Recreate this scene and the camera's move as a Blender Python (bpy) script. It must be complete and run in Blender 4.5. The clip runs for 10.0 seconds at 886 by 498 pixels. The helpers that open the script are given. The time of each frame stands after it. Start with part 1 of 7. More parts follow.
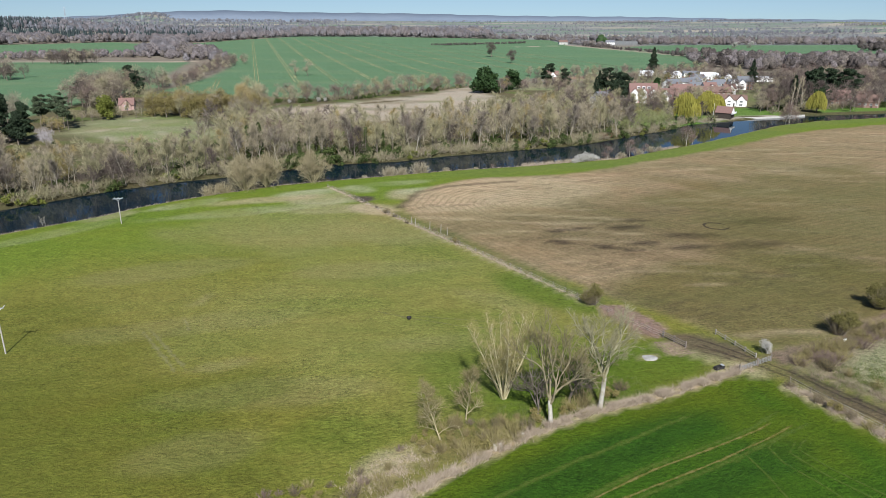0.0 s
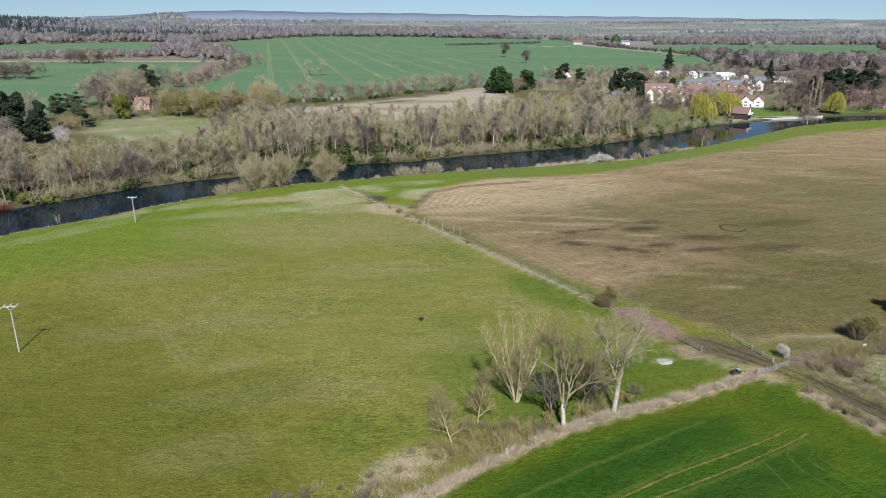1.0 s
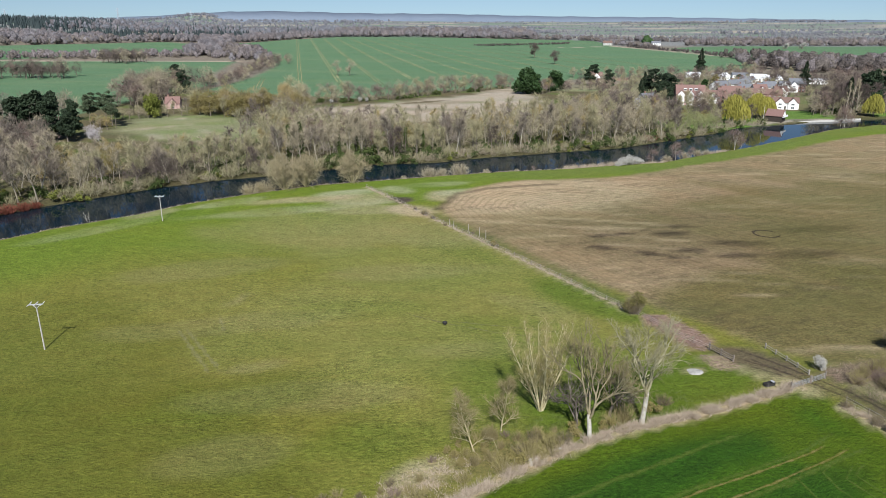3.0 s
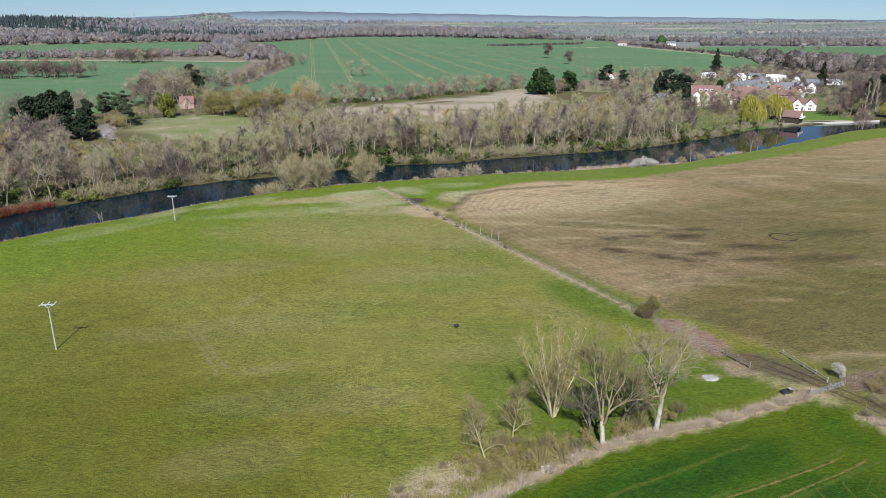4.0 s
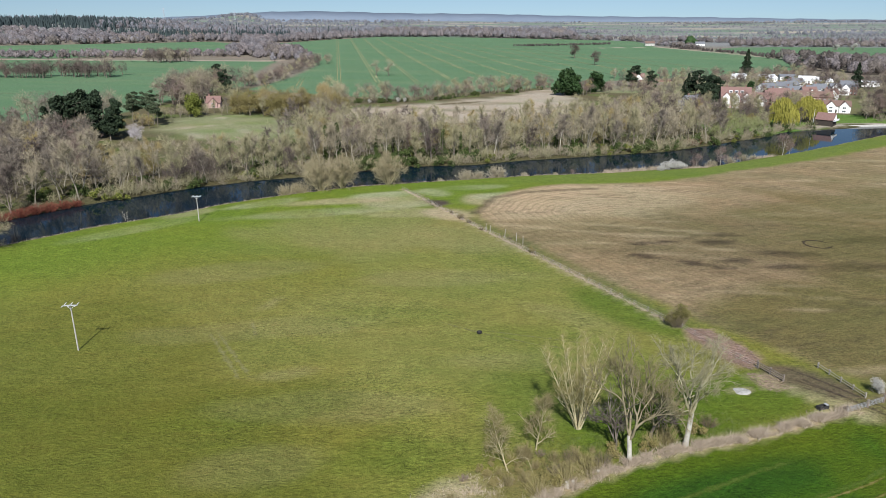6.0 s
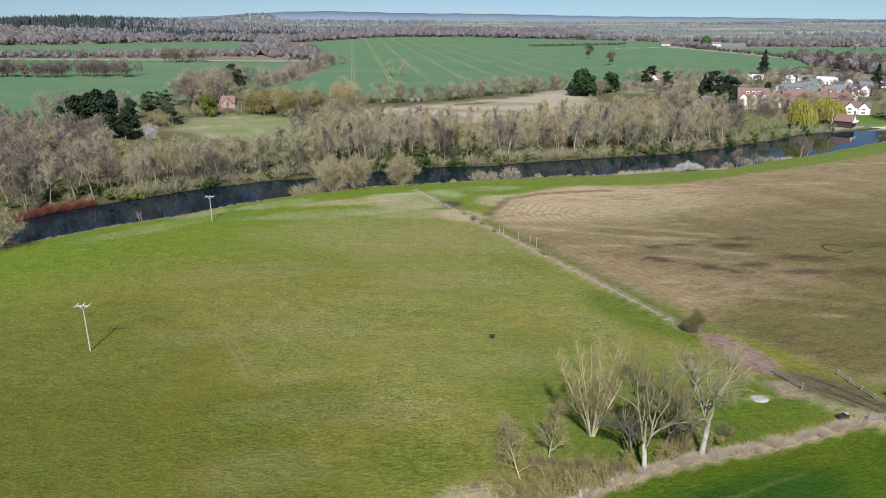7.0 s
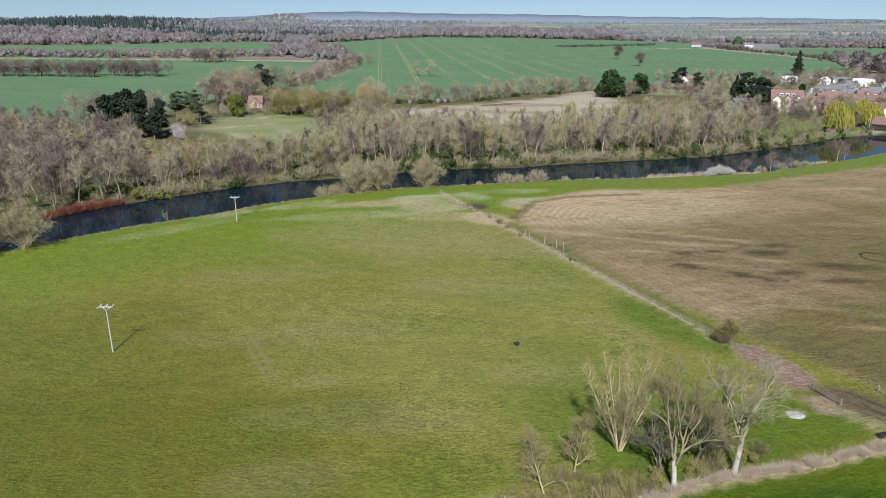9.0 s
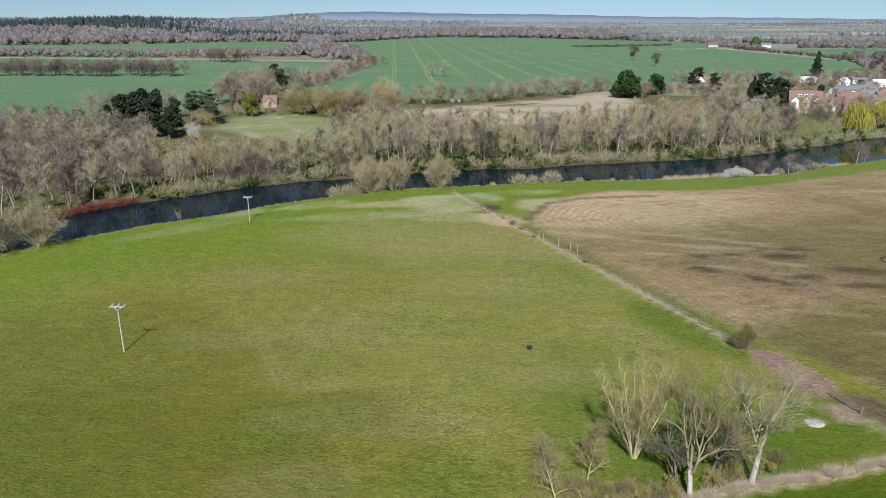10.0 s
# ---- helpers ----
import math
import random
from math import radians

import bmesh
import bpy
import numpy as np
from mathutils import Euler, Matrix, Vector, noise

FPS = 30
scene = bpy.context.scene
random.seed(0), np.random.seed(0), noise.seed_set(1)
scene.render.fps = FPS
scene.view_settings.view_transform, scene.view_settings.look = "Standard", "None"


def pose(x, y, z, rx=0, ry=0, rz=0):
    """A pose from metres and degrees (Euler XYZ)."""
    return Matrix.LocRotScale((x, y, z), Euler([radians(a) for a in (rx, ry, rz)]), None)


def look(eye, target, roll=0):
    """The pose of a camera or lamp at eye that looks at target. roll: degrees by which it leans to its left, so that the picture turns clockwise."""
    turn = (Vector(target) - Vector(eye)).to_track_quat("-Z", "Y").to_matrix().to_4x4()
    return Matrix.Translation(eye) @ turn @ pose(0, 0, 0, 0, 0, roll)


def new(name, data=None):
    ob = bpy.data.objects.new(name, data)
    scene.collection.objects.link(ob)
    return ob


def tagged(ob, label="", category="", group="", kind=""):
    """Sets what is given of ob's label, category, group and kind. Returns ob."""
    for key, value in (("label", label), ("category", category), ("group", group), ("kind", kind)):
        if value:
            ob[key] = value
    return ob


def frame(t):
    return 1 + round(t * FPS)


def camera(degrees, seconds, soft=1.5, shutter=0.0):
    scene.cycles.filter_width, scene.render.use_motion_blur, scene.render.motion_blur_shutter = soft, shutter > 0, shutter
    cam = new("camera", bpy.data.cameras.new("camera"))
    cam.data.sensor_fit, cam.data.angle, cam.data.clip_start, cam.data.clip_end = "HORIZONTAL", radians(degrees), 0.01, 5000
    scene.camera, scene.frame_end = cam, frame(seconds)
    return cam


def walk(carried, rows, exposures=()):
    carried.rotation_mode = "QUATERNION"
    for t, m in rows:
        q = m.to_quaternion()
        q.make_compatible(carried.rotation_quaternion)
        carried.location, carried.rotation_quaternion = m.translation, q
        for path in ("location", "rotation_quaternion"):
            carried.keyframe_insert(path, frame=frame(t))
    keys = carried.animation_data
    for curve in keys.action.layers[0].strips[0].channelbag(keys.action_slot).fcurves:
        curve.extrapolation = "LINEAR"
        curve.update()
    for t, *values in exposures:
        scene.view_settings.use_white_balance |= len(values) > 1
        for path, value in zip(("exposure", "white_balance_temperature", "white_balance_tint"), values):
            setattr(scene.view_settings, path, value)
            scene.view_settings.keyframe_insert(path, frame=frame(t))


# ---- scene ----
cam = camera(64.9, 10.0, soft=0.6)
PATH = [
    (0, (1.543, -0.606, 55.25), (1.567, 1.291, 54.616), 0.1),
    (0.5, (1.603, -0.119, 55.159), (1.608, 1.778, 54.527), 0.1),
    (1, (1.591, 0.33, 55.085), (1.578, 2.227, 54.451), 0.1),
    (1.5, (1.718, 0.839, 54.994), (1.686, 2.736, 54.361), 0.1),
    (2, (1.718, 1.302, 54.94), (1.668, 3.198, 54.306), 0.1),
    (2.5, (1.742, 1.861, 54.909), (1.673, 3.757, 54.276), 0.1),
    (4, (1.78, 3.628, 54.968), (1.657, 5.522, 54.335), 0.1),
    (4.5, (1.705, 4.331, 55.008), (1.565, 6.223, 54.375), 0.1),
    (5, (1.714, 4.881, 55.028), (1.557, 6.771, 54.395), 0.1),
    (5.5, (1.65, 5.451, 55.057), (1.477, 7.341, 54.424), 0.1),
    (7, (1.467, 7.287, 55.144), (1.24, 9.171, 54.511), 0.1),
    (7.5, (1.442, 7.904, 55.202), (1.197, 9.786, 54.57), 0.1),
    (8, (1.33, 8.484, 55.189), (1.068, 10.363, 54.557), 0.1),
    (8.5, (1.324, 9.17, 55.181), (1.043, 11.047, 54.549), 0.1),
    (9, (1.224, 9.745, 55.152), (0.926, 11.619, 54.52), 0.1),
    (9.5, (1.177, 10.421, 55.063), (0.861, 12.292, 54.431), 0.1),
    (10, (1.17, 11.088, 55.03), (0.834, 12.956, 54.398), 0.1),
]
walk(cam, [(t, look(eye, target, roll)) for t, eye, target, roll in PATH], [(0, 0.42, 5950, 10), (10, 0.42, 5950, 10)])

# ---- world, sun and exposure ----
SUN_ELEVATION = 43.5
world = bpy.data.worlds.new("sky")
scene.world = world
world.use_nodes = True
wt = world.node_tree
sky_tex = wt.nodes.new("ShaderNodeTexSky")
sky_tex.sky_type = "NISHITA"
sky_tex.sun_disc = False
sky_tex.sun_elevation = radians(SUN_ELEVATION)
sky_tex.sun_rotation = radians(183)
sky_tex.altitude = 60
sky_tex.air_density, sky_tex.dust_density, sky_tex.ozone_density = 1.0, 0.5, 2.4
wt.nodes["Background"].inputs["Strength"].default_value = 0.067
# the haze low in the sky is thin: look a little higher up than the horizon
lift = wt.nodes.new("ShaderNodeVectorMath")
lift.operation = "ADD"
lift.inputs[1].default_value = (0, 0, 0.075)
wt.links.new(wt.nodes.new("ShaderNodeTexCoord").outputs["Generated"], lift.inputs[0])
wt.links.new(lift.outputs[0], sky_tex.inputs["Vector"])
wt.links.new(sky_tex.outputs["Color"], wt.nodes["Background"].inputs["Color"])
sun = new("sun", bpy.data.lights.new("sun", "SUN"))
sun.data.energy, sun.data.angle, sun.data.color = 5.0, radians(0.55), (1.0, 0.95, 0.87)
sun.matrix_world = look((0, 0, 0), (-0.06, math.cos(radians(SUN_ELEVATION)), -math.sin(radians(SUN_ELEVATION))))


# ---- materials ----
class Paint:
    """A small builder for node materials."""

    def __init__(self, name, rough=0.9, spec=0.2, metal=0.0):
        self.m = bpy.data.materials.new(name)
        self.m.use_nodes = True
        self.t = self.m.node_tree
        self.b = self.t.nodes["Principled BSDF"]
        self.b.inputs["Roughness"].default_value = rough
        self.b.inputs["Specular IOR Level"].default_value = spec
        self.b.inputs["Metallic"].default_value = metal

    def put(self, socket, value):
        if isinstance(value, bpy.types.NodeSocket):
            self.t.links.new(value, socket)
        elif isinstance(value, tuple) and len(value) == 3 and socket.type == "RGBA":
            socket.default_value = (*value, 1)
        else:
            socket.default_value = value

    def where(self, space="Object", stretch=None, turn=0.0):
        if space == "World":
            out = self.t.nodes.new("ShaderNodeNewGeometry").outputs["Position"]
        else:
            out = self.t.nodes.new("ShaderNodeTexCoord").outputs["Object"]
        if stretch:
            n = self.t.nodes.new("ShaderNodeMapping")
            self.put(n.inputs["Vector"], out)
            n.inputs["Scale"].default_value = stretch
            n.inputs["Rotation"].default_value = (0, 0, turn)
            out = n.outputs[0]
        return out

    def slant(self, turn, along, across):
        """World places turned first and then stretched, for streaks that run slantwise."""
        return self.squeeze(self.where("World", (1, 1, 1), -turn), along, across)

    def squeeze(self, vector, along, across):
        n = self.t.nodes.new("ShaderNodeVectorMath")
        n.operation = "MULTIPLY"
        self.put(n.inputs[0], vector)
        n.inputs[1].default_value = (along, across, 1.0)
        return n.outputs[0]

    def noise(self, vec, scale, detail=4.0, rough=0.6, dist=0.0):
        n = self.t.nodes.new("ShaderNodeTexNoise")
        self.put(n.inputs["Vector"], vec)
        n.inputs["Scale"].default_value, n.inputs["Detail"].default_value = scale, detail
        n.inputs["Roughness"].default_value, n.inputs["Distortion"].default_value = rough, dist
        return n.outputs[0]

    def span(self, value, a, b, c=0.0, d=1.0):
        n = self.t.nodes.new("ShaderNodeMapRange")
        for i, v in enumerate((value, a, b, c, d)):
            self.put(n.inputs[i], v)
        return n.outputs[0]

    def calc(self, op, a, b=0.0):
        n = self.t.nodes.new("ShaderNodeMath")
        n.operation = op
        self.put(n.inputs[0], a)
        self.put(n.inputs[1], b)
        return n.outputs[0]

    def mix(self, fac, a, b, how="MIX"):
        n = self.t.nodes.new("ShaderNodeMix")
        n.data_type, n.blend_type = "RGBA", how
        self.put(n.inputs[0], fac)
        self.put(n.inputs[6], a)
        self.put(n.inputs[7], b)
        return n.outputs[2]

    def attr(self, name, out="Color"):
        n = self.t.nodes.new("ShaderNodeAttribute")
        n.attribute_name = name
        return n.outputs[out]

    def random(self):
        return self.t.nodes.new("ShaderNodeObjectInfo").outputs["Random"]

    def island(self):
        return self.t.nodes.new("ShaderNodeNewGeometry").outputs["Random Per Island"]

    def color(self, c):
        self.put(self.b.inputs["Base Color"], c)
        return self

    def clear(self, solid):
        """See-through where solid is 0."""
        n = self.t.nodes.new("ShaderNodeMixShader")
        self.put(n.inputs[0], solid)
        self.put(n.inputs[1], self.t.nodes.new("ShaderNodeBsdfTransparent").outputs[0])
        self.put(n.inputs[2], self.b.outputs[0])
        self.put(self.t.nodes["Material Output"].inputs["Surface"], n.outputs[0])

    def bump(self, height, strength=0.5, depth=0.05):
        n = self.t.nodes.new("ShaderNodeBump")
        n.inputs["Strength"].default_value, n.inputs["Distance"].default_value = strength, depth
        self.put(n.inputs["Height"], height)
        self.put(self.b.inputs["Normal"], n.outputs[0])
        return self


def plain(name, a, b, scale=3.0, rough=0.85, spec=0.2, metal=0.0, bump=0.0):
    """Two tones of one surface in a grain at two scales."""
    p = Paint(name, rough, spec, metal)
    v = p.where("Object")
    f = p.calc("ADD", p.calc("MULTIPLY", p.noise(v, scale), 0.6), p.calc("MULTIPLY", p.noise(v, scale * 7), 0.4))
    p.color(p.mix(p.span(f, 0.35, 0.65), a, b))
    if bump:
        p.bump(f, 0.6, bump)
    return p.m


def plant_paint(name, a, b, c, rough=0.85):
    """Leaves or twigs: the tone differs from plant to plant and from piece to piece."""
    p = Paint(name, rough, 0.15)
    tone = p.mix(p.island(), a, b)
    p.color(p.mix(p.calc("MULTIPLY", p.random(), 0.75), tone, c))
    return p.m


def ground_paint():
    p = Paint("ground_cover", 0.95, 0.1)
    w = p.where("World")
    base = p.attr("cover")
    kind = p.t.nodes.new("ShaderNodeSeparateColor")
    p.put(kind.inputs[0], p.attr("sward"))
    streak, rows, tuft = kind.outputs[0], kind.outputs[1], kind.outputs[2]
    big = p.noise(w, 0.035, 5, 0.6, 0.6)
    mid = p.noise(w, 0.33, 5, 0.65)
    fine = p.noise(p.slant(radians(14), 0.8, 1.25), 1.7, 4, 0.75)
    drag = p.noise(p.slant(radians(12), 0.22, 1.2), 1.5, 5, 0.7)
    far = p.noise(p.where("World", (0.010, 0.035, 1.0), radians(8)), 1.0, 5, 0.7)
    grain = p.noise(w, 6.5, 2, 0.85)
    mown = p.noise(p.slant(radians(9), 0.09, 1.0), 0.9, 4, 0.7)
    shade = p.calc("ADD", p.calc("MULTIPLY", mid, 0.16), p.calc("ADD", p.calc("MULTIPLY", fine, 0.40), p.calc("MULTIPLY", grain, 0.44)))
    k = p.span(shade, 0.40, 0.60, 0.32, 1.68)
    c = p.mix(1.0, base, k, "MULTIPLY")
    straw = p.calc("MULTIPLY", p.span(p.noise(p.slant(radians(12), 0.6, 1.4), 0.9, 5, 0.8), 0.5, 0.66), 0.5)
    c = p.mix(straw, c, p.mix(1.0, base, (1.55, 1.26, 1.5), "MULTIPLY"))
    c = p.mix(p.calc("MULTIPLY", p.span(mown, 0.46, 0.62), 0.3), c, p.mix(1.0, base, (0.78, 0.86, 0.72), "MULTIPLY"))
    c = p.mix(p.calc("MULTIPLY", p.span(big, 0.42, 0.68), 0.42), c, p.mix(1.0, base, (1.32, 1.06, 1.05), "MULTIPLY"))
    c = p.mix(p.calc("MULTIPLY", p.span(far, 0.45, 0.6), 0.35), c, p.mix(1.0, base, (0.76, 0.92, 0.75), "MULTIPLY"))
    dark = p.calc("MULTIPLY", p.calc("MULTIPLY", p.span(drag, 0.5, 0.66), streak), 0.6)
    c = p.mix(dark, c, p.mix(1.0, base, (0.52, 0.54, 0.50), "MULTIPLY"))
    rubbed = p.noise(p.slant(radians(7), 0.45, 1.3), 0.55, 6, 0.8)
    c = p.mix(p.calc("MULTIPLY", p.span(rubbed, 0.44, 0.60), p.span(streak, 0.75, 1.6, 0.0, 0.85)), c, p.mix(1.0, base, (0.40, 0.36, 0.32), "MULTIPLY"))
    flecks = p.noise(p.slant(radians(10), 0.5, 1.6), 1.1, 4, 0.8)
    c = p.mix(p.calc("MULTIPLY", p.span(flecks, 0.60, 0.70), p.calc("MULTIPLY", p.span(streak, 0.3, 0.7), 0.55)), c, p.mix(1.0, base, (1.7, 1.65, 1.7), "MULTIPLY"))
    # working lines that follow the field's edge
    u = p.attr("edge", "Fac")
    wob = p.calc("ADD", u, p.calc("MULTIPLY", mid, 0.9))
    wave = p.calc("SINE", p.calc("MULTIPLY", wob, 2.9))
    line = p.calc("MULTIPLY", p.calc("MULTIPLY", p.span(wave, 0.1, 0.95), rows), p.span(big, 0.3, 0.55, 0.4, 1.0))
    c = p.mix(p.calc("MULTIPLY", line, 0.6), c, p.mix(1.0, base, (0.62, 0.62, 0.58), "MULTIPLY"))
    # coarse tufts in unmown places
    blot = p.noise(w, 0.9, 3, 0.7)
    c = p.mix(p.calc("MULTIPLY", p.span(blot, 0.5, 0.62), tuft), c, p.mix(1.0, base, (1.5, 1.4, 1.5), "MULTIPLY"))
    p.color(c)
    p.bump(p.calc("ADD", p.calc("ADD", fine, p.calc("MULTIPLY", grain, 0.5)), p.calc("MULTIPLY", mid, 2.0)), 0.9, 0.32)
    return p.m


def worn_paint(name, a, b, scale=0.6, strength=1.0, broken=1.0):
    """Trodden strips: full in the middle, broken and thinning out to both sides."""
    p = Paint(name, 0.95, 0.1)
    w = p.where("World")
    p.color(p.mix(p.span(p.noise(w, scale * 3, 4, 0.7), 0.4, 0.6), a, b))
    wear = p.calc("ADD", p.calc("MULTIPLY", p.attr("across", "Fac"), 1.15), p.calc("MULTIPLY", p.calc("SUBTRACT", p.noise(w, scale, 5, 0.75), 0.55), 2.6 * broken))
    fac = p.calc("MULTIPLY", p.span(wear, 0.15, 0.95), strength)
    p.clear(fac)
    return p.m


def mass_paint(name, light, dark, scale=0.45, rough=0.9):
    """The twigs of a far crown seen as one mass, with shade between the boughs painted darker."""
    p = Paint(name, rough, 0.1)
    w = p.where("World")
    f = p.calc("ADD", p.calc("MULTIPLY", p.noise(w, scale, 5, 0.7), 0.7), p.calc("MULTIPLY", p.island(), 0.3))
    p.color(p.mix(1.0, p.mix(p.span(f, 0.30, 0.66), dark, light), p.attr("tone", "Fac"), "MULTIPLY"))
    # open gaps between the twigs
    p.clear(p.span(p.noise(w, 0.9, 3, 0.75), 0.44, 0.53))
    return p.m


def water_paint():
    p = Paint("river_water", 0.05, 0.1)
    w = p.where("World")
    p.color(p.mix(p.span(p.noise(w, 0.06), 0.4, 0.65), (0.003, 0.010, 0.016), (0.005, 0.014, 0.022)))
    calm = p.noise(p.where("World", (1.0, 0.55, 1.0)), 1.1, 4, 0.6)
    p.bump(calm, 0.04, 0.05)
    return p.m


GROUND = ground_paint()
WATER = water_paint()
BARK = plain("bark", (0.13, 0.105, 0.08), (0.23, 0.195, 0.155), 2.0, bump=0.03)
BARK_GREY = plain("grey_bark", (0.19, 0.165, 0.12), (0.36, 0.32, 0.245), 1.5, bump=0.03)
BARK_PALE = plain("pale_bark", (0.32, 0.28, 0.22), (0.52, 0.48, 0.40), 2.5, bump=0.03)
BARK_YELLOW = plain("willow_bark", (0.30, 0.25, 0.13), (0.45, 0.40, 0.24), 2.5, bump=0.02)
TWIG = plant_paint("twigs", (0.46, 0.395, 0.27), (0.18, 0.152, 0.103), (0.31, 0.265, 0.18))
TWIG_GREEN = plant_paint("budding_twigs", (0.43, 0.39, 0.225), (0.175, 0.158, 0.09), (0.305, 0.277, 0.16))
TWIG_PALE = plant_paint("pale_twigs", (0.42, 0.365, 0.25), (0.27, 0.23, 0.15), (0.35, 0.30, 0.20))
TWIG_WARM = plant_paint("willow_twigs", (0.36, 0.28, 0.13), (0.26, 0.20, 0.095), (0.30, 0.24, 0.10))
TWIG_DARK = plant_paint("dark_twigs", (0.135, 0.108, 0.088), (0.08, 0.064, 0.054), (0.13, 0.10, 0.088))
TWIG_NEAR = plant_paint("brown_twigs", (0.33, 0.275, 0.13), (0.14, 0.115, 0.055), (0.23, 0.19, 0.09))
TWIG_TAN = plant_paint("tan_twigs", (0.40, 0.345, 0.14), (0.20, 0.172, 0.068), (0.30, 0.258, 0.10))
TWIG_LICHEN = plant_paint("lichened_twigs", (0.36, 0.325, 0.18), (0.17, 0.152, 0.085), (0.26, 0.235, 0.13))
BARK_LICHEN = plain("lichened_bark", (0.22, 0.20, 0.115), (0.40, 0.37, 0.24), 1.2, bump=0.03)
TWIG_ASH = plant_paint("ash_grey_twigs", (0.32, 0.27, 0.215), (0.070, 0.058, 0.046), (0.17, 0.143, 0.115))
BARK_OLIVE = plain("olive_bark", (0.16, 0.135, 0.08), (0.29, 0.245, 0.15), 1.6, bump=0.03)
BARK_WHITE = plain("whitish_bark", (0.29, 0.26, 0.21), (0.50, 0.47, 0.40), 1.8, bump=0.03)
BARK_TAN = plain("tan_bark", (0.44, 0.38, 0.21), (0.62, 0.55, 0.35), 1.6, bump=0.03)
TWIG_RED = plant_paint("red_twigs", (0.21, 0.07, 0.045), (0.13, 0.045, 0.03), (0.18, 0.06, 0.04))
TWIG_PINK = plant_paint("pinkish_twigs", (0.24, 0.175, 0.145), (0.15, 0.108, 0.09), (0.19, 0.138, 0.115))
LEAF_DARK = plant_paint("dark_needles", (0.020, 0.034, 0.018), (0.040, 0.058, 0.028), (0.028, 0.040, 0.022), 0.7)
# far conifers: the bluish tint is haze put into the needle colour
LEAF_HAZED = plant_paint("hazed_needles", (0.024, 0.034, 0.035), (0.040, 0.052, 0.051), (0.031, 0.042, 0.042), 0.8)
LEAF_HOLLY = plant_paint("evergreen_leaves", (0.022, 0.045, 0.014), (0.048, 0.085, 0.025), (0.03, 0.055, 0.018), 0.6)
LEAF_PINE = plant_paint("pine_needles", (0.055, 0.075, 0.038), (0.10, 0.12, 0.065), (0.07, 0.09, 0.05))
LEAF_IVY = plant_paint("ivy_leaves", (0.04, 0.062, 0.016), (0.09, 0.115, 0.032), (0.06, 0.08, 0.024))
LEAF_SPRING = plant_paint("spring_leaves", (0.17, 0.19, 0.035), (0.11, 0.13, 0.025), (0.15, 0.16, 0.035))
LEAF_OLIVE = plant_paint("olive_buds", (0.25, 0.21, 0.075), (0.17, 0.145, 0.052), (0.215, 0.175, 0.075))
LEAF_WILLOW = plant_paint("yellow_willow_leaves", (0.33, 0.30, 0.055), (0.22, 0.205, 0.04), (0.28, 0.26, 0.055))
BUD_GREEN = plant_paint("green_budding_twigs", (0.29, 0.30, 0.13), (0.18, 0.19, 0.08), (0.24, 0.25, 0.11))
BLOSSOM = plant_paint("white_blossom", (0.52, 0.50, 0.45), (0.32, 0.30, 0.255), (0.42, 0.40, 0.35))
# far crowns carry painted haze: more blue, and paler in the most distant
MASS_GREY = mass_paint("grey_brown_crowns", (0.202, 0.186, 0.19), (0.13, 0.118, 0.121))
MASS_BROWN = mass_paint("brown_crowns", (0.195, 0.168, 0.147), (0.115, 0.099, 0.086))
MASS_ROSE = mass_paint("reddish_grey_crowns", (0.208, 0.181, 0.177), (0.14, 0.121, 0.118))
MASS_DARK = mass_paint("dark_brown_crowns", (0.108, 0.092, 0.083), (0.06, 0.051, 0.046))
MASS_HAZED = mass_paint("hazed_crowns", (0.212, 0.214, 0.232), (0.16, 0.161, 0.177), 0.12)
MASS_HAZED_PALE = mass_paint("hazed_pale_crowns", (0.25, 0.242, 0.247), (0.19, 0.184, 0.188), 0.12)
GRASS_DRY = plant_paint("dry_grass", (0.53, 0.435, 0.33), (0.28, 0.225, 0.16), (0.41, 0.335, 0.25))
GRASS_ROUGH = plant_paint("rough_dry_grass", (0.38, 0.305, 0.22), (0.23, 0.18, 0.128), (0.30, 0.24, 0.172))
GRASS_LUSH = plant_paint("long_grass", (0.10, 0.15, 0.03), (0.16, 0.17, 0.05), (0.12, 0.14, 0.04))
WOOD_GREY = plain("weathered_timber", (0.25, 0.22, 0.18), (0.40, 0.365, 0.315), 4.0, bump=0.01)
WOOD_DARK = plain("brown_timber", (0.16, 0.13, 0.105), (0.27, 0.23, 0.19), 4.0, bump=0.01)
STEEL = plain("galvanised_steel", (0.46, 0.46, 0.46), (0.60, 0.60, 0.59), 3.0, 0.5, 0.4, 0.35)
PYLON_STEEL = plain("pylon_steel", (0.30, 0.33, 0.36), (0.38, 0.41, 0.44), 0.5, 0.6)
CERAMIC = plain("pale_ceramic", (0.72, 0.71, 0.68), (0.82, 0.81, 0.78), 9.0, 0.3, 0.5)
BRICK = plain("red_brick", (0.205, 0.125, 0.10), (0.285, 0.175, 0.145), 1.2)
BRICK_PINK = plain("pink_brick", (0.36, 0.235, 0.205), (0.47, 0.32, 0.285), 1.2)
RENDER_WHITE = plain("white_render", (0.74, 0.72, 0.68), (0.82, 0.81, 0.78), 0.6)
TILE_RED = plain("red_roof_tiles", (0.165, 0.098, 0.082), (0.235, 0.145, 0.125), 1.6)
TILE_BROWN = plain("brown_roof_tiles", (0.13, 0.085, 0.07), (0.20, 0.13, 0.105), 1.6)
SLATE = plain("grey_roof_slates", (0.12, 0.125, 0.135), (0.20, 0.205, 0.22), 1.6, 0.6)
SHEET_PALE = plain("pale_roof_sheet", (0.60, 0.61, 0.62), (0.76, 0.77, 0.78), 0.8, 0.5)
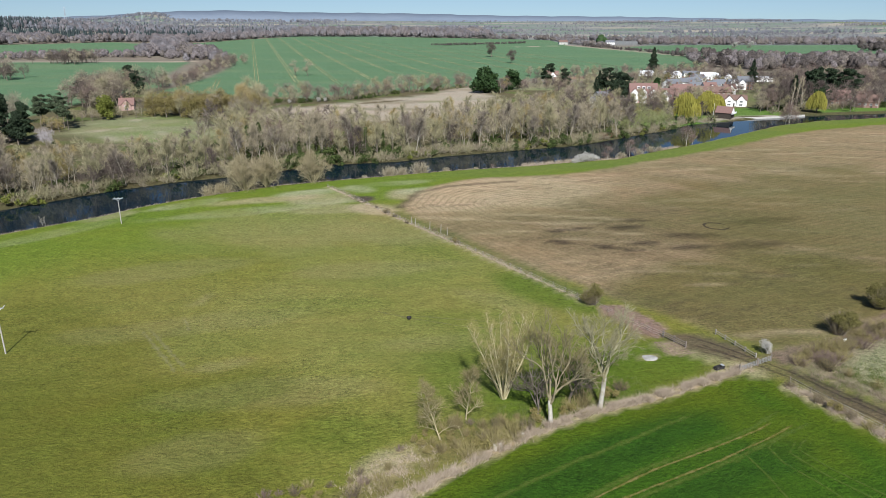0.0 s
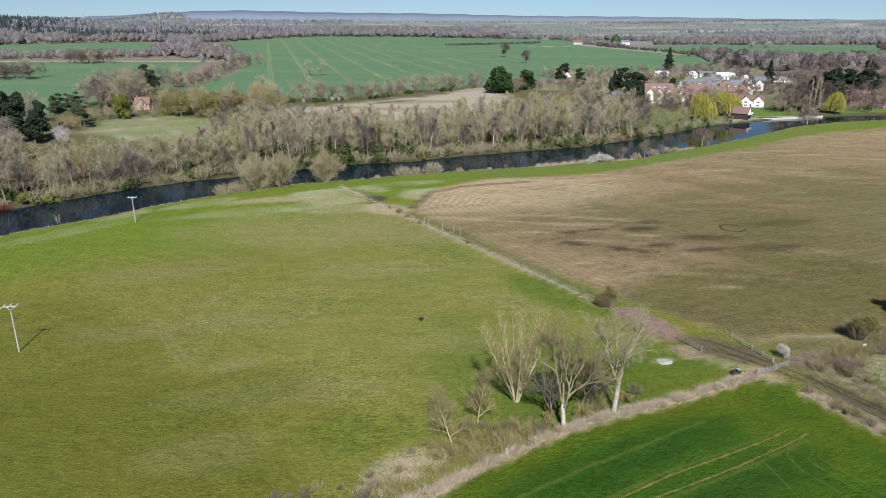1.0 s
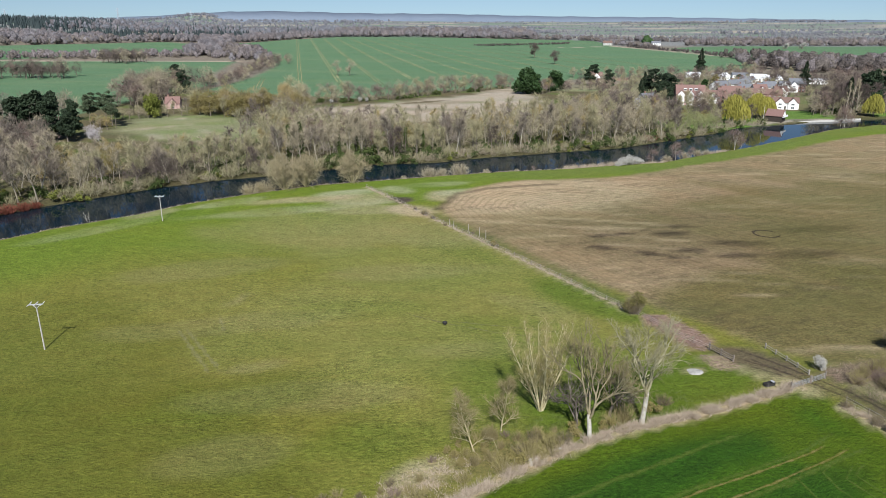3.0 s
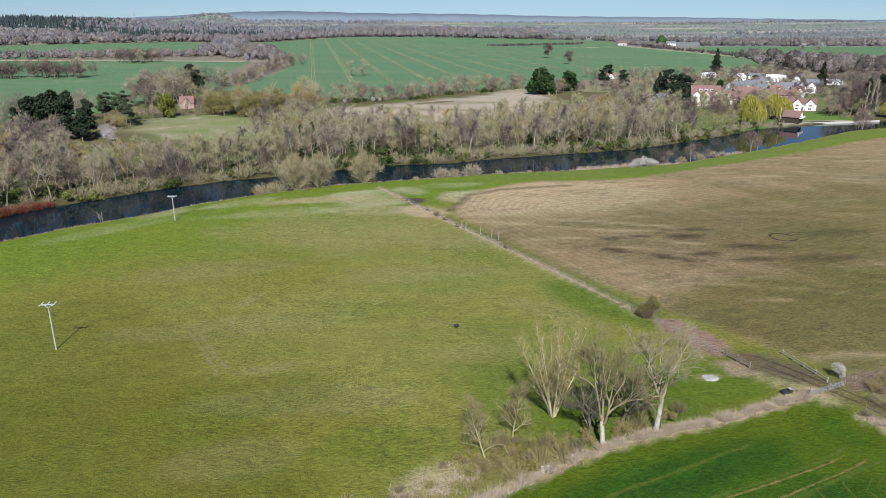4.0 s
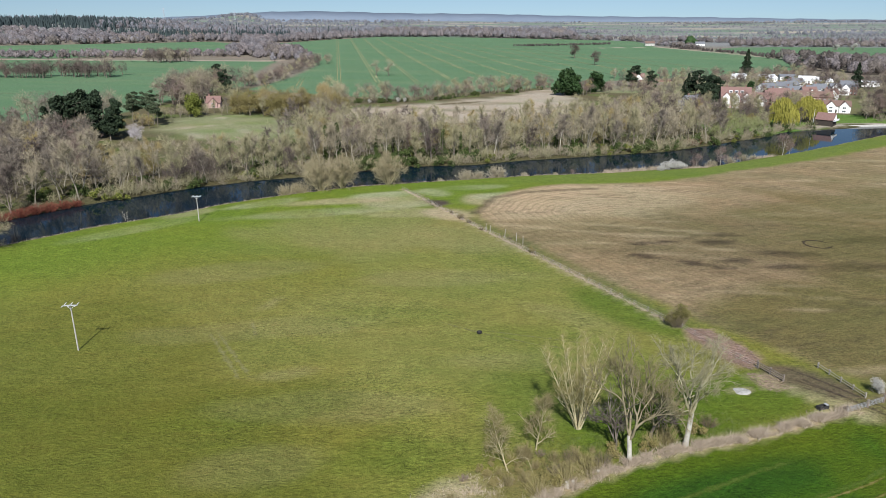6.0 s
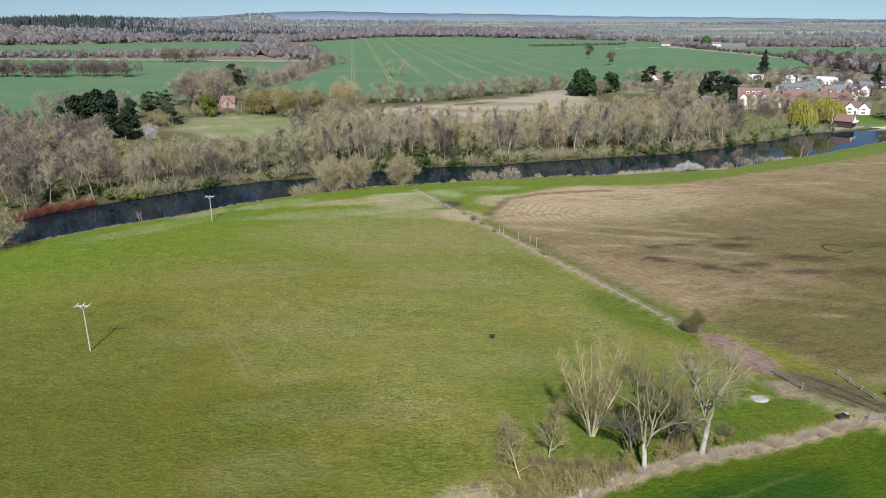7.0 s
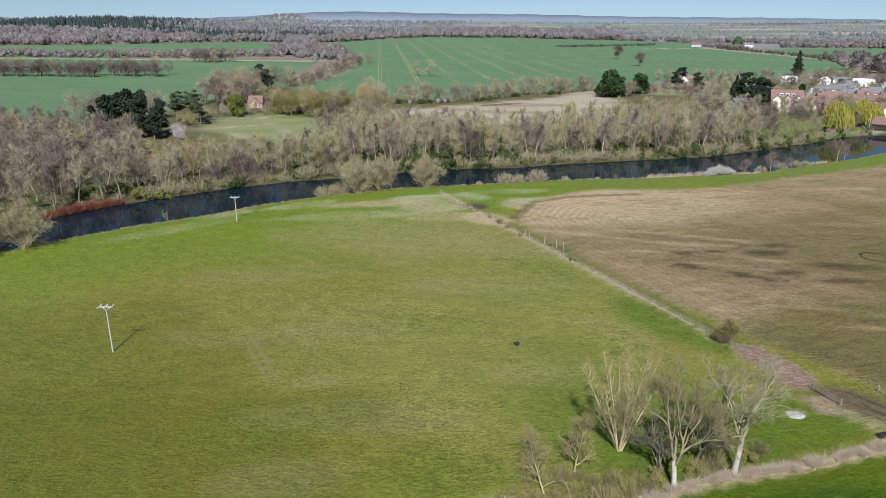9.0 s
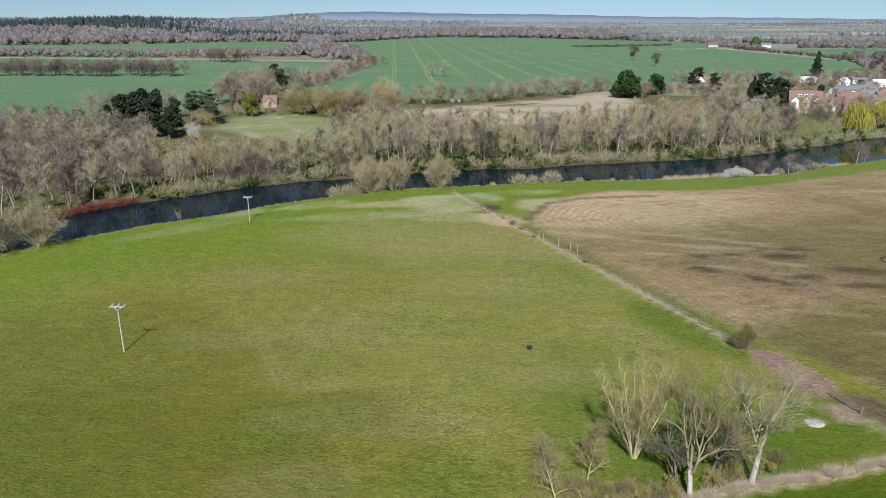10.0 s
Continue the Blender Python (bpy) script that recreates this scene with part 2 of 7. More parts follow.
GLASS = plain("window_glass", (0.03, 0.035, 0.04), (0.06, 0.065, 0.07), 1.0, 0.08, 0.6)
PAINT_WHITE = plain("white_paint", (0.74, 0.74, 0.72), (0.82, 0.82, 0.80), 2.0, 0.6)
DARK_WOOD = plain("dark_timber", (0.035, 0.03, 0.025), (0.07, 0.055, 0.045), 2.0)
STONE = plain("pale_stone", (0.40, 0.38, 0.34), (0.55, 0.53, 0.48), 1.5)
CHALK = plain("chalky_spoil", (0.22, 0.21, 0.18), (0.46, 0.44, 0.40), 0.8, bump=0.04)
RUBBER = plain("black_rubber", (0.02, 0.02, 0.02), (0.045, 0.042, 0.04), 3.0)


# ---- helpers for meshes ----
def mesh_of(name, verts, faces, material, smooth=False):
    me = bpy.data.meshes.new(name)
    me.from_pydata([tuple(v) for v in verts], [], faces)
    me.materials.append(material)
    if smooth:
        me.polygons.foreach_set("use_smooth", [True] * len(me.polygons))
    me.update()
    return me


def part(name, me, parent, label="", m=None):
    ob = new(name, me)
    ob.parent = parent
    if m is not None:
        ob.matrix_basis = m
    return tagged(ob, label)


def thing(name, x, y, z=0.0, turn=0.0, size=1.0, label="", category="", group="", kind=""):
    ob = new(name)
    ob.matrix_basis = pose(x, y, z, 0, 0, turn) @ Matrix.Scale(size, 4)
    return tagged(ob, label, category, group, kind)


class Shape:
    """Collects vertices and faces of one mesh."""

    def __init__(self):
        self.v, self.f = [], []

    def box(self, x0, y0, z0, x1, y1, z1):
        i = len(self.v)
        self.v += [(x, y, z) for z in (z0, z1) for x, y in ((x0, y0), (x1, y0), (x1, y1), (x0, y1))]
        self.f += [tuple(i + k for k in q) for q in ((3, 2, 1, 0), (4, 5, 6, 7), (0, 1, 5, 4), (1, 2, 6, 5), (2, 3, 7, 6), (3, 0, 4, 7))]
        return self

    def beam(self, a, b, w, h=None):
        """A square bar from a to b."""
        h = h or w
        a, b = Vector(a), Vector(b)
        d = (b - a).normalized()
        s = d.cross(Vector((0, 0, 1)) if abs(d.z) < 0.9 else Vector((1, 0, 0))).normalized()
        u = s.cross(d)
        i = len(self.v)
        for p in (a, b):
            self.v += [tuple(p + s * (w / 2 * e) + u * (h / 2 * g)) for e, g in ((-1, -1), (1, -1), (1, 1), (-1, 1))]
        self.f += [tuple(i + k for k in q) for q in ((3, 2, 1, 0), (4, 5, 6, 7), (0, 1, 5, 4), (1, 2, 6, 5), (2, 3, 7, 6), (3, 0, 4, 7))]
        return self

    def tube(self, pts, radii, sides=5, cap=True):
        i = len(self.v)
        n = len(pts)
        for k, p in enumerate(pts):
            d = (Vector(pts[min(k + 1, n - 1)]) - Vector(pts[max(k - 1, 0)])).normalized()
            s = d.cross(Vector((0.3, 0.9, 0.1))).normalized()
            u = s.cross(d)
            for j in range(sides):
                a = 2 * math.pi * j / sides
                self.v.append(tuple(Vector(p) + (s * math.cos(a) + u * math.sin(a)) * radii[k]))
        for k in range(n - 1):
            for j in range(sides):
                j2 = (j + 1) % sides
                self.f.append((i + k * sides + j, i + k * sides + j2, i + (k + 1) * sides + j2, i + (k + 1) * sides + j))
        if cap and sides > 2:
            self.f.append(tuple(i + (n - 1) * sides + j for j in range(sides)))
        return self

    def blade(self, p, d, w, rng):
        """One thin tapering twig or leaf blade."""
        s = Vector((rng.uniform(-1, 1), rng.uniform(-1, 1), rng.uniform(-1, 1))).cross(d)
        if s.length < 1e-6:
            return
        s = s.normalized() * (w / 2)
        i = len(self.v)
        self.v += [tuple(p - s), tuple(p + s), tuple(p + d)]
        self.f.append((i, i + 1, i + 2))

    def leaf(self, p, r, rng):
        """A small flat spray of leaves."""
        a = Vector((rng.gauss(0, 1), rng.gauss(0, 1), rng.gauss(0, 1))).normalized()
        b = a.cross(Vector((rng.gauss(0, 1), rng.gauss(0, 1), rng.gauss(0, 1)))).normalized()
        i = len(self.v)
        self.v += [tuple(p + a * r), tuple(p + b * r * 0.7), tuple(p - a * r), tuple(p - b * r * 0.7)]
        self.f.append((i, i + 1, i + 2, i + 3))

    def mesh(self, name, material, smooth=False):
        return mesh_of(name, self.v, self.f, material, smooth)


# ---- plants ----
def crooked(rng, p, d, length, n, wander, rise=0.0):
    """A bent line of n + 1 places from p towards d."""
    pts, q, d = [Vector(p)], Vector(p), Vector(d).normalized()
    for _ in range(n):
        d = (d + Vector((rng.gauss(0, wander), rng.gauss(0, wander), rng.gauss(0, wander) + rise))).normalized()
        q = q + d * (length / n)
        pts.append(q.copy())
    return pts


def around(rng, d, angle):
    """A direction that leaves d by about that many degrees."""
    d = Vector(d).normalized()
    s = d.cross(Vector((rng.gauss(0, 1), rng.gauss(0, 1), rng.gauss(0, 1)))).normalized()
    a = radians(angle * rng.uniform(0.7, 1.3))
    return (d * math.cos(a) + s * math.sin(a)).normalized()


def bare_tree(seed, height, reach, girth, stems=1, limbs=15, boughs=5, twigs=9, twig=1.3, fine=0.05, first=0.3, fan=0.12, up=0.05, gnarl=0.10, sub=0, lean=(0, 0), light=False, fork=0.0):
    """Trunk with limbs, and the twigs of the crown, as two shapes."""
    rng = random.Random(seed)
    wood, spray = Shape(), Shape()

    def brush(pts, count, length):
        for _ in range(count):
            k = rng.uniform(0.25, 1.0) * (len(pts) - 1)
            i = min(int(k), len(pts) - 2)
            p = pts[i].lerp(pts[i + 1], k - i)
            d = around(rng, pts[i + 1] - pts[i], 42) + Vector((0, 0, up * 2))
            q = d.normalized() * (length * rng.uniform(0.5, 1.25))
            spray.blade(p, q, fine, rng)
            for _ in range(sub):
                e = around(rng, q, 35) * (length * rng.uniform(0.3, 0.7))
                spray.blade(p + q * rng.uniform(0.3, 0.95), e, fine * 0.75, rng)

    for s in range(stems):
        a = 2 * math.pi * (s + rng.uniform(-0.2, 0.2)) / max(stems, 1)
        out = fan * rng.uniform(0.12, 1.4) if stems > 1 else fan * 0.3
        foot = Vector((math.cos(a), math.sin(a), 0)) * (girth * 1.6 if stems > 1 else 0.0)
        foot.z = -0.3
        d = Vector((math.cos(a) * out + lean[0], math.sin(a) * out + lean[1], 1))
        tall = height * (rng.uniform(0.78, 0.95) if stems > 1 else 0.86)
        tall = height * fork if fork else tall
        trunk = crooked(rng, foot, d, tall, 8, gnarl * (0.3 if fork else 0.7))
        wood.tube(trunk, [girth * (1.25 if k == 0 else 1.0) * (1 - (0.45 if fork else 0.93) * k / 8) for k in range(9)], 6 if stems == 1 else 5)
        for b in range(limbs):
            f = first + (0.98 - first) * (b + rng.random()) / limbs
            k = f * 8
            i = min(int(k), 7)
            p = trunk[i].lerp(trunk[i + 1], k - i)
            r = girth * (1 - 0.9 * f) * rng.uniform(0.4, 0.7)
            if fork:
                r = girth * rng.uniform(0.2, 0.42)
            long = reach * (1.15 - 0.75 * (f - first) / (1 - first)) * rng.uniform(0.65, 1.15)
            if fork:
                long = height * (1 - fork * f) * rng.uniform(0.55, 0.95)
            limb = crooked(rng, p, around(rng, Vector((0, 0, 1)) * 0.9 + d * 0.2, 36 if fork else 58 - 22 * f), long, 4, gnarl * 1.6, up * 1.5)
            wood.tube(limb[::2] if light else limb, [max(r * (1 - 0.85 * j / 4), 0.02) for j in (range(0, 5, 2) if light else range(5))], 3, not light)
            brush(limb[2:], twigs // 2, twig)
            for _ in range(boughs):
                k = rng.uniform(0.8, 3.9)
                i = int(k)
                q = limb[i].lerp(limb[i + 1], k - i)
                bough = crooked(rng, q, around(rng, limb[i + 1] - limb[i], 45), long * rng.uniform(0.28, 0.5), 2, gnarl * 2, up * 2)
                if light:
                    spray.blade(bough[0], bough[2] - bough[0], max(r * 0.9, fine), rng)
                else:
                    wood.tube(bough, [max(r * 0.5, 0.03), max(r * 0.32, 0.022), 0.014], 3, False)
                brush(bough, twigs, twig)
        brush(trunk[6:], twigs * 2, twig)
    return wood, spray


def gnarled_tree(seed, height, girth, clear, forks=4, angle=38, gnarl=0.2, lean=(0, 0), levels=5, twigs=7, twig=0.9, fine=0.022, rise=0.06, shrink=0.76):
    """A bare tree with a clean trunk that forks again and again: trunk, limbs and twigs as three shapes."""
    rng = random.Random(seed)
    trunk, woods, spray = Shape(), [], Shape()
    line = crooked(rng, (0, 0, -0.3), (lean[0], lean[1], 1), clear + 0.3, 6, gnarl * 0.35)
    trunk.tube(line, [girth * (1.35, 1.05, 1.0, 0.95, 0.92, 0.9, 0.85)[k] for k in range(7)], 8)
    start = (height - clear) / sum(shrink ** k for k in range(levels)) / 0.8

    def grow(wood, p, d, r, length, level):
        pts = crooked(rng, p, d, length, 4, gnarl, rise)
        wood.tube(pts, [r * (1 - 0.09 * k) for k in range(5)], 5 if r > 0.07 else 3, False)
        if level <= 1:
            for _ in range(twigs):
                k = rng.uniform(0.6, 4)
                i = min(int(k), 3)
                q = pts[i].lerp(pts[i + 1], k - i)
                e = around(rng, pts[i + 1] - pts[i], 40) * (twig * rng.uniform(0.5, 1.3))
                spray.blade(q, e, fine, rng)
                spray.blade(q + e * 0.4, around(rng, e, 40) * (twig * rng.uniform(0.3, 0.7)), fine * 0.8, rng)
        if level == 0:
            return
        for n in range(3):
            k = (4, 4, rng.choice((2, 3)))[n]
            grow(wood, pts[k], around(rng, pts[k] - pts[k - 1], angle * (0.75, 0.95, 1.3)[n]), max(r * (0.68, 0.6, 0.5)[n], 0.014), length * shrink * rng.uniform(0.75, 1.15), level - 1)

    for k in range(forks):
        a = 6.283 * (k + rng.uniform(-0.25, 0.25)) / forks
        o = math.tan(radians(angle)) * rng.uniform(0.5, 1.1)
        p = line[6] if k < forks - 1 else line[5]
        o *= 1.0 if k < forks - 1 else 0.6
        woods.append(Shape())
        grow(woods[-1], p, Vector((math.cos(a) * o + lean[0], math.sin(a) * o + lean[1], 1)), girth * rng.uniform(0.5, 0.72), start * rng.uniform(0.8, 1.1), levels - 1)
    return trunk, woods, spray


def dome_tree(seed, height, reach, girth, count, twig, fine, lobes=8, low=0.42, rise=0.45):
    """A bare tree whose fine twigs gather in rounded lobes."""
    rng = random.Random(seed)
    wood, spray = Shape(), Shape()
    top = crooked(rng, (0, 0, -0.3), (0, 0, 1), height * 0.62, 4, 0.06)
    wood.tube(top, [girth * 1.2, girth, girth * 0.8, girth * 0.6, girth * 0.35], 5)
    for k in range(lobes):
        if k == 0:
            c, r = Vector((0, 0, height * 0.74)), reach * 0.55
        else:
            a = 2.4 * k + rng.uniform(-0.4, 0.4)
            o = reach * rng.uniform(0.38, 0.62)
            c, r = Vector((math.cos(a) * o, math.sin(a) * o, height * rng.uniform(low, 0.74))), reach * rng.uniform(0.38, 0.55)
        root = top[rng.choice((1, 2, 3))]
        wood.tube(crooked(rng, root, c - root, (c - root).length * 1.1, 2, 0.08), [girth * 0.45, girth * 0.3, 0.04], 3, False)
        for _ in range(count // lobes):
            d = Vector((rng.gauss(0, 1), rng.gauss(0, 1), rng.gauss(0.15, 1))).normalized()
            p = c + Vector((d.x * r, d.y * r, d.z * r * 0.9)) * rng.uniform(0.15, 0.85)
            q = (d + Vector((rng.gauss(0, 0.45), rng.gauss(0, 0.45), rise))).normalized() * (twig * rng.uniform(0.5, 1.2))
            spray.blade(p, q, fine * rng.uniform(0.6, 1.5), rng)
    return wood, spray


def shrub(seed, height, reach, stems, twigs, twig, fine, stem_r=0.03):
    """Many thin stems from one foot, with twigs."""
    rng = random.Random(seed)
    wood, spray = Shape(), Shape()
    for _ in range(stems):
        a, o = rng.uniform(0, 2 * math.pi), rng.random() ** 0.6
        foot = Vector((math.cos(a), math.sin(a), 0)) * (reach * 0.35 * o)
        foot.z = -0.1
        top = Vector((math.cos(a) * reach * o, math.sin(a) * reach * o, height * math.sqrt(max(1 - 0.75 * o * o, 0.1)) * rng.uniform(0.7, 1.0)))
        line = crooked(rng, foot, top - foot, (top - foot).length, 3, 0.12)
        wood.tube(line, [stem_r, stem_r * 0.8, stem_r * 0.5, 0.008], 3, False)
        for _ in range(twigs):
            k = rng.uniform(0.5, 3.0)
            i = min(int(k), 2)
            p = line[i].lerp(line[i + 1], k - i)
            spray.blade(p, around(rng, line[i + 1] - line[i], 40) * (twig * rng.uniform(0.5, 1.2)), fine, rng)
    return wood, spray


def clumps(seed, balls, count, size, hollow=0.55):
    """Leaf sprays gathered in uneven clumps: balls of (x, y, z, rx, rz)."""
    rng = random.Random(seed)
    s = Shape()
    total = sum(b[3] ** 2 for b in balls)
    for x, y, z, rx, rz in balls:
        for _ in range(int(count * rx * rx / total)):
            d = Vector((rng.gauss(0, 1), rng.gauss(0, 1), rng.gauss(0, 1))).normalized()
            r = hollow + (1 - hollow) * rng.random() ** 0.7
            r *= 1 + 0.16 * math.sin(5 * d.x + seed) * math.sin(4 * d.y) + 0.12 * math.sin(7 * d.z + 2 * d.x)
            s.leaf(Vector((x + d.x * rx * r, y + d.y * rx * r, z + d.z * rz * r)), size * rng.uniform(0.6, 1.3), rng)
    return s


def spread_balls(seed, n, reach, low, high, r0, r1, flat=0.7, taper=0.0):
    rng = random.Random(seed)
    out = []
    for k in range(n):
        f = (k + 0.5) / n
        a, o = rng.uniform(0, 6.28), reach * math.sqrt(rng.random()) * (1 - taper * f)
        r = rng.uniform(r0, r1) * (1 - 0.5 * taper * f)
        out.append((math.cos(a) * o, math.sin(a) * o, low + (high - low) * f, r, r * flat))
    return out


def trunk_only(seed, height, girth, boughs=6, reach=2.5):
    rng = random.Random(seed)
    s = Shape()
    line = crooked(rng, (0, 0, -0.3), (0, 0, 1), height, 7, 0.05)
    s.tube(line, [girth * (1.2 if k == 0 else 1) * (1 - 0.85 * k / 7) for k in range(8)], 6)
    for _ in range(boughs):
        k = rng.uniform(2.5, 6.9)
        i = int(k)
        b = crooked(rng, line[i], around(rng, (0, 0, 1), 65), reach * rng.uniform(0.6, 1.1), 3, 0.15, 0.05)
        s.tube(b, [girth * 0.3, girth * 0.2, girth * 0.12, 0.02], 4)
    return s


def weeping(seed, height, reach, strands):
    """A hanging curtain of long fine shoots."""
    rng = random.Random(seed)
    s = Shape()
    for _ in range(strands):
        a, o = rng.uniform(0, 6.28), math.sqrt(rng.random())
        lump = 1 + 0.18 * math.sin(3 * a + seed) + 0.1 * math.sin(7 * a)
        top = height * math.sqrt(max(1 - 0.8 * o * o, 0.05)) * rng.uniform(0.82, 1.0)
        p = Vector((math.cos(a) * reach * o * lump, math.sin(a) * reach * o * lump, top))
        drop = rng.uniform(0.25, 0.75) * top
        for j in range(3):
            q = p - Vector((0, 0, drop * j / 3))
            s.blade(q + Vector((rng.gauss(0, 0.15), rng.gauss(0, 0.15), 0)), Vector((math.cos(a) * 0.3, math.sin(a) * 0.3, -drop * 0.45)), 0.3, rng)
    return s


def fir(seed, height, reach, count, size):
    rng = random.Random(seed)
    s = Shape()
    for _ in range(count):
        f = rng.random() ** 0.8
        a = rng.uniform(0, 6.28)
        r = reach * (1 - f) * (0.75 + 0.25 * math.sin(f * 30)) * rng.uniform(0.35, 1.05) + 0.2
        s.leaf(Vector((math.cos(a) * r, math.sin(a) * r, height * (0.06 + 0.92 * f) - 0.18 * r)), size * rng.uniform(0.6, 1.2), rng)
    return s


class Kind:
    """One sort of plant: a list of (part name, mesh, part label), set down again and again with shared meshes."""

    def __init__(self, name, category, label, parts, group=""):
        self.name, self.category, self.label, self.parts = name, category, label, parts
        self.group = group or name.replace("_", " ") + "s of the river valley"

    def set(self, x, y, size=1.0, turn=None, label="", z=None, tall=1.0):
        turn = (x * 37.7 + y * 91.3) % 360 if turn is None else turn
        ob = thing(self.name, x, y, height_at(x, y) - 0.02 if z is None else z, turn, size, label or self.label, self.category, self.group)
        ob.scale = (size, size, size * tall)
        for name, me, note in self.parts:
            part(name, me, ob, note)
        return ob


# ---- the lie of the land ----
NEAR_BANK = [(-330, -120), (-215, 40), (-172, 100), (-150, 133), (-136, 151), (-125, 166), (-113, 181), (-99, 194), (-89, 207), (-74, 221), (-52, 236), (-33, 244), (-13, 252), (8, 260), (40, 269), (54, 275), (76, 282), (95, 298), (122, 318), (146, 339), (185, 374), (216, 391), (267, 407), (340, 424), (460, 432), (900, 420)]
FAR_BANK = [(900, 455), (460, 458), (340, 444), (276, 428), (239, 421), (213, 415), (189, 405), (160, 391), (141, 382), (123, 362), (104, 347), (69, 318), (47, 309), (24, 299), (5, 291), (-14, 280), (-39, 274), (-57, 263), (-75, 251), (-88, 245), (-107, 231), (-120, 217), (-132, 204), (-144, 186), (-160, 168), (-190, 130), (-240, 40), (-360, -120)]
FENCE = [(-35, 232), (-26, 219), (-12, 197), (6, 170), (19, 151), (33, 130)]
CROP = [(-120, -60), (-60, 36), (-30, 54), (-1, 70), (8, 77), (18, 84), (26, 88), (34, 91), (44, 96), (53, 101), (54.5, 99), (57, 94), (60, 88), (63.5, 81), (80, 46), (130, -60)]
BROWN = [(-9, 207), (-5, 224), (4, 235), (20, 245), (50, 251), (73, 266), (90, 277), (120, 296), (157, 327), (179, 346), (246, 377), (400, 405), (900, 405), (900, 300), (300, 205), (140, 150), (95, 127), (75, 114), (62, 109), (54, 117), (38, 133), (22, 153), (8, 173), (-3, 190)]
TRACK = [(48.5, 112.5), (54.5, 105.2), (59.2, 99.8), (62.4, 93.5), (67.5, 85.6), (74, 76), (95, 44), (130, -10)]
MEADOW_GREEN = [(-182, 345), (-185, 398), (-157, 408), (-119, 378), (-100, 345), (-118, 318), (-150, 322)]
MEADOW_TAN = [(-110, 430), (-86, 445), (-48, 484), (-6, 522), (30, 585), (40, 560), (45, 500), (45, 440), (-10, 395), (-64, 385), (-95, 400)]
FIELD_BIG = [(-208, 548), (-128, 515), (-84, 500), (-30, 555), (32, 598), (110, 690), (170, 720), (241, 770), (330, 850), (376, 1050), (344, 1207), (272, 1440), (284, 1783), (146, 1885), (18, 1957), (-138, 2032), (-379, 2040), (-470, 1764), (-505, 1522), (-430, 1250), (-346, 1071), (-287, 960), (-233, 835), (-212, 690)]
FIELD_LEFT = [(-900, 320), (-520, 335), (-330, 345), (-262, 368), (-232, 405), (-232, 470), (-222, 600), (-262, 700), (-306, 912), (-544, 902), (-900, 880), (-1900, 900), (-1900, 300)]
FIELD_LEFT_FAR = [(-1900, 1000), (-1000, 900), (-721, 925), (-610, 930), (-570, 1070), (-455, 1190), (-520, 1420), (-690, 1590), (-779, 1506), (-860, 1423), (-935, 1348), (-1011, 1305), (-1300, 1200), (-1900, 1250)]
FIELD_RIGHT = [(385, 1000), (560, 960), (900, 900), (1500, 1000), (1500, 1500), (1000, 1500), (700, 1480), (520, 1480), (420, 1440), (345, 1330), (362, 1207)]
LAWN = [(178, 408), (206, 412), (212, 425), (206, 446), (190, 448), (176, 430)]
DAMP = [(-26, 218), (-19, 219), (-17, 215), (-21, 210)]
BRUSH = [(34.5, 129.0), (38.6, 128.7), (41.8, 123.9), (43.8, 120.2), (44.2, 116.8), (41.8, 113.6), (39.0, 115.2), (37.8, 119.6), (35.2, 123.8)]
BRUSH_LOW = [(40.8, 112.2), (44.9, 111.2), (46.0, 107.4), (43.2, 105.6), (41.0, 107.4), (40.2, 110.4)]


def edge_distance(px, py, poly, closed=True):
    """Distance to a line of points; negative inside a closed one."""
    best = np.full(px.shape, 1e12)
    inside = np.zeros(px.shape, bool)
    n = len(poly)
    for k in range(n if closed else n - 1):
        (ax, ay), (bx, by) = poly[k], poly[(k + 1) % n]
        dx, dy = bx - ax, by - ay
        t = np.clip(((px - ax) * dx + (py - ay) * dy) / (dx * dx + dy * dy), 0, 1)
        best = np.minimum(best, (px - ax - t * dx) ** 2 + (py - ay - t * dy) ** 2)
        if closed and ay != by:
            inside ^= ((ay > py) != (by > py)) & (px < (bx - ax) * (py - ay) / (by - ay) + ax)
    d = np.sqrt(best)
    return np.where(inside, -d, d) if closed else d


def ripple(px, py, size, seed=0.0):
    """Soft uneven waves between -1 and 1."""
    a, b = px / size + seed, py / size - 0.7 * seed
    return (np.sin(a + 1.7 * np.sin(b * 0.9 + seed)) + np.sin(b * 1.3 + 1.9 * np.sin(a * 0.7)) + np.sin((a + b) * 2.1 + seed) * 0.5) / 2.5


def step(v, a, b):
    t = np.clip((v - a) / (b - a), 0, 1)
    return t * t * (3 - 2 * t)


RIVER = NEAR_BANK + FAR_BANK


def heights(px, py):
    d = edge_distance(px, py, RIVER) + 0.35 * ripple(px, py, 2.3)
    z = -1.0 + np.where(d > 0, np.minimum(d, 1.6) / 1.6, np.maximum(d, -6) / 4)
    calm = step(d, 2, 12)
    z = z + calm * (0.18 * ripple(px, py, 17, 1.0) + 0.05 * ripple(px, py, 5, 2.0))
    # the bank along the crop's edge and the rise of the far country
    dist = np.hypot(px, py)
    z = z + 26 * step(dist, 2300, 4500) + step(dist, 2300, 3800) * 7 * ripple(px, py, 420, 4.0)
    z = z + 38 * np.exp(-(((px + 1627) / 130) ** 2 + ((py - 4250) / 420) ** 2))
    z = z + 36 * np.exp(-(((px + 1450) / 480) ** 2 + ((py - 2200) / 430) ** 2))
    z = z + 14 * np.exp(-(((px + 2900) / 900) ** 2 + ((py - 3900) / 700) ** 2))
    return z


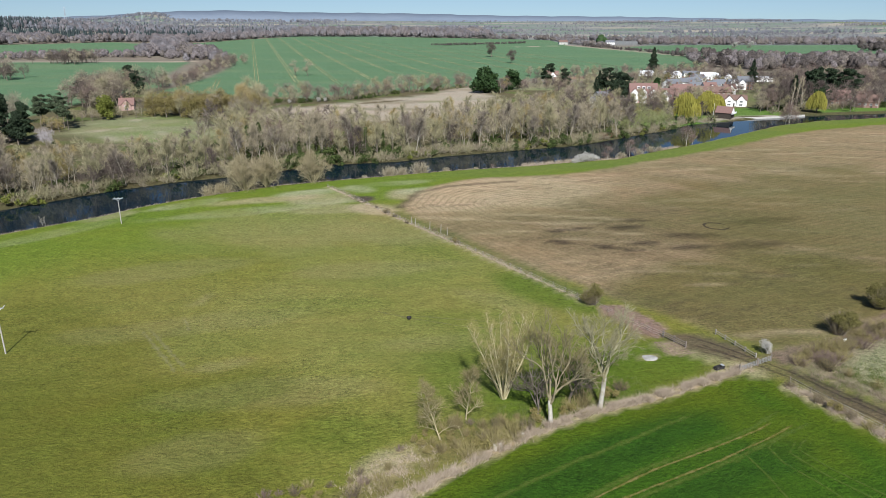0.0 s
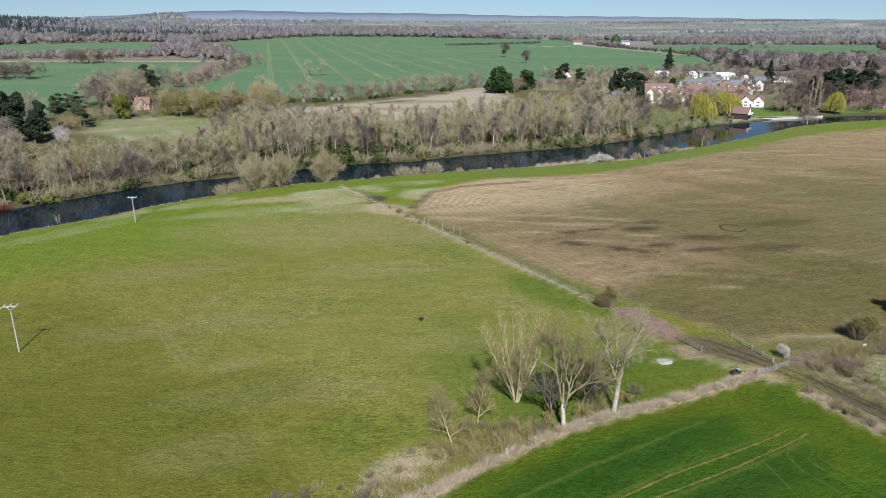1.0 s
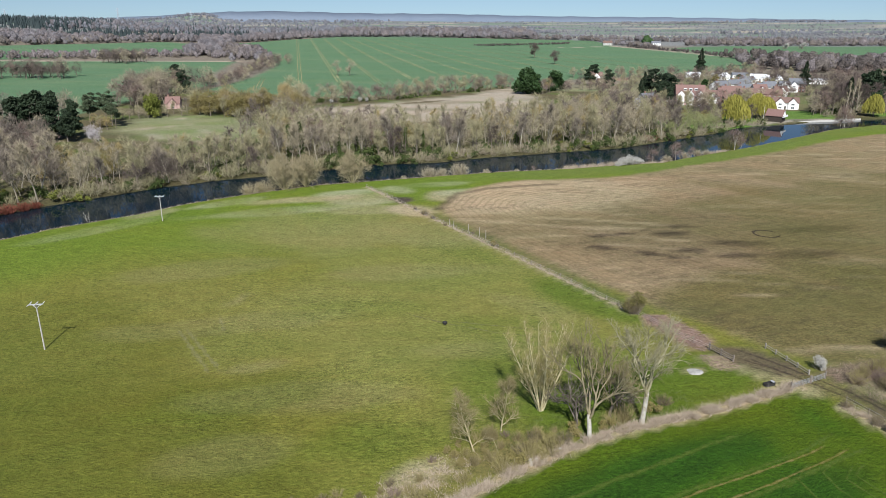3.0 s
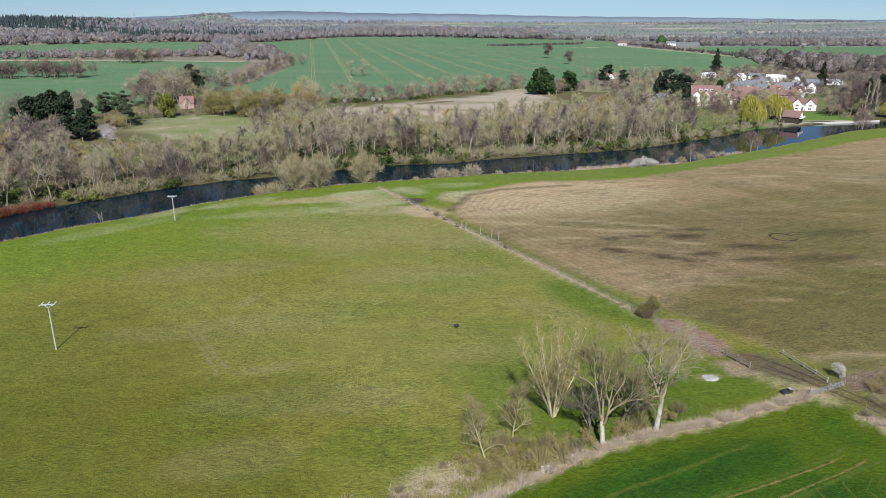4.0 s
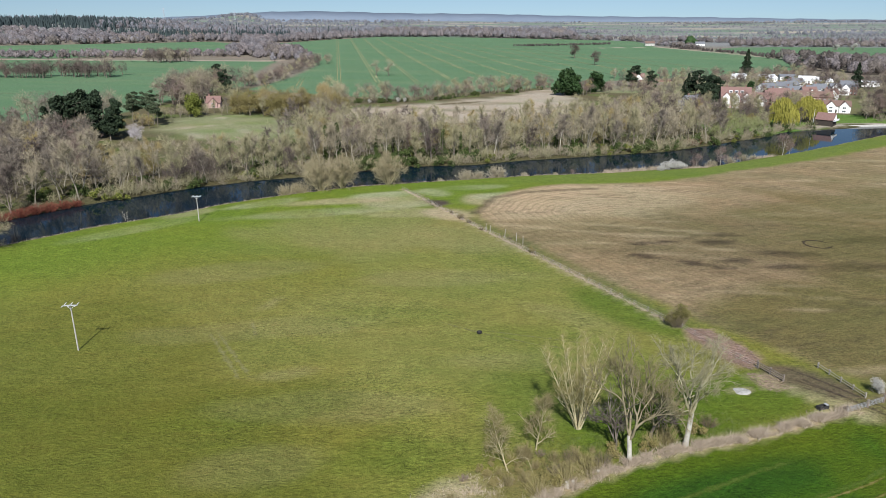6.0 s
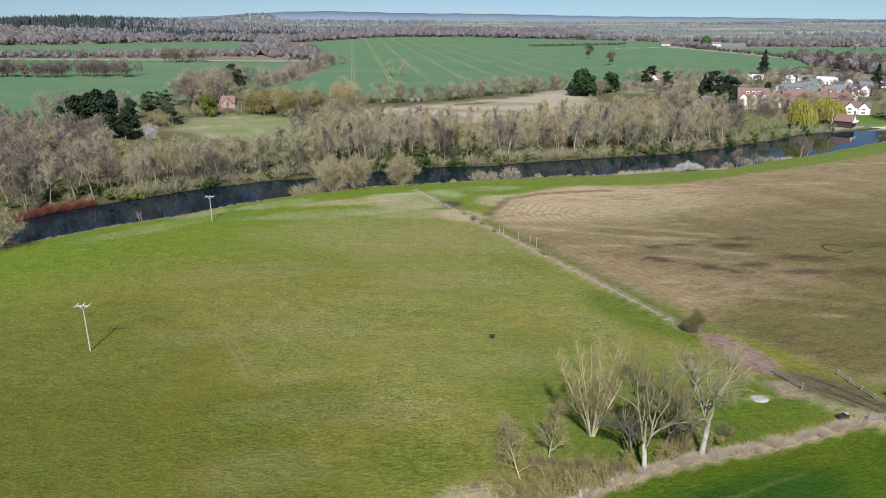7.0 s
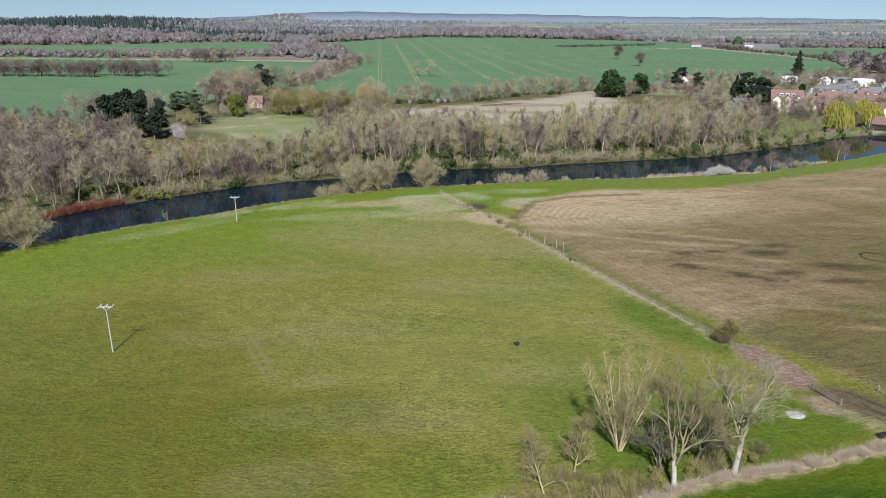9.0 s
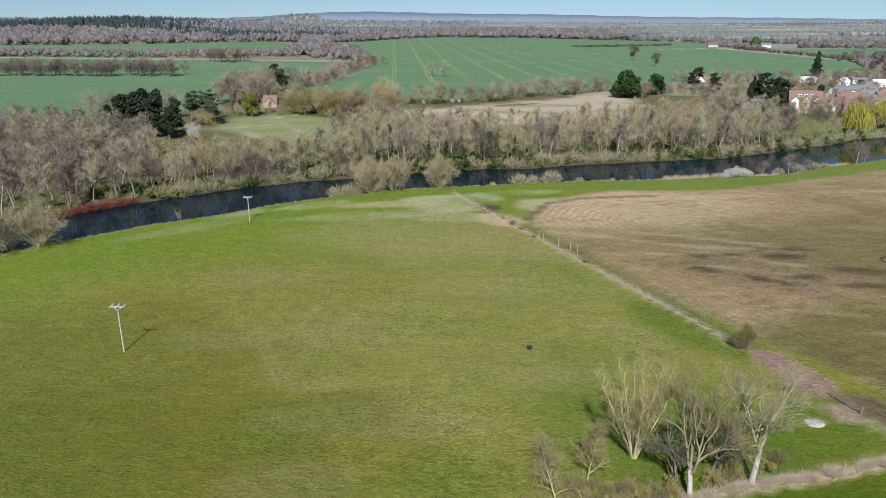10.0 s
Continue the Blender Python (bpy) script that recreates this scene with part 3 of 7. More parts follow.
def height_at(x, y):
    return float(heights(np.array([float(x)]), np.array([float(y)]))[0])


def axis(*runs):
    out = []
    for a, b, s in runs:
        out += list(np.arange(a, b, s))
    return np.array(out + [runs[-1][1]], float)


def build_ground():
    xs = axis((-4950, -1500, 115), (-1500, -500, 20), (-500, -170, 6), (-170, 130, 1.8), (130, 320, 3), (320, 700, 9), (700, 1500, 32), (1500, 4950, 115))
    ys = axis((-4900, -300, 460), (-300, 40, 20), (40, 60, 2.5), (60, 300, 1.7), (300, 440, 2.2), (440, 700, 5), (700, 1200, 10), (1200, 2200, 22), (2200, 4950, 70))
    gx, gy = np.meshgrid(xs, ys)
    px, py = gx.ravel(), gy.ravel()
    z = heights(px, py)
    nx, ny = len(xs), len(ys)
    idx = np.arange(nx * ny).reshape(ny, nx)
    quads = np.stack([idx[:-1, :-1], idx[:-1, 1:], idx[1:, 1:], idx[1:, :-1]], -1).reshape(-1, 4)
    me = bpy.data.meshes.new("ground")
    me.vertices.add(nx * ny)
    me.vertices.foreach_set("co", np.stack([px, py, z], -1).ravel())
    me.loops.add(quads.size)
    me.loops.foreach_set("vertex_index", quads.ravel().astype(np.int32))
    me.polygons.add(len(quads))
    me.polygons.foreach_set("loop_start", np.arange(0, quads.size, 4, dtype=np.int32))
    me.polygons.foreach_set("use_smooth", np.ones(len(quads), bool))
    me.update(calc_edges=True)
    me.materials.append(GROUND)

    # what grows where: cover colour, and (drag streaks, working lines, coarse tufts)
    n = len(px)
    cover = np.empty((n, 3))
    sward = np.zeros((n, 3))
    wob = ripple(px, py, 6, 3.0)
    wide = ripple(px, py, 31, 5.0)

    def lay(weight, colour, s=(0, 0, 0)):
        w = np.clip(weight, 0, 1)[:, None]
        cover[:] = cover * (1 - w) + np.array(colour) * w
        sward[:] = sward * (1 - w) + np.array(s) * w

    def inside(poly, soft=1.0, rag=0.6):
        return step(-(edge_distance(px, py, poly) + rag * wob), -soft, soft)

    def along(line, width, soft=1.0, rag=0.5):
        return 1 - step(edge_distance(px, py, line, False) + rag * wob, width, width + soft)

    def spot(x, y, rx, ry, turn=0.0):
        c, s = math.cos(radians(turn)), math.sin(radians(turn))
        u, v = (px - x) * c + (py - y) * s, -(px - x) * s + (py - y) * c
        return 1 - step(np.hypot(u / rx, v / ry) + 0.18 * wob, 0.6, 1.1)

    dr = edge_distance(px, py, NEAR_BANK, False)
    # pasture this side of the river
    cover[:] = PASTURE
    lay(0.55 * step(wide, -0.2, 0.9), PASTURE_DRY, (0.1, 0, 0))
    lay(0.6 * spot(0, 140, 42, 60, 10), PASTURE_STRAW, (0.1, 0, 0))
    lay(0.55 * spot(-40, 175, 40, 16, 10), PASTURE_STRAW, (0.1, 0, 0))
    # darker near left: olive turf, with lens vignette painted into the colour
    lay(0.6 * spot(-72, 98, 34, 40, 20), PASTURE_OLIVE_VIGNETTE)
    lay(0.85 * spot(-60, 72, 55, 30, 20), PASTURE_OLIVE_VIGNETTE)
    lay(0.75 * (1 - step(dr + 9 * wide, 22, 62)), PASTURE_LUSH)
    for x, y, rx, ry, a, k in ((-22, 95, 22, 5, 8, 0.5), (-44, 120, 26, 5, 14, 0.4), (8, 112, 18, 4, 4, 0.45), (-14, 150, 24, 6, 10, 0.5), (-60, 150, 26, 7, 22, 0.45), (14, 132, 12, 4, -30, 0.4), (-30, 80, 12, 5, 20, 0.4), (-46, 132, 5, 1.6, 70, 0.7), (-34, 104, 6, 2, 20, 0.6)):
        lay(0.6 * k * spot(x, y, rx, ry, a), PASTURE_PALE, (0.2, 0, 0.2))
    for x, y, rx, ry, a, k in ((-12, 84, 14, 5, 10, 0.5), (-36, 92, 18, 5, 18, 0.45), (10, 122, 16, 5, -8, 0.5), (-20, 128, 18, 6, 12, 0.35), (-2, 166, 16, 5, -40, 0.5)):
        lay(0.6 * k * spot(x, y, rx, ry, a), PASTURE_RICH)
    lay(0.4 * spot(-24, 186, 52, 22, 4), PASTURE_PALE, (0.1, 0, 0.2))
    lay(0.5 * spot(14, 104, 22, 14, 25), PASTURE_RICH, (0, 0, 0.1))
    lay(0.85 * spot(38, 104, 16, 9, 30), PASTURE_RICH, (0, 0, 0.1))
    lay(0.8 * spot(22, 93, 16, 8, 28), PASTURE_RICH, (0, 0, 0.1))
    lay(0.7 * spot(25, 137, 16, 8, -50), PASTURE_RICH)
    for x, y, rx, ry, a, k in ((-17, 203, 10, 6, -30, 0.8), (-52, 214, 18, 5, 20, 0.6), (-35, 215, 12, 9, 0, 0.5), (-8, 221, 9, 8, 40, 0.7), (-92, 196, 10, 4, 45, 0.45), (-30, 203, 22, 6, 10, 0.35)):
        lay(k * spot(x, y, rx, ry, a), RANK, (0, 0, 0.5))
    for x, y, rx, ry, a, k in ((-40, 224, 15, 5, 25, 0.7), (-24, 229, 8, 5, -40, 0.6), (-2, 227, 12, 5, 20, 0.75), (-75, 208, 16, 4, 38, 0.5), (-30, 213, 14, 4, 10, 0.6), (-55, 200, 30, 5, 20, 0.4), (-10, 238, 14, 4, 15, 0.45), (-100, 178, 20, 4, 48, 0.4)):
        lay(1.2 * k * spot(x, y, rx, ry, a) * (0.6 + 0.4 * wob), BENT, (0, 0, 0.6))
    lay(0.7 * step(px, -20, 30) * (1 - step(dr, 8, 22)), PASTURE_BANK, (0, 0, 0.6))
    # sheep field
    lay(inside(BROWN, 2.0, 1.5), FALLOW, (0.7, 0.5, 0.1))
    db = edge_distance(px, py, BROWN)
    lay(inside(BROWN, 2.0) * (0.75 * spot(24, 225, 44, 26, 20)), FALLOW_PALE, (0.25, 1.0, 0))
    lay(inside(BROWN, 2.0) * 0.85 * spot(72, 128, 52, 34, 30), FALLOW_GREEN, (0.5, 0, 0.1))
    speck = step(ripple(px, py * 1.5, 1.3, 8.0) + 0.8 * ripple(px, py * 2, 8, 3.0), 0.25, 0.9)
    lay(inside(BROWN, 2.0) * 0.5 * spot(66, 184, 52, 30, 15), FALLOW_WORN, (1.1, 0.4, 0))
    lay(inside(BROWN, 2.0) * 0.32 * speck, FALLOW_DARK, (0.7, 0, 0))
    lay(inside(BROWN, 2.0) * 0.2 * step(wide, 0.0, 0.8), FALLOW_GREEN, (0.8, 0.5, 0))
    for x, y, rx, ry, a in ((34, 169.8, 4, 1.5, -15), (45, 166.3, 3.5, 1.6, -20), (51.3, 164, 3.4, 1.3, -15), (55.8, 169.4, 5, 1.8, 5), (66, 166, 7, 2.2, 10), (54.6, 182.9, 6, 2.0, 12), (41.4, 181.8, 4, 1.2, 20), (4.7, 178, 3, 1.2, -50), (70, 176, 10, 2.6, 0), (84, 168, 12, 3.0, 8), (58, 190, 6, 1.6, -10), (35, 180, 4, 1.2, 20), (96, 190, 14, 3, 10)):
        lay(inside(BROWN, 2.0) * 0.9 * spot(x, y, rx, ry * 1.1, a), FALLOW_DIRT, (1.5, 0, 0))
    lay(inside(BROWN, 2.0) * 0.45 * step(ripple(px * 0.6 + 0.3 * py, py * 2.4, 4, 6.0) + 0.7 * ripple(px, py * 2, 19, 1.0), 0.35, 1.1), FALLOW_PALE, (0.6, 0.3, 0.2))
    lay(inside(BROWN, 2.0) * 0.65 * spot(150, 190, 95, 80), FALLOW_GREEN, (0.6, 0.5, 0))
    lay(along([(-9, 205), (-4, 224), (6, 232), (30, 240)], 0.9) * 0.55, FALLOW_DARK)
    # strip between the fence and the field, and the ditch's shade painted as a dark line
    lay(0.65 * along([(x + 2.2, y + 1.4) for x, y in FENCE[2:]], 1.3, 1.6, 0.8), SCRUB_GREEN, (0, 0, 0.5))
    lay(0.8 * along([(x + 0.9, y + 0.6) for x, y in FENCE], 0.3, 0.7), SCRUB_AND_SHADE, (0, 0, 0.3))
    lay(0.6 * along(FENCE, 0.4, 0.9), RANK, (0, 0, 0.6))
    lay(inside(DAMP, 1.0, 0.3), MUD_DARK)
    # crop
    lay(inside(CROP, 0.5, 0.25), CROP_GREEN, (0.1, 0, 0))
    dc = -edge_distance(px, py, CROP)
    lay(inside(CROP, 0.6) * (1 - step(dc + 1.5 * wob, 1.5, 7.5)) * 0.75, CROP_PALE, (0.1, 0, 0))
    lay(inside(CROP, 0.6) * 0.5 * spot(50, 84, 6, 14, 35), CROP_PALE)
    lay(inside(CROP, 0.6) * 0.6 * spot(24, 78, 22, 5, 28), CROP_DARK)
    lay(inside(CROP, 0.6) * 0.6 * spot(40, 74, 16, 4, 28), CROP_DARK)
    # the grassy margin of the crop and the rough ground by the gate
    margin = CROP[2:10]
    lay(along(margin, 1.4, 0.8, 0.6) * step(edge_distance(px, py, CROP), -0.4, 0.4), RANK, (0, 0, 0.9))
    lay(0.7 * spot(-5, 76, 6, 3.5, 40), RANK, (0, 0, 0.9))
    lay(0.6 * spot(8, 82, 12, 4, 30), SCRUB_AND_SHADE, (0, 0, 0.8))
    lay(0.5 * spot(-6, 71, 9, 4, 30), SCRUB_AND_SHADE, (0, 0, 0.8))
    lay(inside([(60, 104), (64, 98), (70, 90), (78, 78), (100, 45), (150, 45), (140, 146), (95, 124), (75, 112)], 1.0), ROUGH, (0.2, 0, 0.8))
    lay(0.8 * spot(80, 103, 14, 8, 40), ROUGH_GREEN, (0, 0, 0.9))
    lay(along([(61, 106), (74, 111), (95, 124)], 2.0), HEDGE_FLOOR, (0, 0, 0.4))
    lay(0.6 * along(TRACK, 2.0, 1.4, 0.9), EARTH, (0.8, 0.0, 0.3))
    lay(0.8 * along(TRACK[3:], 1.8, 1.4, 0.9), EARTH, (0.8, 0.0, 0.3))
    lay(0.7 * along([(x + 1.2, y + 0.7) for x, y in TRACK[2:]], 0.7, 0.9, 0.6), MUD_DARK, (0.8, 0, 0.1))
    lay(0.5 * along([(45.5, 108.5), (50, 103.5), (54, 100)], 1.4, 1.5, 0.8), RANK, (0.4, 0, 0.5))
    lay(along([(56.8, 96), (62.2, 86.5), (69.2, 75), (90, 42)], 0.7, 0.8), RANK, (0, 0, 0.8))
    lay(along([(46, 112), (53, 108)], 2.2, 2.0), EARTH, (0.8, 0, 0))
    lay(inside(BRUSH, 0.7, 0.4), RANK_PINK, (0.5, 0, 0.6))
    lay(inside(BRUSH_LOW, 0.8, 0.6) * 0.8, RANK, (0.5, 0, 0.7))
    lay(spot(38, 105.6, 1.4, 1.5), RANK)
    # bank tops
    lay((1 - step(dr, 1.0, 2.6)) * 0.6, RANK, (0, 0, 0.6))
    # beyond the river: rough woodland floor
    beyond = (py > 140) & (edge_distance(px, py, [(-400, -200)] + [(x, y + 6) for x, y in NEAR_BANK] + [(2000, 420), (2000, 6000), (-3000, 6000), (-3000, -200)]) < 0)
    far = beyond.astype(float)
    lay(far, FLOOR, (0.2, 0, 0.2))
    lay(far * 0.6 * step(ripple(px, py, 9, 7.0), 0.1, 0.6), FLOOR_GREEN, (0, 0, 0.2))
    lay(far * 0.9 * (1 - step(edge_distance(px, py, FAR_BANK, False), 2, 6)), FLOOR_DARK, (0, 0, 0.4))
    lay(inside(MEADOW_GREEN, 12, 6), MEADOW, (0.4, 0, 0.4))
    lay(inside(MEADOW_GREEN, 6) * 0.7 * step(ripple(px, py * 2, 13, 6.0), -0.1, 0.7), MEADOW_FRESH, (0.3, 0, 0.3))
    lay(inside(MEADOW_GREEN, 6) * 0.5 * step(ripple(px * 1.4, py, 7, 2.0), 0.3, 0.9), TAN, (0.3, 0, 0.5))
    lay(inside(MEADOW_TAN, 7, 5), TAN, (0.9, 0, 0.5))
    lay(inside(MEADOW_TAN, 5) * 0.5 * step(ripple(px, py * 2.2, 16, 4.0), 0.0, 0.7), SCRUB_AND_SHADE, (0.6, 0, 0.5))
    lay(inside(MEADOW_TAN, 3) * spot(-35, 480, 22, 5, 35), EARTH, (0.5, 0, 0))
    lay(inside(MEADOW_TAN, 3) * 0.6 * spot(0, 480, 14, 7, 35), MEADOW)
    lay(inside([(60, 560), (150, 560), (170, 660), (90, 660)], 4), MEADOW)
    lay(inside([(100, 350), (165, 395), (160, 425), (100, 410)], 3), LAWN_GREEN)
    # far country: a patchwork of fields and copses, haze greyed into its ground colours
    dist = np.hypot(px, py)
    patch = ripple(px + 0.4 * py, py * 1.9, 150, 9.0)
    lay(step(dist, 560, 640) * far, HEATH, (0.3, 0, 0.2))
    lay(step(dist, 1420, 1600) * step(px, 120, 220) * far, HAZED_LAND)
    lay(step(dist, 1900, 2200) * far, HAZED_LAND)
    lay(step(dist, 1900, 2100) * step(patch, 0.15, 0.3), HAZED_FIELD)
    lay(step(dist, 1900, 2100) * step(-patch, 0.35, 0.5), HAZED_TAN)
    for poly in (FIELD_BIG, FIELD_LEFT, FIELD_LEFT_FAR, FIELD_RIGHT):
        lay(inside(poly, 2.5, 0.8), WHEAT, (0.15, 0, 0))
    for poly in (FIELD_BIG, FIELD_LEFT, FIELD_LEFT_FAR):
        lay(inside(poly, 2.5) * 0.55 * step(ripple(px * 0.5 + py * 0.12, py * 1.6, 60, 2.0) + 0.5 * ripple(px, py * 3, 21, 1.0), 0.0, 1.0), WHEAT_PALE, (0.2, 0, 0.1))
    lay(inside(FIELD_LEFT, 2.5) * 0.5 * spot(-320, 700, 60, 20), WHEAT_PALE)
    lay(along([(-900, 893), (-544, 906), (-306, 915)], 4, 6), TAN)
    lay(along([(160, 1380), (272, 1440), (330, 1220), (372, 1060)], 3, 5), TAN)
    lay(0.65 * inside([(95, 430), (180, 450), (240, 450), (300, 520), (310, 700), (210, 720), (150, 700), (120, 560)], 12, 8), GARDEN, (0.2, 0, 0.2))
    lay(inside(LAWN, 1.5), LAWN_GREEN)
    lay(along([(178, 409), (206, 412), (216, 418)], 0.6, 1.0), STONY)
    lay(along([(150, 389), (166, 398), (178, 404)], 2.0, 1.0), STONY)
    lay(inside([(235, 424), (330, 446), (420, 462), (420, 480), (300, 462), (238, 436)], 3), LAWN_GREEN)
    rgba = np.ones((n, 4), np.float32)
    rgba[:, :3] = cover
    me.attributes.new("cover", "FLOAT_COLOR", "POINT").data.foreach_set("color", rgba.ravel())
    rgba[:, :3] = sward
    me.attributes.new("sward", "FLOAT_COLOR", "POINT").data.foreach_set("color", rgba.ravel())
    me.attributes.new("edge", "FLOAT", "POINT").data.foreach_set("value", db.astype(np.float32))
    return tagged(new("ground", me), "riverside pasture, fields and open farmland", "ground", kind="structure")


PASTURE, PASTURE_DRY, PASTURE_LUSH = (0.162, 0.168, 0.030), (0.192, 0.178, 0.050), (0.118, 0.180, 0.018)
PASTURE_BANK = (0.122, 0.155, 0.036)
PASTURE_PALE = (0.235, 0.212, 0.096)
PASTURE_STRAW, PASTURE_OLIVE_VIGNETTE = (0.198, 0.200, 0.056), (0.114, 0.122, 0.018)
RANK, RANK_PINK, ROUGH, ROUGH_GREEN = (0.35, 0.295, 0.18), (0.265, 0.185, 0.135), (0.205, 0.172, 0.105), (0.215, 0.225, 0.115)
FALLOW_DIRT = (0.085, 0.064, 0.038)
FALLOW_WORN = (0.155, 0.114, 0.062)
FALLOW, FALLOW_PALE, FALLOW_GREEN, FALLOW_DARK = (0.262, 0.200, 0.110), (0.42, 0.335, 0.205), (0.120, 0.108, 0.034), (0.048, 0.040, 0.026)
CROP_GREEN, CROP_PALE, CROP_DARK = (0.042, 0.092, 0.006), (0.084, 0.116, 0.007), (0.020, 0.060, 0.006)
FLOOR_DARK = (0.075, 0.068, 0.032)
BENT = (0.335, 0.335, 0.205)
SCRUB_AND_SHADE, SCRUB_GREEN = (0.15, 0.122, 0.06), (0.105, 0.118, 0.035)
HEDGE_FLOOR = (0.175, 0.128, 0.09)
EARTH, MUD_DARK, STONY = (0.135, 0.106, 0.062), (0.075, 0.060, 0.045), (0.27, 0.245, 0.19)
FLOOR, FLOOR_GREEN, MEADOW, TAN, HEATH = (0.11, 0.096, 0.05), (0.095, 0.13, 0.03), (0.215, 0.222, 0.115), (0.36, 0.312, 0.235), (0.19, 0.165, 0.125)
PASTURE_RICH = (0.080, 0.128, 0.011)
MEADOW_FRESH = (0.155, 0.20, 0.062)
GARDEN = (0.15, 0.16, 0.07)
# far land, field and tan: greyed so that their colours carry haze
HAZED_LAND = (0.20, 0.205, 0.195)
WHEAT, WHEAT_PALE, HAZED_FIELD, HAZED_TAN, LAWN_GREEN = (0.104, 0.178, 0.092), (0.135, 0.195, 0.10), (0.15, 0.20, 0.145), (0.31, 0.285, 0.23), (0.11, 0.18, 0.035)
build_ground()

water_shape = Shape()
water_shape.v = [(x, y - 2.5, -1.0) for x, y in NEAR_BANK] + [(x, y + 2.5, -1.0) for x, y in FAR_BANK]
water_shape.f = [tuple(range(len(water_shape.v)))]
tagged(new("water", water_shape.mesh("water", WATER)), "dark slow river between grassy and wooded banks", "river", kind="structure")


# ---- sorts of trees and bushes ----
def bare_kind(name, label, bark_paint, twig_paint, seed, category="tree", **how):
    wood, spray = bare_tree(seed, **how)
    return Kind(name, category, label, [("trunk", wood.mesh("trunk", bark_paint, True), ""), ("crown", spray.mesh("crown", twig_paint), "")])


def dome_kind(name, label, bark_paint, twig_paint, seed, category="tree", **how):
    wood, spray = dome_tree(seed, **how)
    return Kind(name, category, label, [("trunk", wood.mesh("trunk", bark_paint, True), ""), ("crown", spray.mesh("crown", twig_paint), "")])


def shrub_kind(name, label, bark_paint, twig_paint, seed, category="bush", **how):
    wood, spray = shrub(seed, **how)
    return Kind(name, category, label, [("stem_clump", wood.mesh("stem_clump", bark_paint), ""), ("twig_spray", spray.mesh("twig_spray", twig_paint), "")])


WOOD_KINDS = [
    bare_kind("bare_tree", "tall bare grey-brown riverside tree", BARK_GREY, TWIG, 11, height=18, reach=5.6, girth=0.26, limbs=15, boughs=6, twigs=15, twig=2.2, fine=0.075, first=0.3, up=0.12, light=True),
    bare_kind("bare_tree", "bare tree with a pale trunk and fine twigs", BARK_PALE, TWIG_ASH, 12, height=18, reach=5.2, girth=0.25, limbs=15, boughs=6, twigs=15, twig=2.2, fine=0.07, first=0.38, up=0.12, light=True),
    bare_kind("bare_tree", "bare tree with olive-brown budding twigs", BARK, TWIG_GREEN, 13, height=16, reach=6.0, girth=0.25, limbs=16, boughs=6, twigs=15, twig=2.1, fine=0.08, first=0.15, up=0.16, light=True),
    bare_kind("bare_tree", "wide bare tree with greyish twigs", BARK_GREY, TWIG_ASH, 14, height=16, reach=6.8, girth=0.28, limbs=16, boughs=6, twigs=15, twig=2.1, fine=0.07, first=0.3, gnarl=0.14, up=0.16, light=True),
    bare_kind("bare_tree", "bare many-stemmed tree of the river wood", BARK_GREY, TWIG, 15, height=17, reach=4.2, girth=0.17, stems=3, limbs=8, boughs=4, twigs=14, twig=2.1, fine=0.07, fan=0.2, up=0.1, light=True),
    bare_kind("bare_tree", "bare tree with dark purplish twigs", BARK, TWIG_DARK, 16, height=14, reach=5.4, girth=0.26, limbs=15, boughs=6, twigs=15, twig=2.0, fine=0.075, first=0.08, light=True),
    bare_kind("bare_tree", "slender bare tree with a long pale trunk", BARK_PALE, TWIG_ASH, 17, height=20, reach=4.0, girth=0.24, limbs=13, boughs=5, twigs=15, twig=2.1, fine=0.07, first=0.45, up=0.14, light=True),
]
MID_KINDS = [
    dome_kind("bare_tree", "bare grey-brown tree in a far hedge", BARK, TWIG, 21, height=15, reach=5.4, girth=0.25, count=980, twig=1.5, fine=0.085, low=0.34, rise=0.5),
    dome_kind("bare_tree", "bare olive-brown tree in a far hedge", BARK, TWIG_GREEN, 22, height=15, reach=5.6, girth=0.25, count=980, twig=1.5, fine=0.085, low=0.34, rise=0.5),
    dome_kind("bare_tree", "bare ash-grey tree in a far hedge", BARK_GREY, TWIG_ASH, 23, height=15, reach=5.2, girth=0.25, count=980, twig=1.5, fine=0.08, low=0.36, rise=0.55),
    dome_kind("bare_tree", "bare dark-twigged tree in a far hedge", BARK, TWIG_DARK, 24, height=15, reach=5.4, girth=0.25, count=980, twig=1.6, fine=0.09, low=0.32, rise=0.7),
    dome_kind("bare_tree", "bare warm-brown tree in a far hedge", BARK, TWIG_WARM, 25, height=15, reach=5.2, girth=0.25, count=980, twig=1.5, fine=0.085, low=0.32, rise=0.7),
    dome_kind("bare_tree", "bare tree with reddish-grey twigs in a far hedge", BARK, TWIG_PINK, 26, height=15, reach=5.4, girth=0.25, count=960, twig=1.5, fine=0.085, low=0.32, rise=0.5),
]
FAR_KINDS = [dome_kind("bare_tree", "bare tree far off", BARK, paint, 121 + k, height=15, reach=5.4, girth=0.25, count=640, twig=1.6, fine=0.15, low=0.2, rise=0.4) for k, paint in enumerate((TWIG, TWIG_GREEN, TWIG_ASH, TWIG_DARK, TWIG_WARM, TWIG_PINK))]
INNER_KINDS = [bare_kind("bare_tree", "bare tree inside the river wood", BARK_GREY, paint, 321 + k, height=15.6, reach=6.2, girth=0.2, limbs=14, boughs=5, twigs=10, twig=1.7, fine=0.095, first=0.16, up=0.07, gnarl=0.13, light=True) for k, paint in enumerate((TWIG, TWIG_GREEN, TWIG_ASH, TWIG_DARK, TWIG_WARM, TWIG_PINK))]
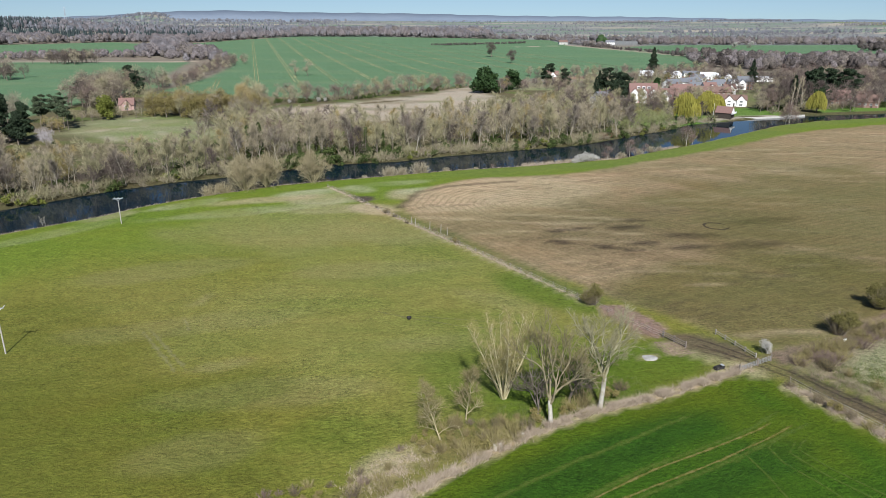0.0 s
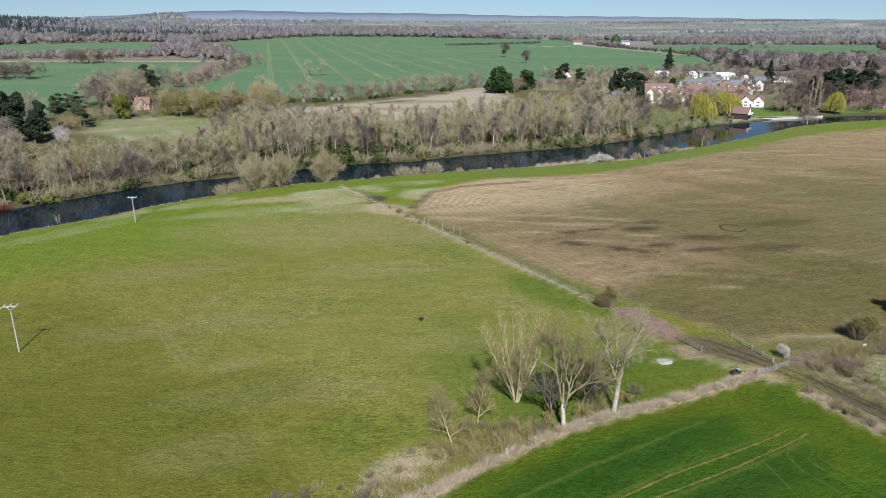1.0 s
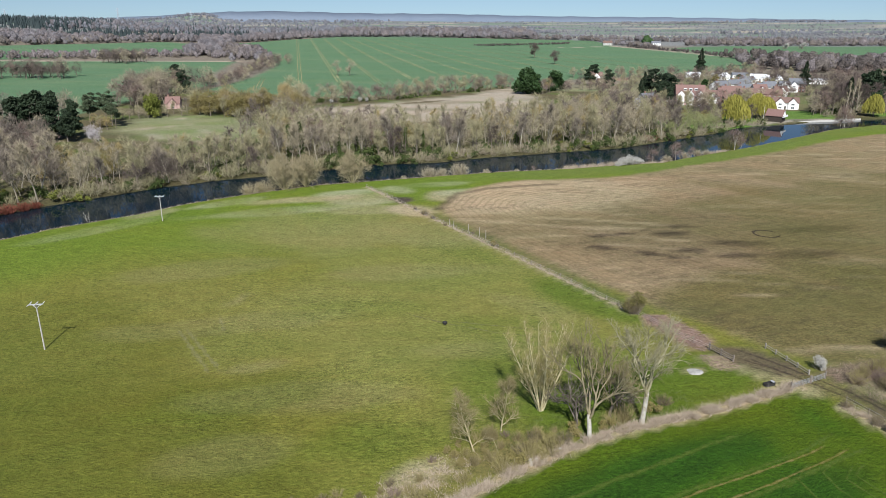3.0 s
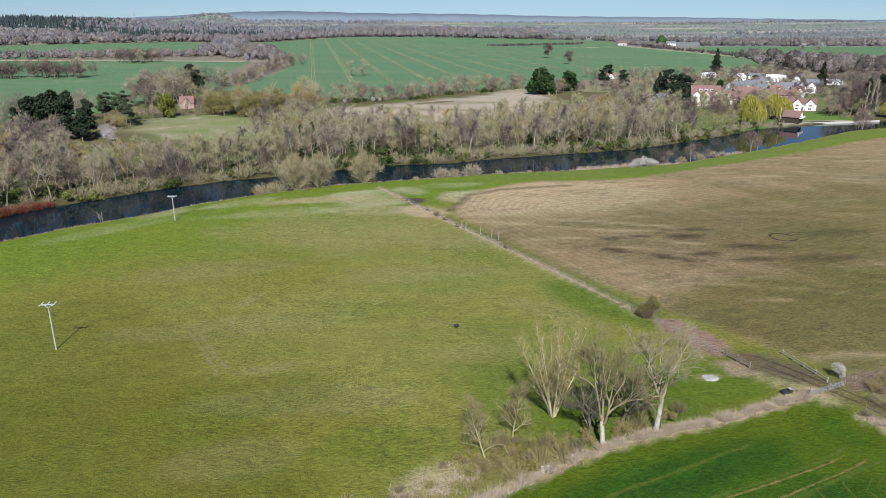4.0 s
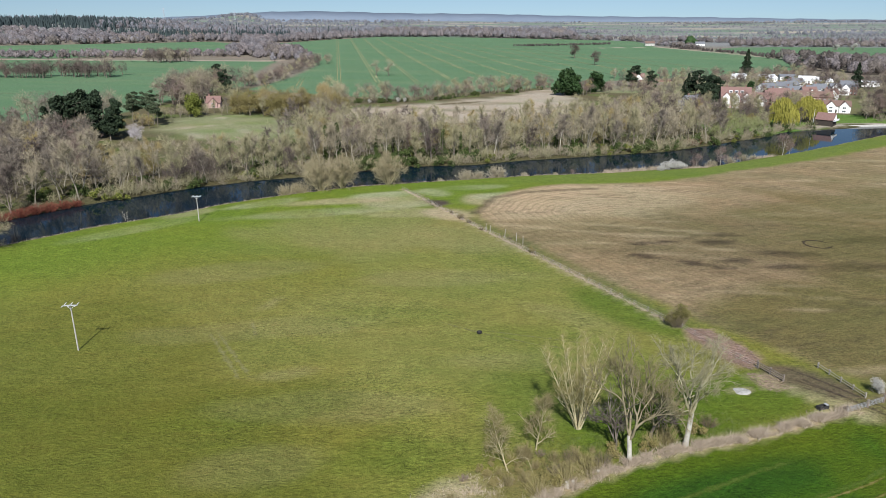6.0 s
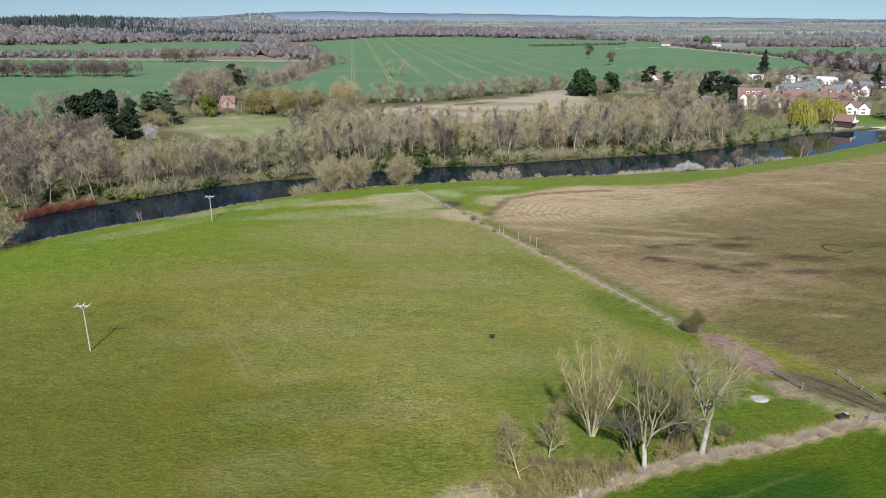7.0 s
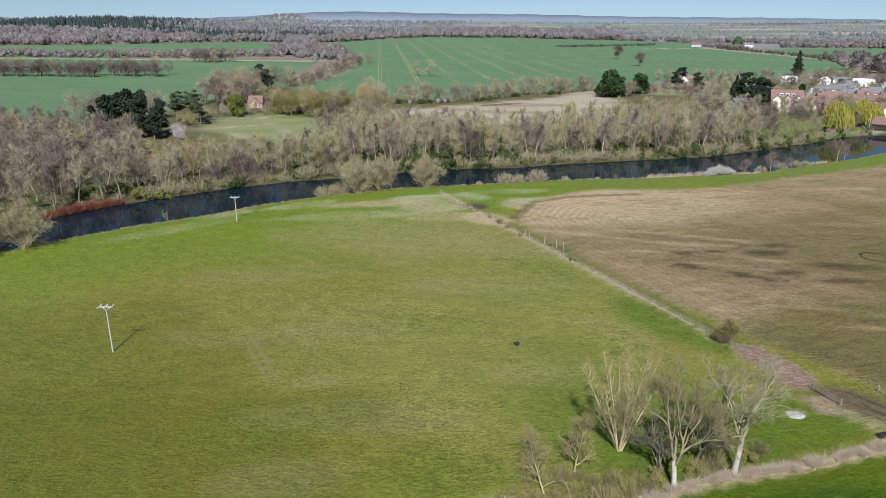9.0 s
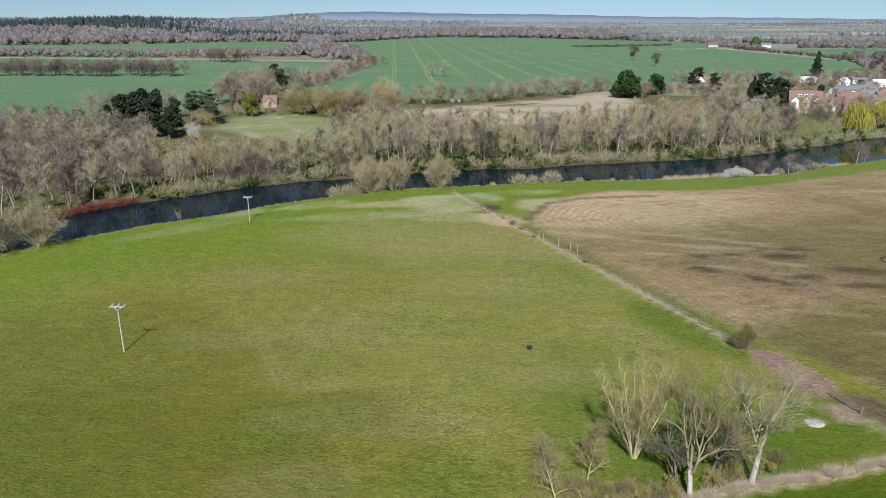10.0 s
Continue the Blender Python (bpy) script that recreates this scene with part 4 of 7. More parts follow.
MID_NOTE = ("grey-brown", "olive-brown", "ash-grey", "dark", "warm brown", "reddish-grey")
MID_PAINT = (TWIG, TWIG_GREEN, TWIG_ASH, TWIG_DARK, TWIG_WARM, TWIG_PINK)
MASS_OF = (MASS_BROWN, MASS_BROWN, MASS_GREY, MASS_DARK, MASS_BROWN, MASS_ROSE)
UNDER_KINDS = [
    shrub_kind("bush", "low bare scrub on the wooded bank", BARK, TWIG, 31, height=3.2, reach=2.4, stems=24, twigs=13, twig=0.9, fine=0.06),
    shrub_kind("bush", "olive-brown scrub on the wooded bank", BARK, TWIG_GREEN, 32, height=3.6, reach=2.6, stems=24, twigs=13, twig=1.0, fine=0.065),
    Kind("bush", "bush", "dense dark green ivy-covered thicket", [("foliage", clumps(33, spread_balls(33, 11, 2.2, 0.3, 2.4, 0.5, 1.1, 0.7, 0.3), 760, 0.2, 0.15).mesh("foliage", LEAF_IVY), "")]),
    Kind("bush", "bush", "small light green bush in spring leaf", [("foliage", clumps(34, spread_balls(34, 9, 1.9, 0.2, 1.7, 0.4, 0.9, 0.7, 0.3), 640, 0.17, 0.15).mesh("foliage", LEAF_SPRING), "")]),
]
IVY_COLUMN = Kind("ivy_clad_tree", "tree", "narrow tree trunk clad in dark green ivy", [
    ("trunk", trunk_only(35, 14, 0.25, 5, 2.0).mesh("trunk", BARK, True), ""),
    ("ivy", clumps(35, [(0.2 * math.sin(k), 0.2 * math.cos(2 * k), 2 + k * 1.3, 1.25 - 0.06 * k, 1.2) for k in range(9)], 900, 0.3, 0.3).mesh("ivy", LEAF_IVY), "dark green ivy")])
PINE = Kind("pine_tree", "pine", "tall dark pine with a dense crown", [
    ("trunk", trunk_only(36, 15, 0.35, 9, 3.5).mesh("trunk", BARK, True), ""),
    ("crown", clumps(36, spread_balls(36, 16, 3.8, 4.0, 17.0, 1.7, 2.9, 0.62, 0.45), 4200, 0.42, 0.35).mesh("crown", LEAF_DARK), "")])
SCOTS = Kind("pine_tree", "pine", "Scots pine with a bare trunk and flat green crown", [
    ("trunk", trunk_only(37, 15.5, 0.22, 8, 3.4).mesh("trunk", BARK, True), ""),
    ("crown", clumps(37, spread_balls(37, 12, 3.8, 6.5, 16.5, 1.4, 2.3, 0.55, 0.2), 2300, 0.36, 0.3).mesh("crown", LEAF_PINE), "")])
HOLLY = Kind("evergreen_tree", "tree", "broad dense dark evergreen tree", [
    ("trunk", trunk_only(38, 12, 0.4, 8, 4).mesh("trunk", BARK, True), ""),
    ("crown", clumps(38, spread_balls(38, 20, 6.0, 3.0, 14.0, 3.0, 4.4, 0.85, 0.35), 4200, 0.75, 0.5).mesh("crown", LEAF_HOLLY), "")])
CEDAR = Kind("cedar_tree", "tree", "spreading dark cedar with flat layers", [
    ("trunk", trunk_only(39, 14, 0.4, 10, 5).mesh("trunk", BARK, True), ""),
    ("crown", clumps(39, spread_balls(39, 16, 5.4, 4.0, 15.5, 1.8, 3.0, 0.42, 0.4), 3600, 0.5, 0.3).mesh("crown", LEAF_DARK), "")])
FIR = Kind("conifer", "conifer", "tall pointed dark green conifer", [
    ("trunk", trunk_only(40, 15, 0.25, 4, 1.5).mesh("trunk", BARK, True), ""),
    ("crown", fir(40, 16.5, 5.6, 2600, 0.62).mesh("crown", LEAF_DARK), "")])
OLIVE = Kind("budding_tree", "tree", "rounded olive-brown tree just coming into leaf", [
    ("trunk", trunk_only(41, 9, 0.25, 8, 3.2).mesh("trunk", BARK, True), ""),
    ("crown", dome_tree(41, 11.5, 4.6, 0.2, 1500, 1.2, 0.17, 12, 0.12, 0.3)[1].mesh("crown", LEAF_OLIVE), "")])
SPRING = Kind("leafy_tree", "tree", "rounded tree in fresh yellow-green leaf", [
    ("trunk", trunk_only(42, 10, 0.28, 8, 3.2).mesh("trunk", BARK, True), ""),
    ("crown", clumps(42, spread_balls(42, 22, 4.8, 2.2, 9.5, 1.8, 2.8, 0.9, 0.35), 4600, 0.36, 0.35).mesh("crown", LEAF_SPRING), "")])
WEEPER = Kind("weeping_willow", "willow", "weeping willow with bright yellow-green hanging shoots", [
    ("trunk", trunk_only(43, 10, 0.4, 9, 4).mesh("trunk", BARK, True), ""),
    ("crown", weeping(43, 14, 5.6, 1500).mesh("crown", LEAF_WILLOW), "")])
POPLAR = bare_kind("poplar_tree", "tall narrow bare poplar", BARK_PALE, TWIG_PALE, 44, height=22, reach=2.4, girth=0.3, limbs=22, boughs=3, twigs=12, twig=1.6, fine=0.07, first=0.12, up=0.35)
BLOSSOM_BUSH = Kind("blossom_bush", "bush", "blackthorn bush white with blossom", [
    ("stem_clump", shrub(45, 2.6, 1.9, 26, 3, 0.6, 0.04)[0].mesh("stem_clump", BARK), ""),
    ("blossom", clumps(45, spread_balls(45, 7, 1.1, 0.7, 2.3, 0.6, 1.0, 0.8), 2600, 0.075, 0.2).mesh("blossom", BLOSSOM), "white blossom")])


# ---- the trees at the edge of the crop ----
def gnarled_kind(label, bark_paint, limb_paint, twig_paint, seed, **how):
    trunk, woods, spray = gnarled_tree(seed, **how)
    return Kind("bare_tree", "tree", label, [("trunk", trunk.mesh("trunk", bark_paint, True), "whitish trunk"), *[("limb", w.mesh("limb", limb_paint, True), "") for w in woods], ("crown", spray.mesh("crown", twig_paint), "")])


bare_kind("budding_willow", "many-stemmed pale willow with a fine tan crown", BARK_TAN, TWIG_TAN, 101, height=15.0, reach=2.2, girth=0.15, stems=15, limbs=12, boughs=4, twigs=9, twig=1.25, fine=0.015, first=0.24, fan=0.40, up=0.12, gnarl=0.035, sub=3).set(12, 92.7, turn=0)
gnarled_kind("bare leaning tree with a whitish lower trunk and brown limbs", BARK_WHITE, BARK_OLIVE, TWIG_NEAR, 112, height=14.0, girth=0.33, clear=3.6, forks=4, angle=21, gnarl=0.18, lean=(0.09, 0.0), levels=5, twigs=8, twig=0.9, fine=0.02, rise=0.09).set(18, 85.4, turn=0)
# dark tree added to stand in for a mass of shadow and ivy
gnarled_kind("dark crooked tree added for the shadow and ivy mass", BARK, BARK, TWIG_DARK, 107, height=8.2, girth=0.2, clear=1.4, forks=4, angle=34, gnarl=0.26, lean=(-0.10, 0.05), levels=4, twigs=10, twig=0.8, fine=0.03, rise=0.04).set(16.6, 87.2, turn=40)
gnarled_kind("bare pale-barked tree with crooked spreading limbs", BARK_WHITE, BARK_LICHEN, TWIG_LICHEN, 1030, height=14.4, girth=0.36, clear=5.0, forks=5, angle=34, gnarl=0.21, lean=(0.03, 0.0), levels=5, twigs=10, twig=0.9, fine=0.022, rise=0.10, shrink=0.74).set(26, 89.8, turn=0)
bare_kind("bare_tree", "slender young bare tree with dark side twigs", BARK_YELLOW, TWIG_NEAR, 104, height=10.2, reach=2.8, girth=0.12, limbs=22, boughs=6, twigs=9, twig=0.9, fine=0.026, first=0.10, gnarl=0.10, up=0.12, sub=3, lean=(-0.05, 0.0)).set(6, 87, turn=0)
bare_kind("bare_tree", "small bare tree leaning over the grass", BARK_YELLOW, TWIG_NEAR, 105, height=9.2, reach=3.0, girth=0.12, limbs=22, boughs=6, twigs=9, twig=0.9, fine=0.026, first=0.12, gnarl=0.13, sub=3, lean=(-0.26, 0.1)).set(2.3, 82, turn=0)
gnarled_kind("bare brown tree behind paler ones", BARK, BARK_OLIVE, TWIG_NEAR, 106, height=10.5, girth=0.22, clear=2.4, forks=4, angle=32, gnarl=0.22, levels=4, twigs=11, twig=1.0, fine=0.026).set(21.8, 91.4, turn=0)
gnarled_kind("dark low tree with crooked limbs", BARK, BARK, TWIG_DARK, 108, height=6.0, girth=0.18, clear=1.2, forks=4, angle=38, gnarl=0.28, levels=4, twigs=9, twig=0.9, fine=0.03, rise=0.02).set(23.4, 94.0, turn=70)

HEDGE_BUSH = [
    shrub_kind("bush", "rounded reddish-brown bare bush", TWIG_NEAR, TWIG_NEAR, 110, height=2.3, reach=1.4, stems=60, twigs=16, twig=0.5, fine=0.02),
    shrub_kind("bush", "sprawling bramble bush in rank grass", TWIG_NEAR, TWIG_TAN, 111, height=1.9, reach=1.8, stems=55, twigs=15, twig=0.55, fine=0.02),
    shrub_kind("bush", "dark thorny bush in dry grass", TWIG_DARK, TWIG_NEAR, 112, height=2.2, reach=1.6, stems=60, twigs=17, twig=0.5, fine=0.022),
    shrub_kind("bush", "pinkish-brown bramble thicket in dry grass", TWIG_PINK, plant_paint("bramble_canes", (0.28, 0.21, 0.165), (0.15, 0.11, 0.085), (0.215, 0.158, 0.122)), 116, height=1.7, reach=1.9, stems=55, twigs=15, twig=0.55, fine=0.022),
    Kind("bush", "bush", "small green bush in rank grass", [("foliage", clumps(113, spread_balls(113, 6, 0.9, 0.4, 1.3, 0.4, 0.8), 800, 0.10, 0.35).mesh("foliage", LEAF_OLIVE), "")]),
]
for x, y, k, s in ((23.6, 90.2, 0, 1.15), (22.0, 88.9, 1, 1.0), (9.6, 80.6, 1, 1.1), (12.4, 82.6, 1, 1.1), (14.5, 84.2, 2, 0.8), (4.3, 84.6, 0, 0.9), (7.5, 79.6, 4, 1.0), (30.4, 95.0, 2, 0.75), (16.2, 87.0, 4, 0.9), (28.4, 92.4, 4, 0.9), (6.0, 78.2, 1, 0.9), (1.0, 75.5, 1, 0.7), (21.0, 88.2, 4, 0.8), (11.0, 84.6, 0, 0.7), (-4.6, 71.5, 1, 0.8), (-8.4, 70.2, 2, 0.7),
                   (57.3, 95.8, 2, 0.55), (59.4, 91.2, 2, 0.6), (61.8, 86.6, 2, 0.55), (60.5, 89.0, 4, 0.8), (63.0, 84.0, 1, 0.6), (65.8, 79.4, 2, 0.7), (62.7, 103.4, 1, 0.9), (64.4, 105.6, 0, 0.8), (66.2, 101.3, 2, 0.8), (67.3, 107.2, 1, 0.9), (69.8, 109.2, 0, 0.85), (68.6, 99.4, 0, 0.6), (71.0, 95.4, 1, 0.7), (73.6, 92.0, 0, 0.6), (70.2, 104.8, 1, 0.7), (78.4, 113.0, 0, 0.9), (81.6, 114.9, 2, 0.7), (84.0, 116.6, 1, 1.0)):
    HEDGE_BUSH[k].set(x, y, s * 1.25)
LEAF_THORN = plant_paint("hawthorn_leaves", (0.19, 0.17, 0.055), (0.10, 0.09, 0.03), (0.145, 0.13, 0.042))
hawthorn = shrub_kind("hawthorn_bush", "dense round hawthorn bush with a few green leaves", BARK, TWIG_NEAR, 114, height=4.6, reach=2.5, stems=120, twigs=26, twig=0.75, fine=0.024, stem_r=0.04)
hawthorn.parts.append(("foliage", clumps(115, spread_balls(115, 9, 1.6, 1.0, 3.8, 0.8, 1.3), 6500, 0.095, 0.2).mesh("foliage", LEAF_THORN), ""))
hawthorn.set(33.3, 129.6, 0.95)
hawthorn.set(75.6, 115.0, 1.1)
hawthorn.set(78.6, 117.0, 0.9)
hawthorn.set(90.4, 126.6, 1.15)
hawthorn.set(94.5, 129.0, 1.0)
BLOSSOM_BUSH.set(59.0, 107.6, 0.95)
BLOSSOM_BUSH.set(64.9, 80.2, 0.6)


# ---- the river's near bank ----
TWIG_SALLOW = plant_paint("sallow_twigs", (0.36, 0.305, 0.185), (0.215, 0.18, 0.105), (0.285, 0.24, 0.145))
willow_wood, willow_spray = bare_tree(120, 11.6, 4.4, 0.10, stems=22, limbs=9, boughs=4, twigs=10, twig=1.2, fine=0.05, first=0.1, fan=0.62, up=0.02, gnarl=0.13, light=True)
willow = Kind("riverside_willow", "willow", "broad rounded bare tan willow on the river bank", [("stem_clump", willow_wood.mesh("stem_clump", BARK_YELLOW), ""), ("crown", willow_spray.mesh("crown", TWIG_SALLOW), "")])
for x, y, s in ((-62.0, 228.6, 1.1), (-55.5, 231.6, 1.02), (-41.0, 239.5, 1.0), (-128.0, 157.2, 1.05), (-134.5, 150.0, 1.1), (-140.5, 144.0, 1.1)):
    willow.set(x, y, s)
sallow = shrub_kind("sallow_bush", "low rounded tan sallow bush at the water", BARK_YELLOW, TWIG_SALLOW, 121, height=4.4, reach=3.4, stems=80, twigs=26, twig=0.9, fine=0.07)
grey_sallow = shrub_kind("sallow_bush", "low rounded grey-green sallow bush at the water", BARK, TWIG_PALE, 122, height=4.6, reach=3.4, stems=80, twigs=28, twig=0.9, fine=0.075)
for x, y, s in ((-72.0, 222.3, 1.0), (-68.0, 225.0, 1.05), (-131, 161, 0.4)):
    sallow.set(x, y, s)
for x, y, s in ((-15.0, 251.5, 1.0), (-10.5, 253.6, 0.85), (-4.0, 256.0, 1.15), (-24, 249, 0.4), (6, 260.2, 0.5), (17.5, 263, 0.35)):
    grey_sallow.set(x, y, s)
pink_tree = dome_kind("bare_tree", "small pinkish bare tree by the water", BARK_PALE, TWIG_PINK, 123, height=9, reach=3.3, girth=0.12, count=1300, twig=1.1, fine=0.06, low=0.3)
for x, y, s in ((116, 313.5, 1.2), (84.0, 290.0, 0.95), (72.5, 281.5, 0.8), (120, 317, 0.7), (92.5, 297, 0.6), (24, 265, 0.3)):
    pink_tree.set(x, y, s)
bank_tree = dome_kind("bare_tree", "spreading pale green budding tree on the bank", BARK, BUD_GREEN, 124, height=10, reach=5.0, girth=0.2, count=1500, twig=1.3, fine=0.09, low=0.2)
for x, y, s in ((106, 351, 0.9), (113, 357, 1.0), (120, 366, 0.95), (127, 373, 0.7), (97, 346, 0.8), (110, 368, 1.0), (118, 380, 0.9), (103, 360, 0.9)):
    bank_tree.set(x, y, s)
for x, y, s in ((79, 284.5, 0.7), (88, 292, 0.75), (95, 297, 0.7), (100, 301, 0.55)):
    grey_sallow.set(x, y, s)
blackthorn = Kind("blossom_bush", "bush", "low spreading thicket white with blossom", [
    ("stem_clump", shrub(46, 2.2, 3.2, 40, 3, 0.7, 0.05)[0].mesh("stem_clump", BARK), ""),
    ("blossom", clumps(46, [(-5.5, -1, 0.8, 1.8, 1.0), (-3, 0, 1.5, 2.4, 1.6), (0, 0.4, 1.9, 2.6, 1.8), (3, 0.6, 1.4, 2.2, 1.4), (5.5, 1.6, 0.8, 1.6, 0.9)], 6500, 0.13, 0.3).mesh("blossom", BLOSSOM), "white blossom")])
blackthorn.set(62.5, 275.5, 1.0, turn=18)

# reeds along the water
reed_rng = random.Random(50)


def blades_along(line, width, count, height, fine, material, name, label, lean=0.25):
    s = Shape()
    lengths = [math.hypot(b[0] - a[0], b[1] - a[1]) for a, b in zip(line, line[1:])]
    while len(s.f) < count:
        u = reed_rng.uniform(0, sum(lengths))
        k = 0
        while u > lengths[k]:
            u -= lengths[k]
            k += 1
        f = u / lengths[k]
        x = line[k][0] + (line[k + 1][0] - line[k][0]) * f + reed_rng.gauss(0, width)
        y = line[k][1] + (line[k + 1][1] - line[k][1]) * f + reed_rng.gauss(0, width)
        clump = math.sin(x * 1.9 + 1.3 * math.sin(y * 1.1)) + math.sin(y * 2.3 + 1.1 * math.sin(x * 0.7))
        if clump < reed_rng.uniform(-1.3, 1.1):
            continue
        d = Vector((reed_rng.gauss(0, lean), reed_rng.gauss(0, lean), 1)) * (height * reed_rng.uniform(0.5, 1.2))
        s.blade(Vector((x, y, 0)), d, fine, reed_rng)
    z = heights(np.array([v[0] for v in s.v]), np.array([v[1] for v in s.v]))
    s.v = [(v[0], v[1], max(zz, -1.05) + v[2]) for v, zz in zip(s.v, z)]
    return tagged(new(name, s.mesh(name, material)), label, "grass", kind="stuff")


blades_along([(36, 269), (46, 272), (58, 275)], 0.9, 2600, 1.7, 0.09, GRASS_DRY, "reeds", "pale dry reeds at the river's edge")
blades_along([(66, 278), (78, 283)], 0.7, 1000, 1.2, 0.08, GRASS_DRY, "reeds", "low dry reeds at the river's edge")
blades_along([(100, 302), (110, 309)], 0.7, 800, 1.4, 0.09, GRASS_DRY, "reeds", "dry reeds beside a small tree")
blades_along([(p[0], p[1] - 0.6) for p in NEAR_BANK[3:17]], 0.8, 9000, 0.5, 0.07, GRASS_DRY, "bank_grass", "tufts of dry grass on the river bank")


# ---- wooded far bank ----
def scatter(poly, gap, seed, tries=6000, room=()):
    rng = random.Random(seed)
    xs, ys = [p[0] for p in poly], [p[1] for p in poly]
    got = []
    cand = np.array([(rng.uniform(min(xs), max(xs)), rng.uniform(min(ys), max(ys))) for _ in range(tries)])
    ok = edge_distance(cand[:, 0], cand[:, 1], poly) < 0
    for hole in room:
        ok &= edge_distance(cand[:, 0], cand[:, 1], hole) > 1
    for x, y in cand[ok]:
        if all((x - a) ** 2 + (y - b) ** 2 > gap * gap for a, b in got):
            got.append((float(x), float(y)))
    return got, rng


bank_rng = random.Random(60)
inner, under = [], []
WOOD_LEFT = [(-143, 191), (-130, 208), (-150, 240), (-170, 282), (-196, 292), (-236, 312), (-275, 290), (-300, 240), (-300, 165), (-215, 130), (-190, 140), (-163, 172)]
WOOD_THIN = [(-130, 208), (-106, 233), (-86, 248), (-66, 260), (-74, 276), (-96, 268), (-120, 252), (-150, 240)]
WOOD_MID = [(-66, 260), (-39, 276), (-14, 282), (5, 293), (24, 301), (47, 311), (69, 320), (101, 346), (104, 372), (96, 405), (58, 405), (28, 378), (-1, 355), (-22, 326), (-60, 334), (-98, 338), (-104, 306), (-74, 276)]
for poly, seed, gap in ((WOOD_LEFT, 61, 5.9), (WOOD_THIN, 63, 5.4), (WOOD_MID, 62, 6.0)):
    spots, rng = scatter(poly, gap, seed)
    d_front = edge_distance(np.array([s[0] for s in spots]), np.array([s[1] for s in spots]), FAR_BANK, False)
    for (x, y), df in zip(spots, d_front):
        left = poly is WOOD_LEFT
        pick = rng.choices(range(7), (4, 5, 1, 5, 6, 1, 4) if left else (5, 2, 8, 3, 7, 1, 1))[0]
        size = rng.uniform(0.75, 1.1) * (0.92 if poly is WOOD_THIN else 1.05)
        if df < 10:
            WOOD_KINDS[pick].set(x, y, size, rng.uniform(0, 360))
        else:
            inner.append((rng.choices(range(6), (4, 0, 9, 2, 1, 4) if left else (6, 9, 2, 1, 3, 1))[0], x, y, size * 1.04, rng.uniform(0, 6.28)))
for poly, seed in ((WOOD_LEFT, 66), (WOOD_THIN, 68), (WOOD_MID, 67)):
    spots, rng = scatter(poly, 4.9, seed)
    d_front = edge_distance(np.array([s[0] for s in spots]), np.array([s[1] for s in spots]), FAR_BANK, False)
    for (x, y), df in zip(spots, d_front):
        if df < 26:
            under.append((rng.choices(range(4), (4, 4, 3, 1))[0], x, y, rng.uniform(0.55, 1.1), rng.uniform(0, 6.28)))


bank_line = list(reversed([(x, y) for x, y in FAR_BANK if -175 < x < 165]))
for (ax, ay), (bx, by) in zip(bank_line, bank_line[1:]):
    L = math.hypot(bx - ax, by - ay)
    for k in range(max(1, round(L / 1.8))):
        f = (k + bank_rng.random()) / max(1, round(L / 1.8))
        out = bank_rng.uniform(-0.7, 2.8)
        x, y = ax + (bx - ax) * f - (by - ay) / L * out, ay + (by - ay) * f + (bx - ax) / L * out
        if ay > 180 and not -147 < x < -130:
            under.append((bank_rng.choices(range(4), (6, 6, 2, 1))[0], x, y, bank_rng.uniform(0.7, 1.75), bank_rng.uniform(0, 6.28)))


def joined(items, part_index, name, label, category, material):
    """The plants further in, joined into one object."""
    vs, fs, base = [], [], 0
    cache = {}
    for kind, x, y, size, turn in items:
        me = kind.parts[part_index][1]
        if me.name not in cache:
            co = np.empty(len(me.vertices) * 3)
            me.vertices.foreach_get("co", co)
            ls, lt = np.empty(len(me.polygons), int), np.empty(len(me.polygons), int)
            me.polygons.foreach_get("loop_start", ls)
            me.polygons.foreach_get("loop_total", lt)
            vi = np.empty(len(me.loops), int)
            me.loops.foreach_get("vertex_index", vi)
            cache[me.name] = (co.reshape(-1, 3), lt, vi)
        co, lt, vi = cache[me.name]
        c, s = math.cos(turn), math.sin(turn)
        out = co * size
        vs.append(np.stack([out[:, 0] * c - out[:, 1] * s + x, out[:, 0] * s + out[:, 1] * c + y, out[:, 2] + height_at(x, y)], -1))
        fs.append((vi + base, lt))
        base += len(co)
    if not vs:
        return
    co = np.concatenate(vs)
    vi = np.concatenate([f[0] for f in fs]).astype(np.int32)
    lt = np.concatenate([f[1] for f in fs])
    me = bpy.data.meshes.new(name)
    me.vertices.add(len(co))
    me.vertices.foreach_set("co", co.ravel())
    me.loops.add(len(vi))
    me.loops.foreach_set("vertex_index", vi)
    me.polygons.add(len(lt))
    me.polygons.foreach_set("loop_start", np.concatenate([[0], np.cumsum(lt)[:-1]]).astype(np.int32))
    me.update(calc_edges=True)
    me.materials.append(material)
    tagged(new(name, me), label, category, kind="stuff")


for x, y, s in ((-70, 268, 1.2), (-65, 266, 1.3), (-76, 272, 0.9), (-92, 262, 0.95), (-38, 283, 0.85), (-33, 290, 0.95), (20, 312, 0.85), (66, 335, 0.85), (-88, 258, 0.75), (-52, 274, 0.85), (-46, 280, 0.9), (-27, 288, 0.9), (-20, 291, 0.8), (-104, 245, 0.8), (44, 322, 0.7)):
    IVY_COLUMN.set(x, y, s)
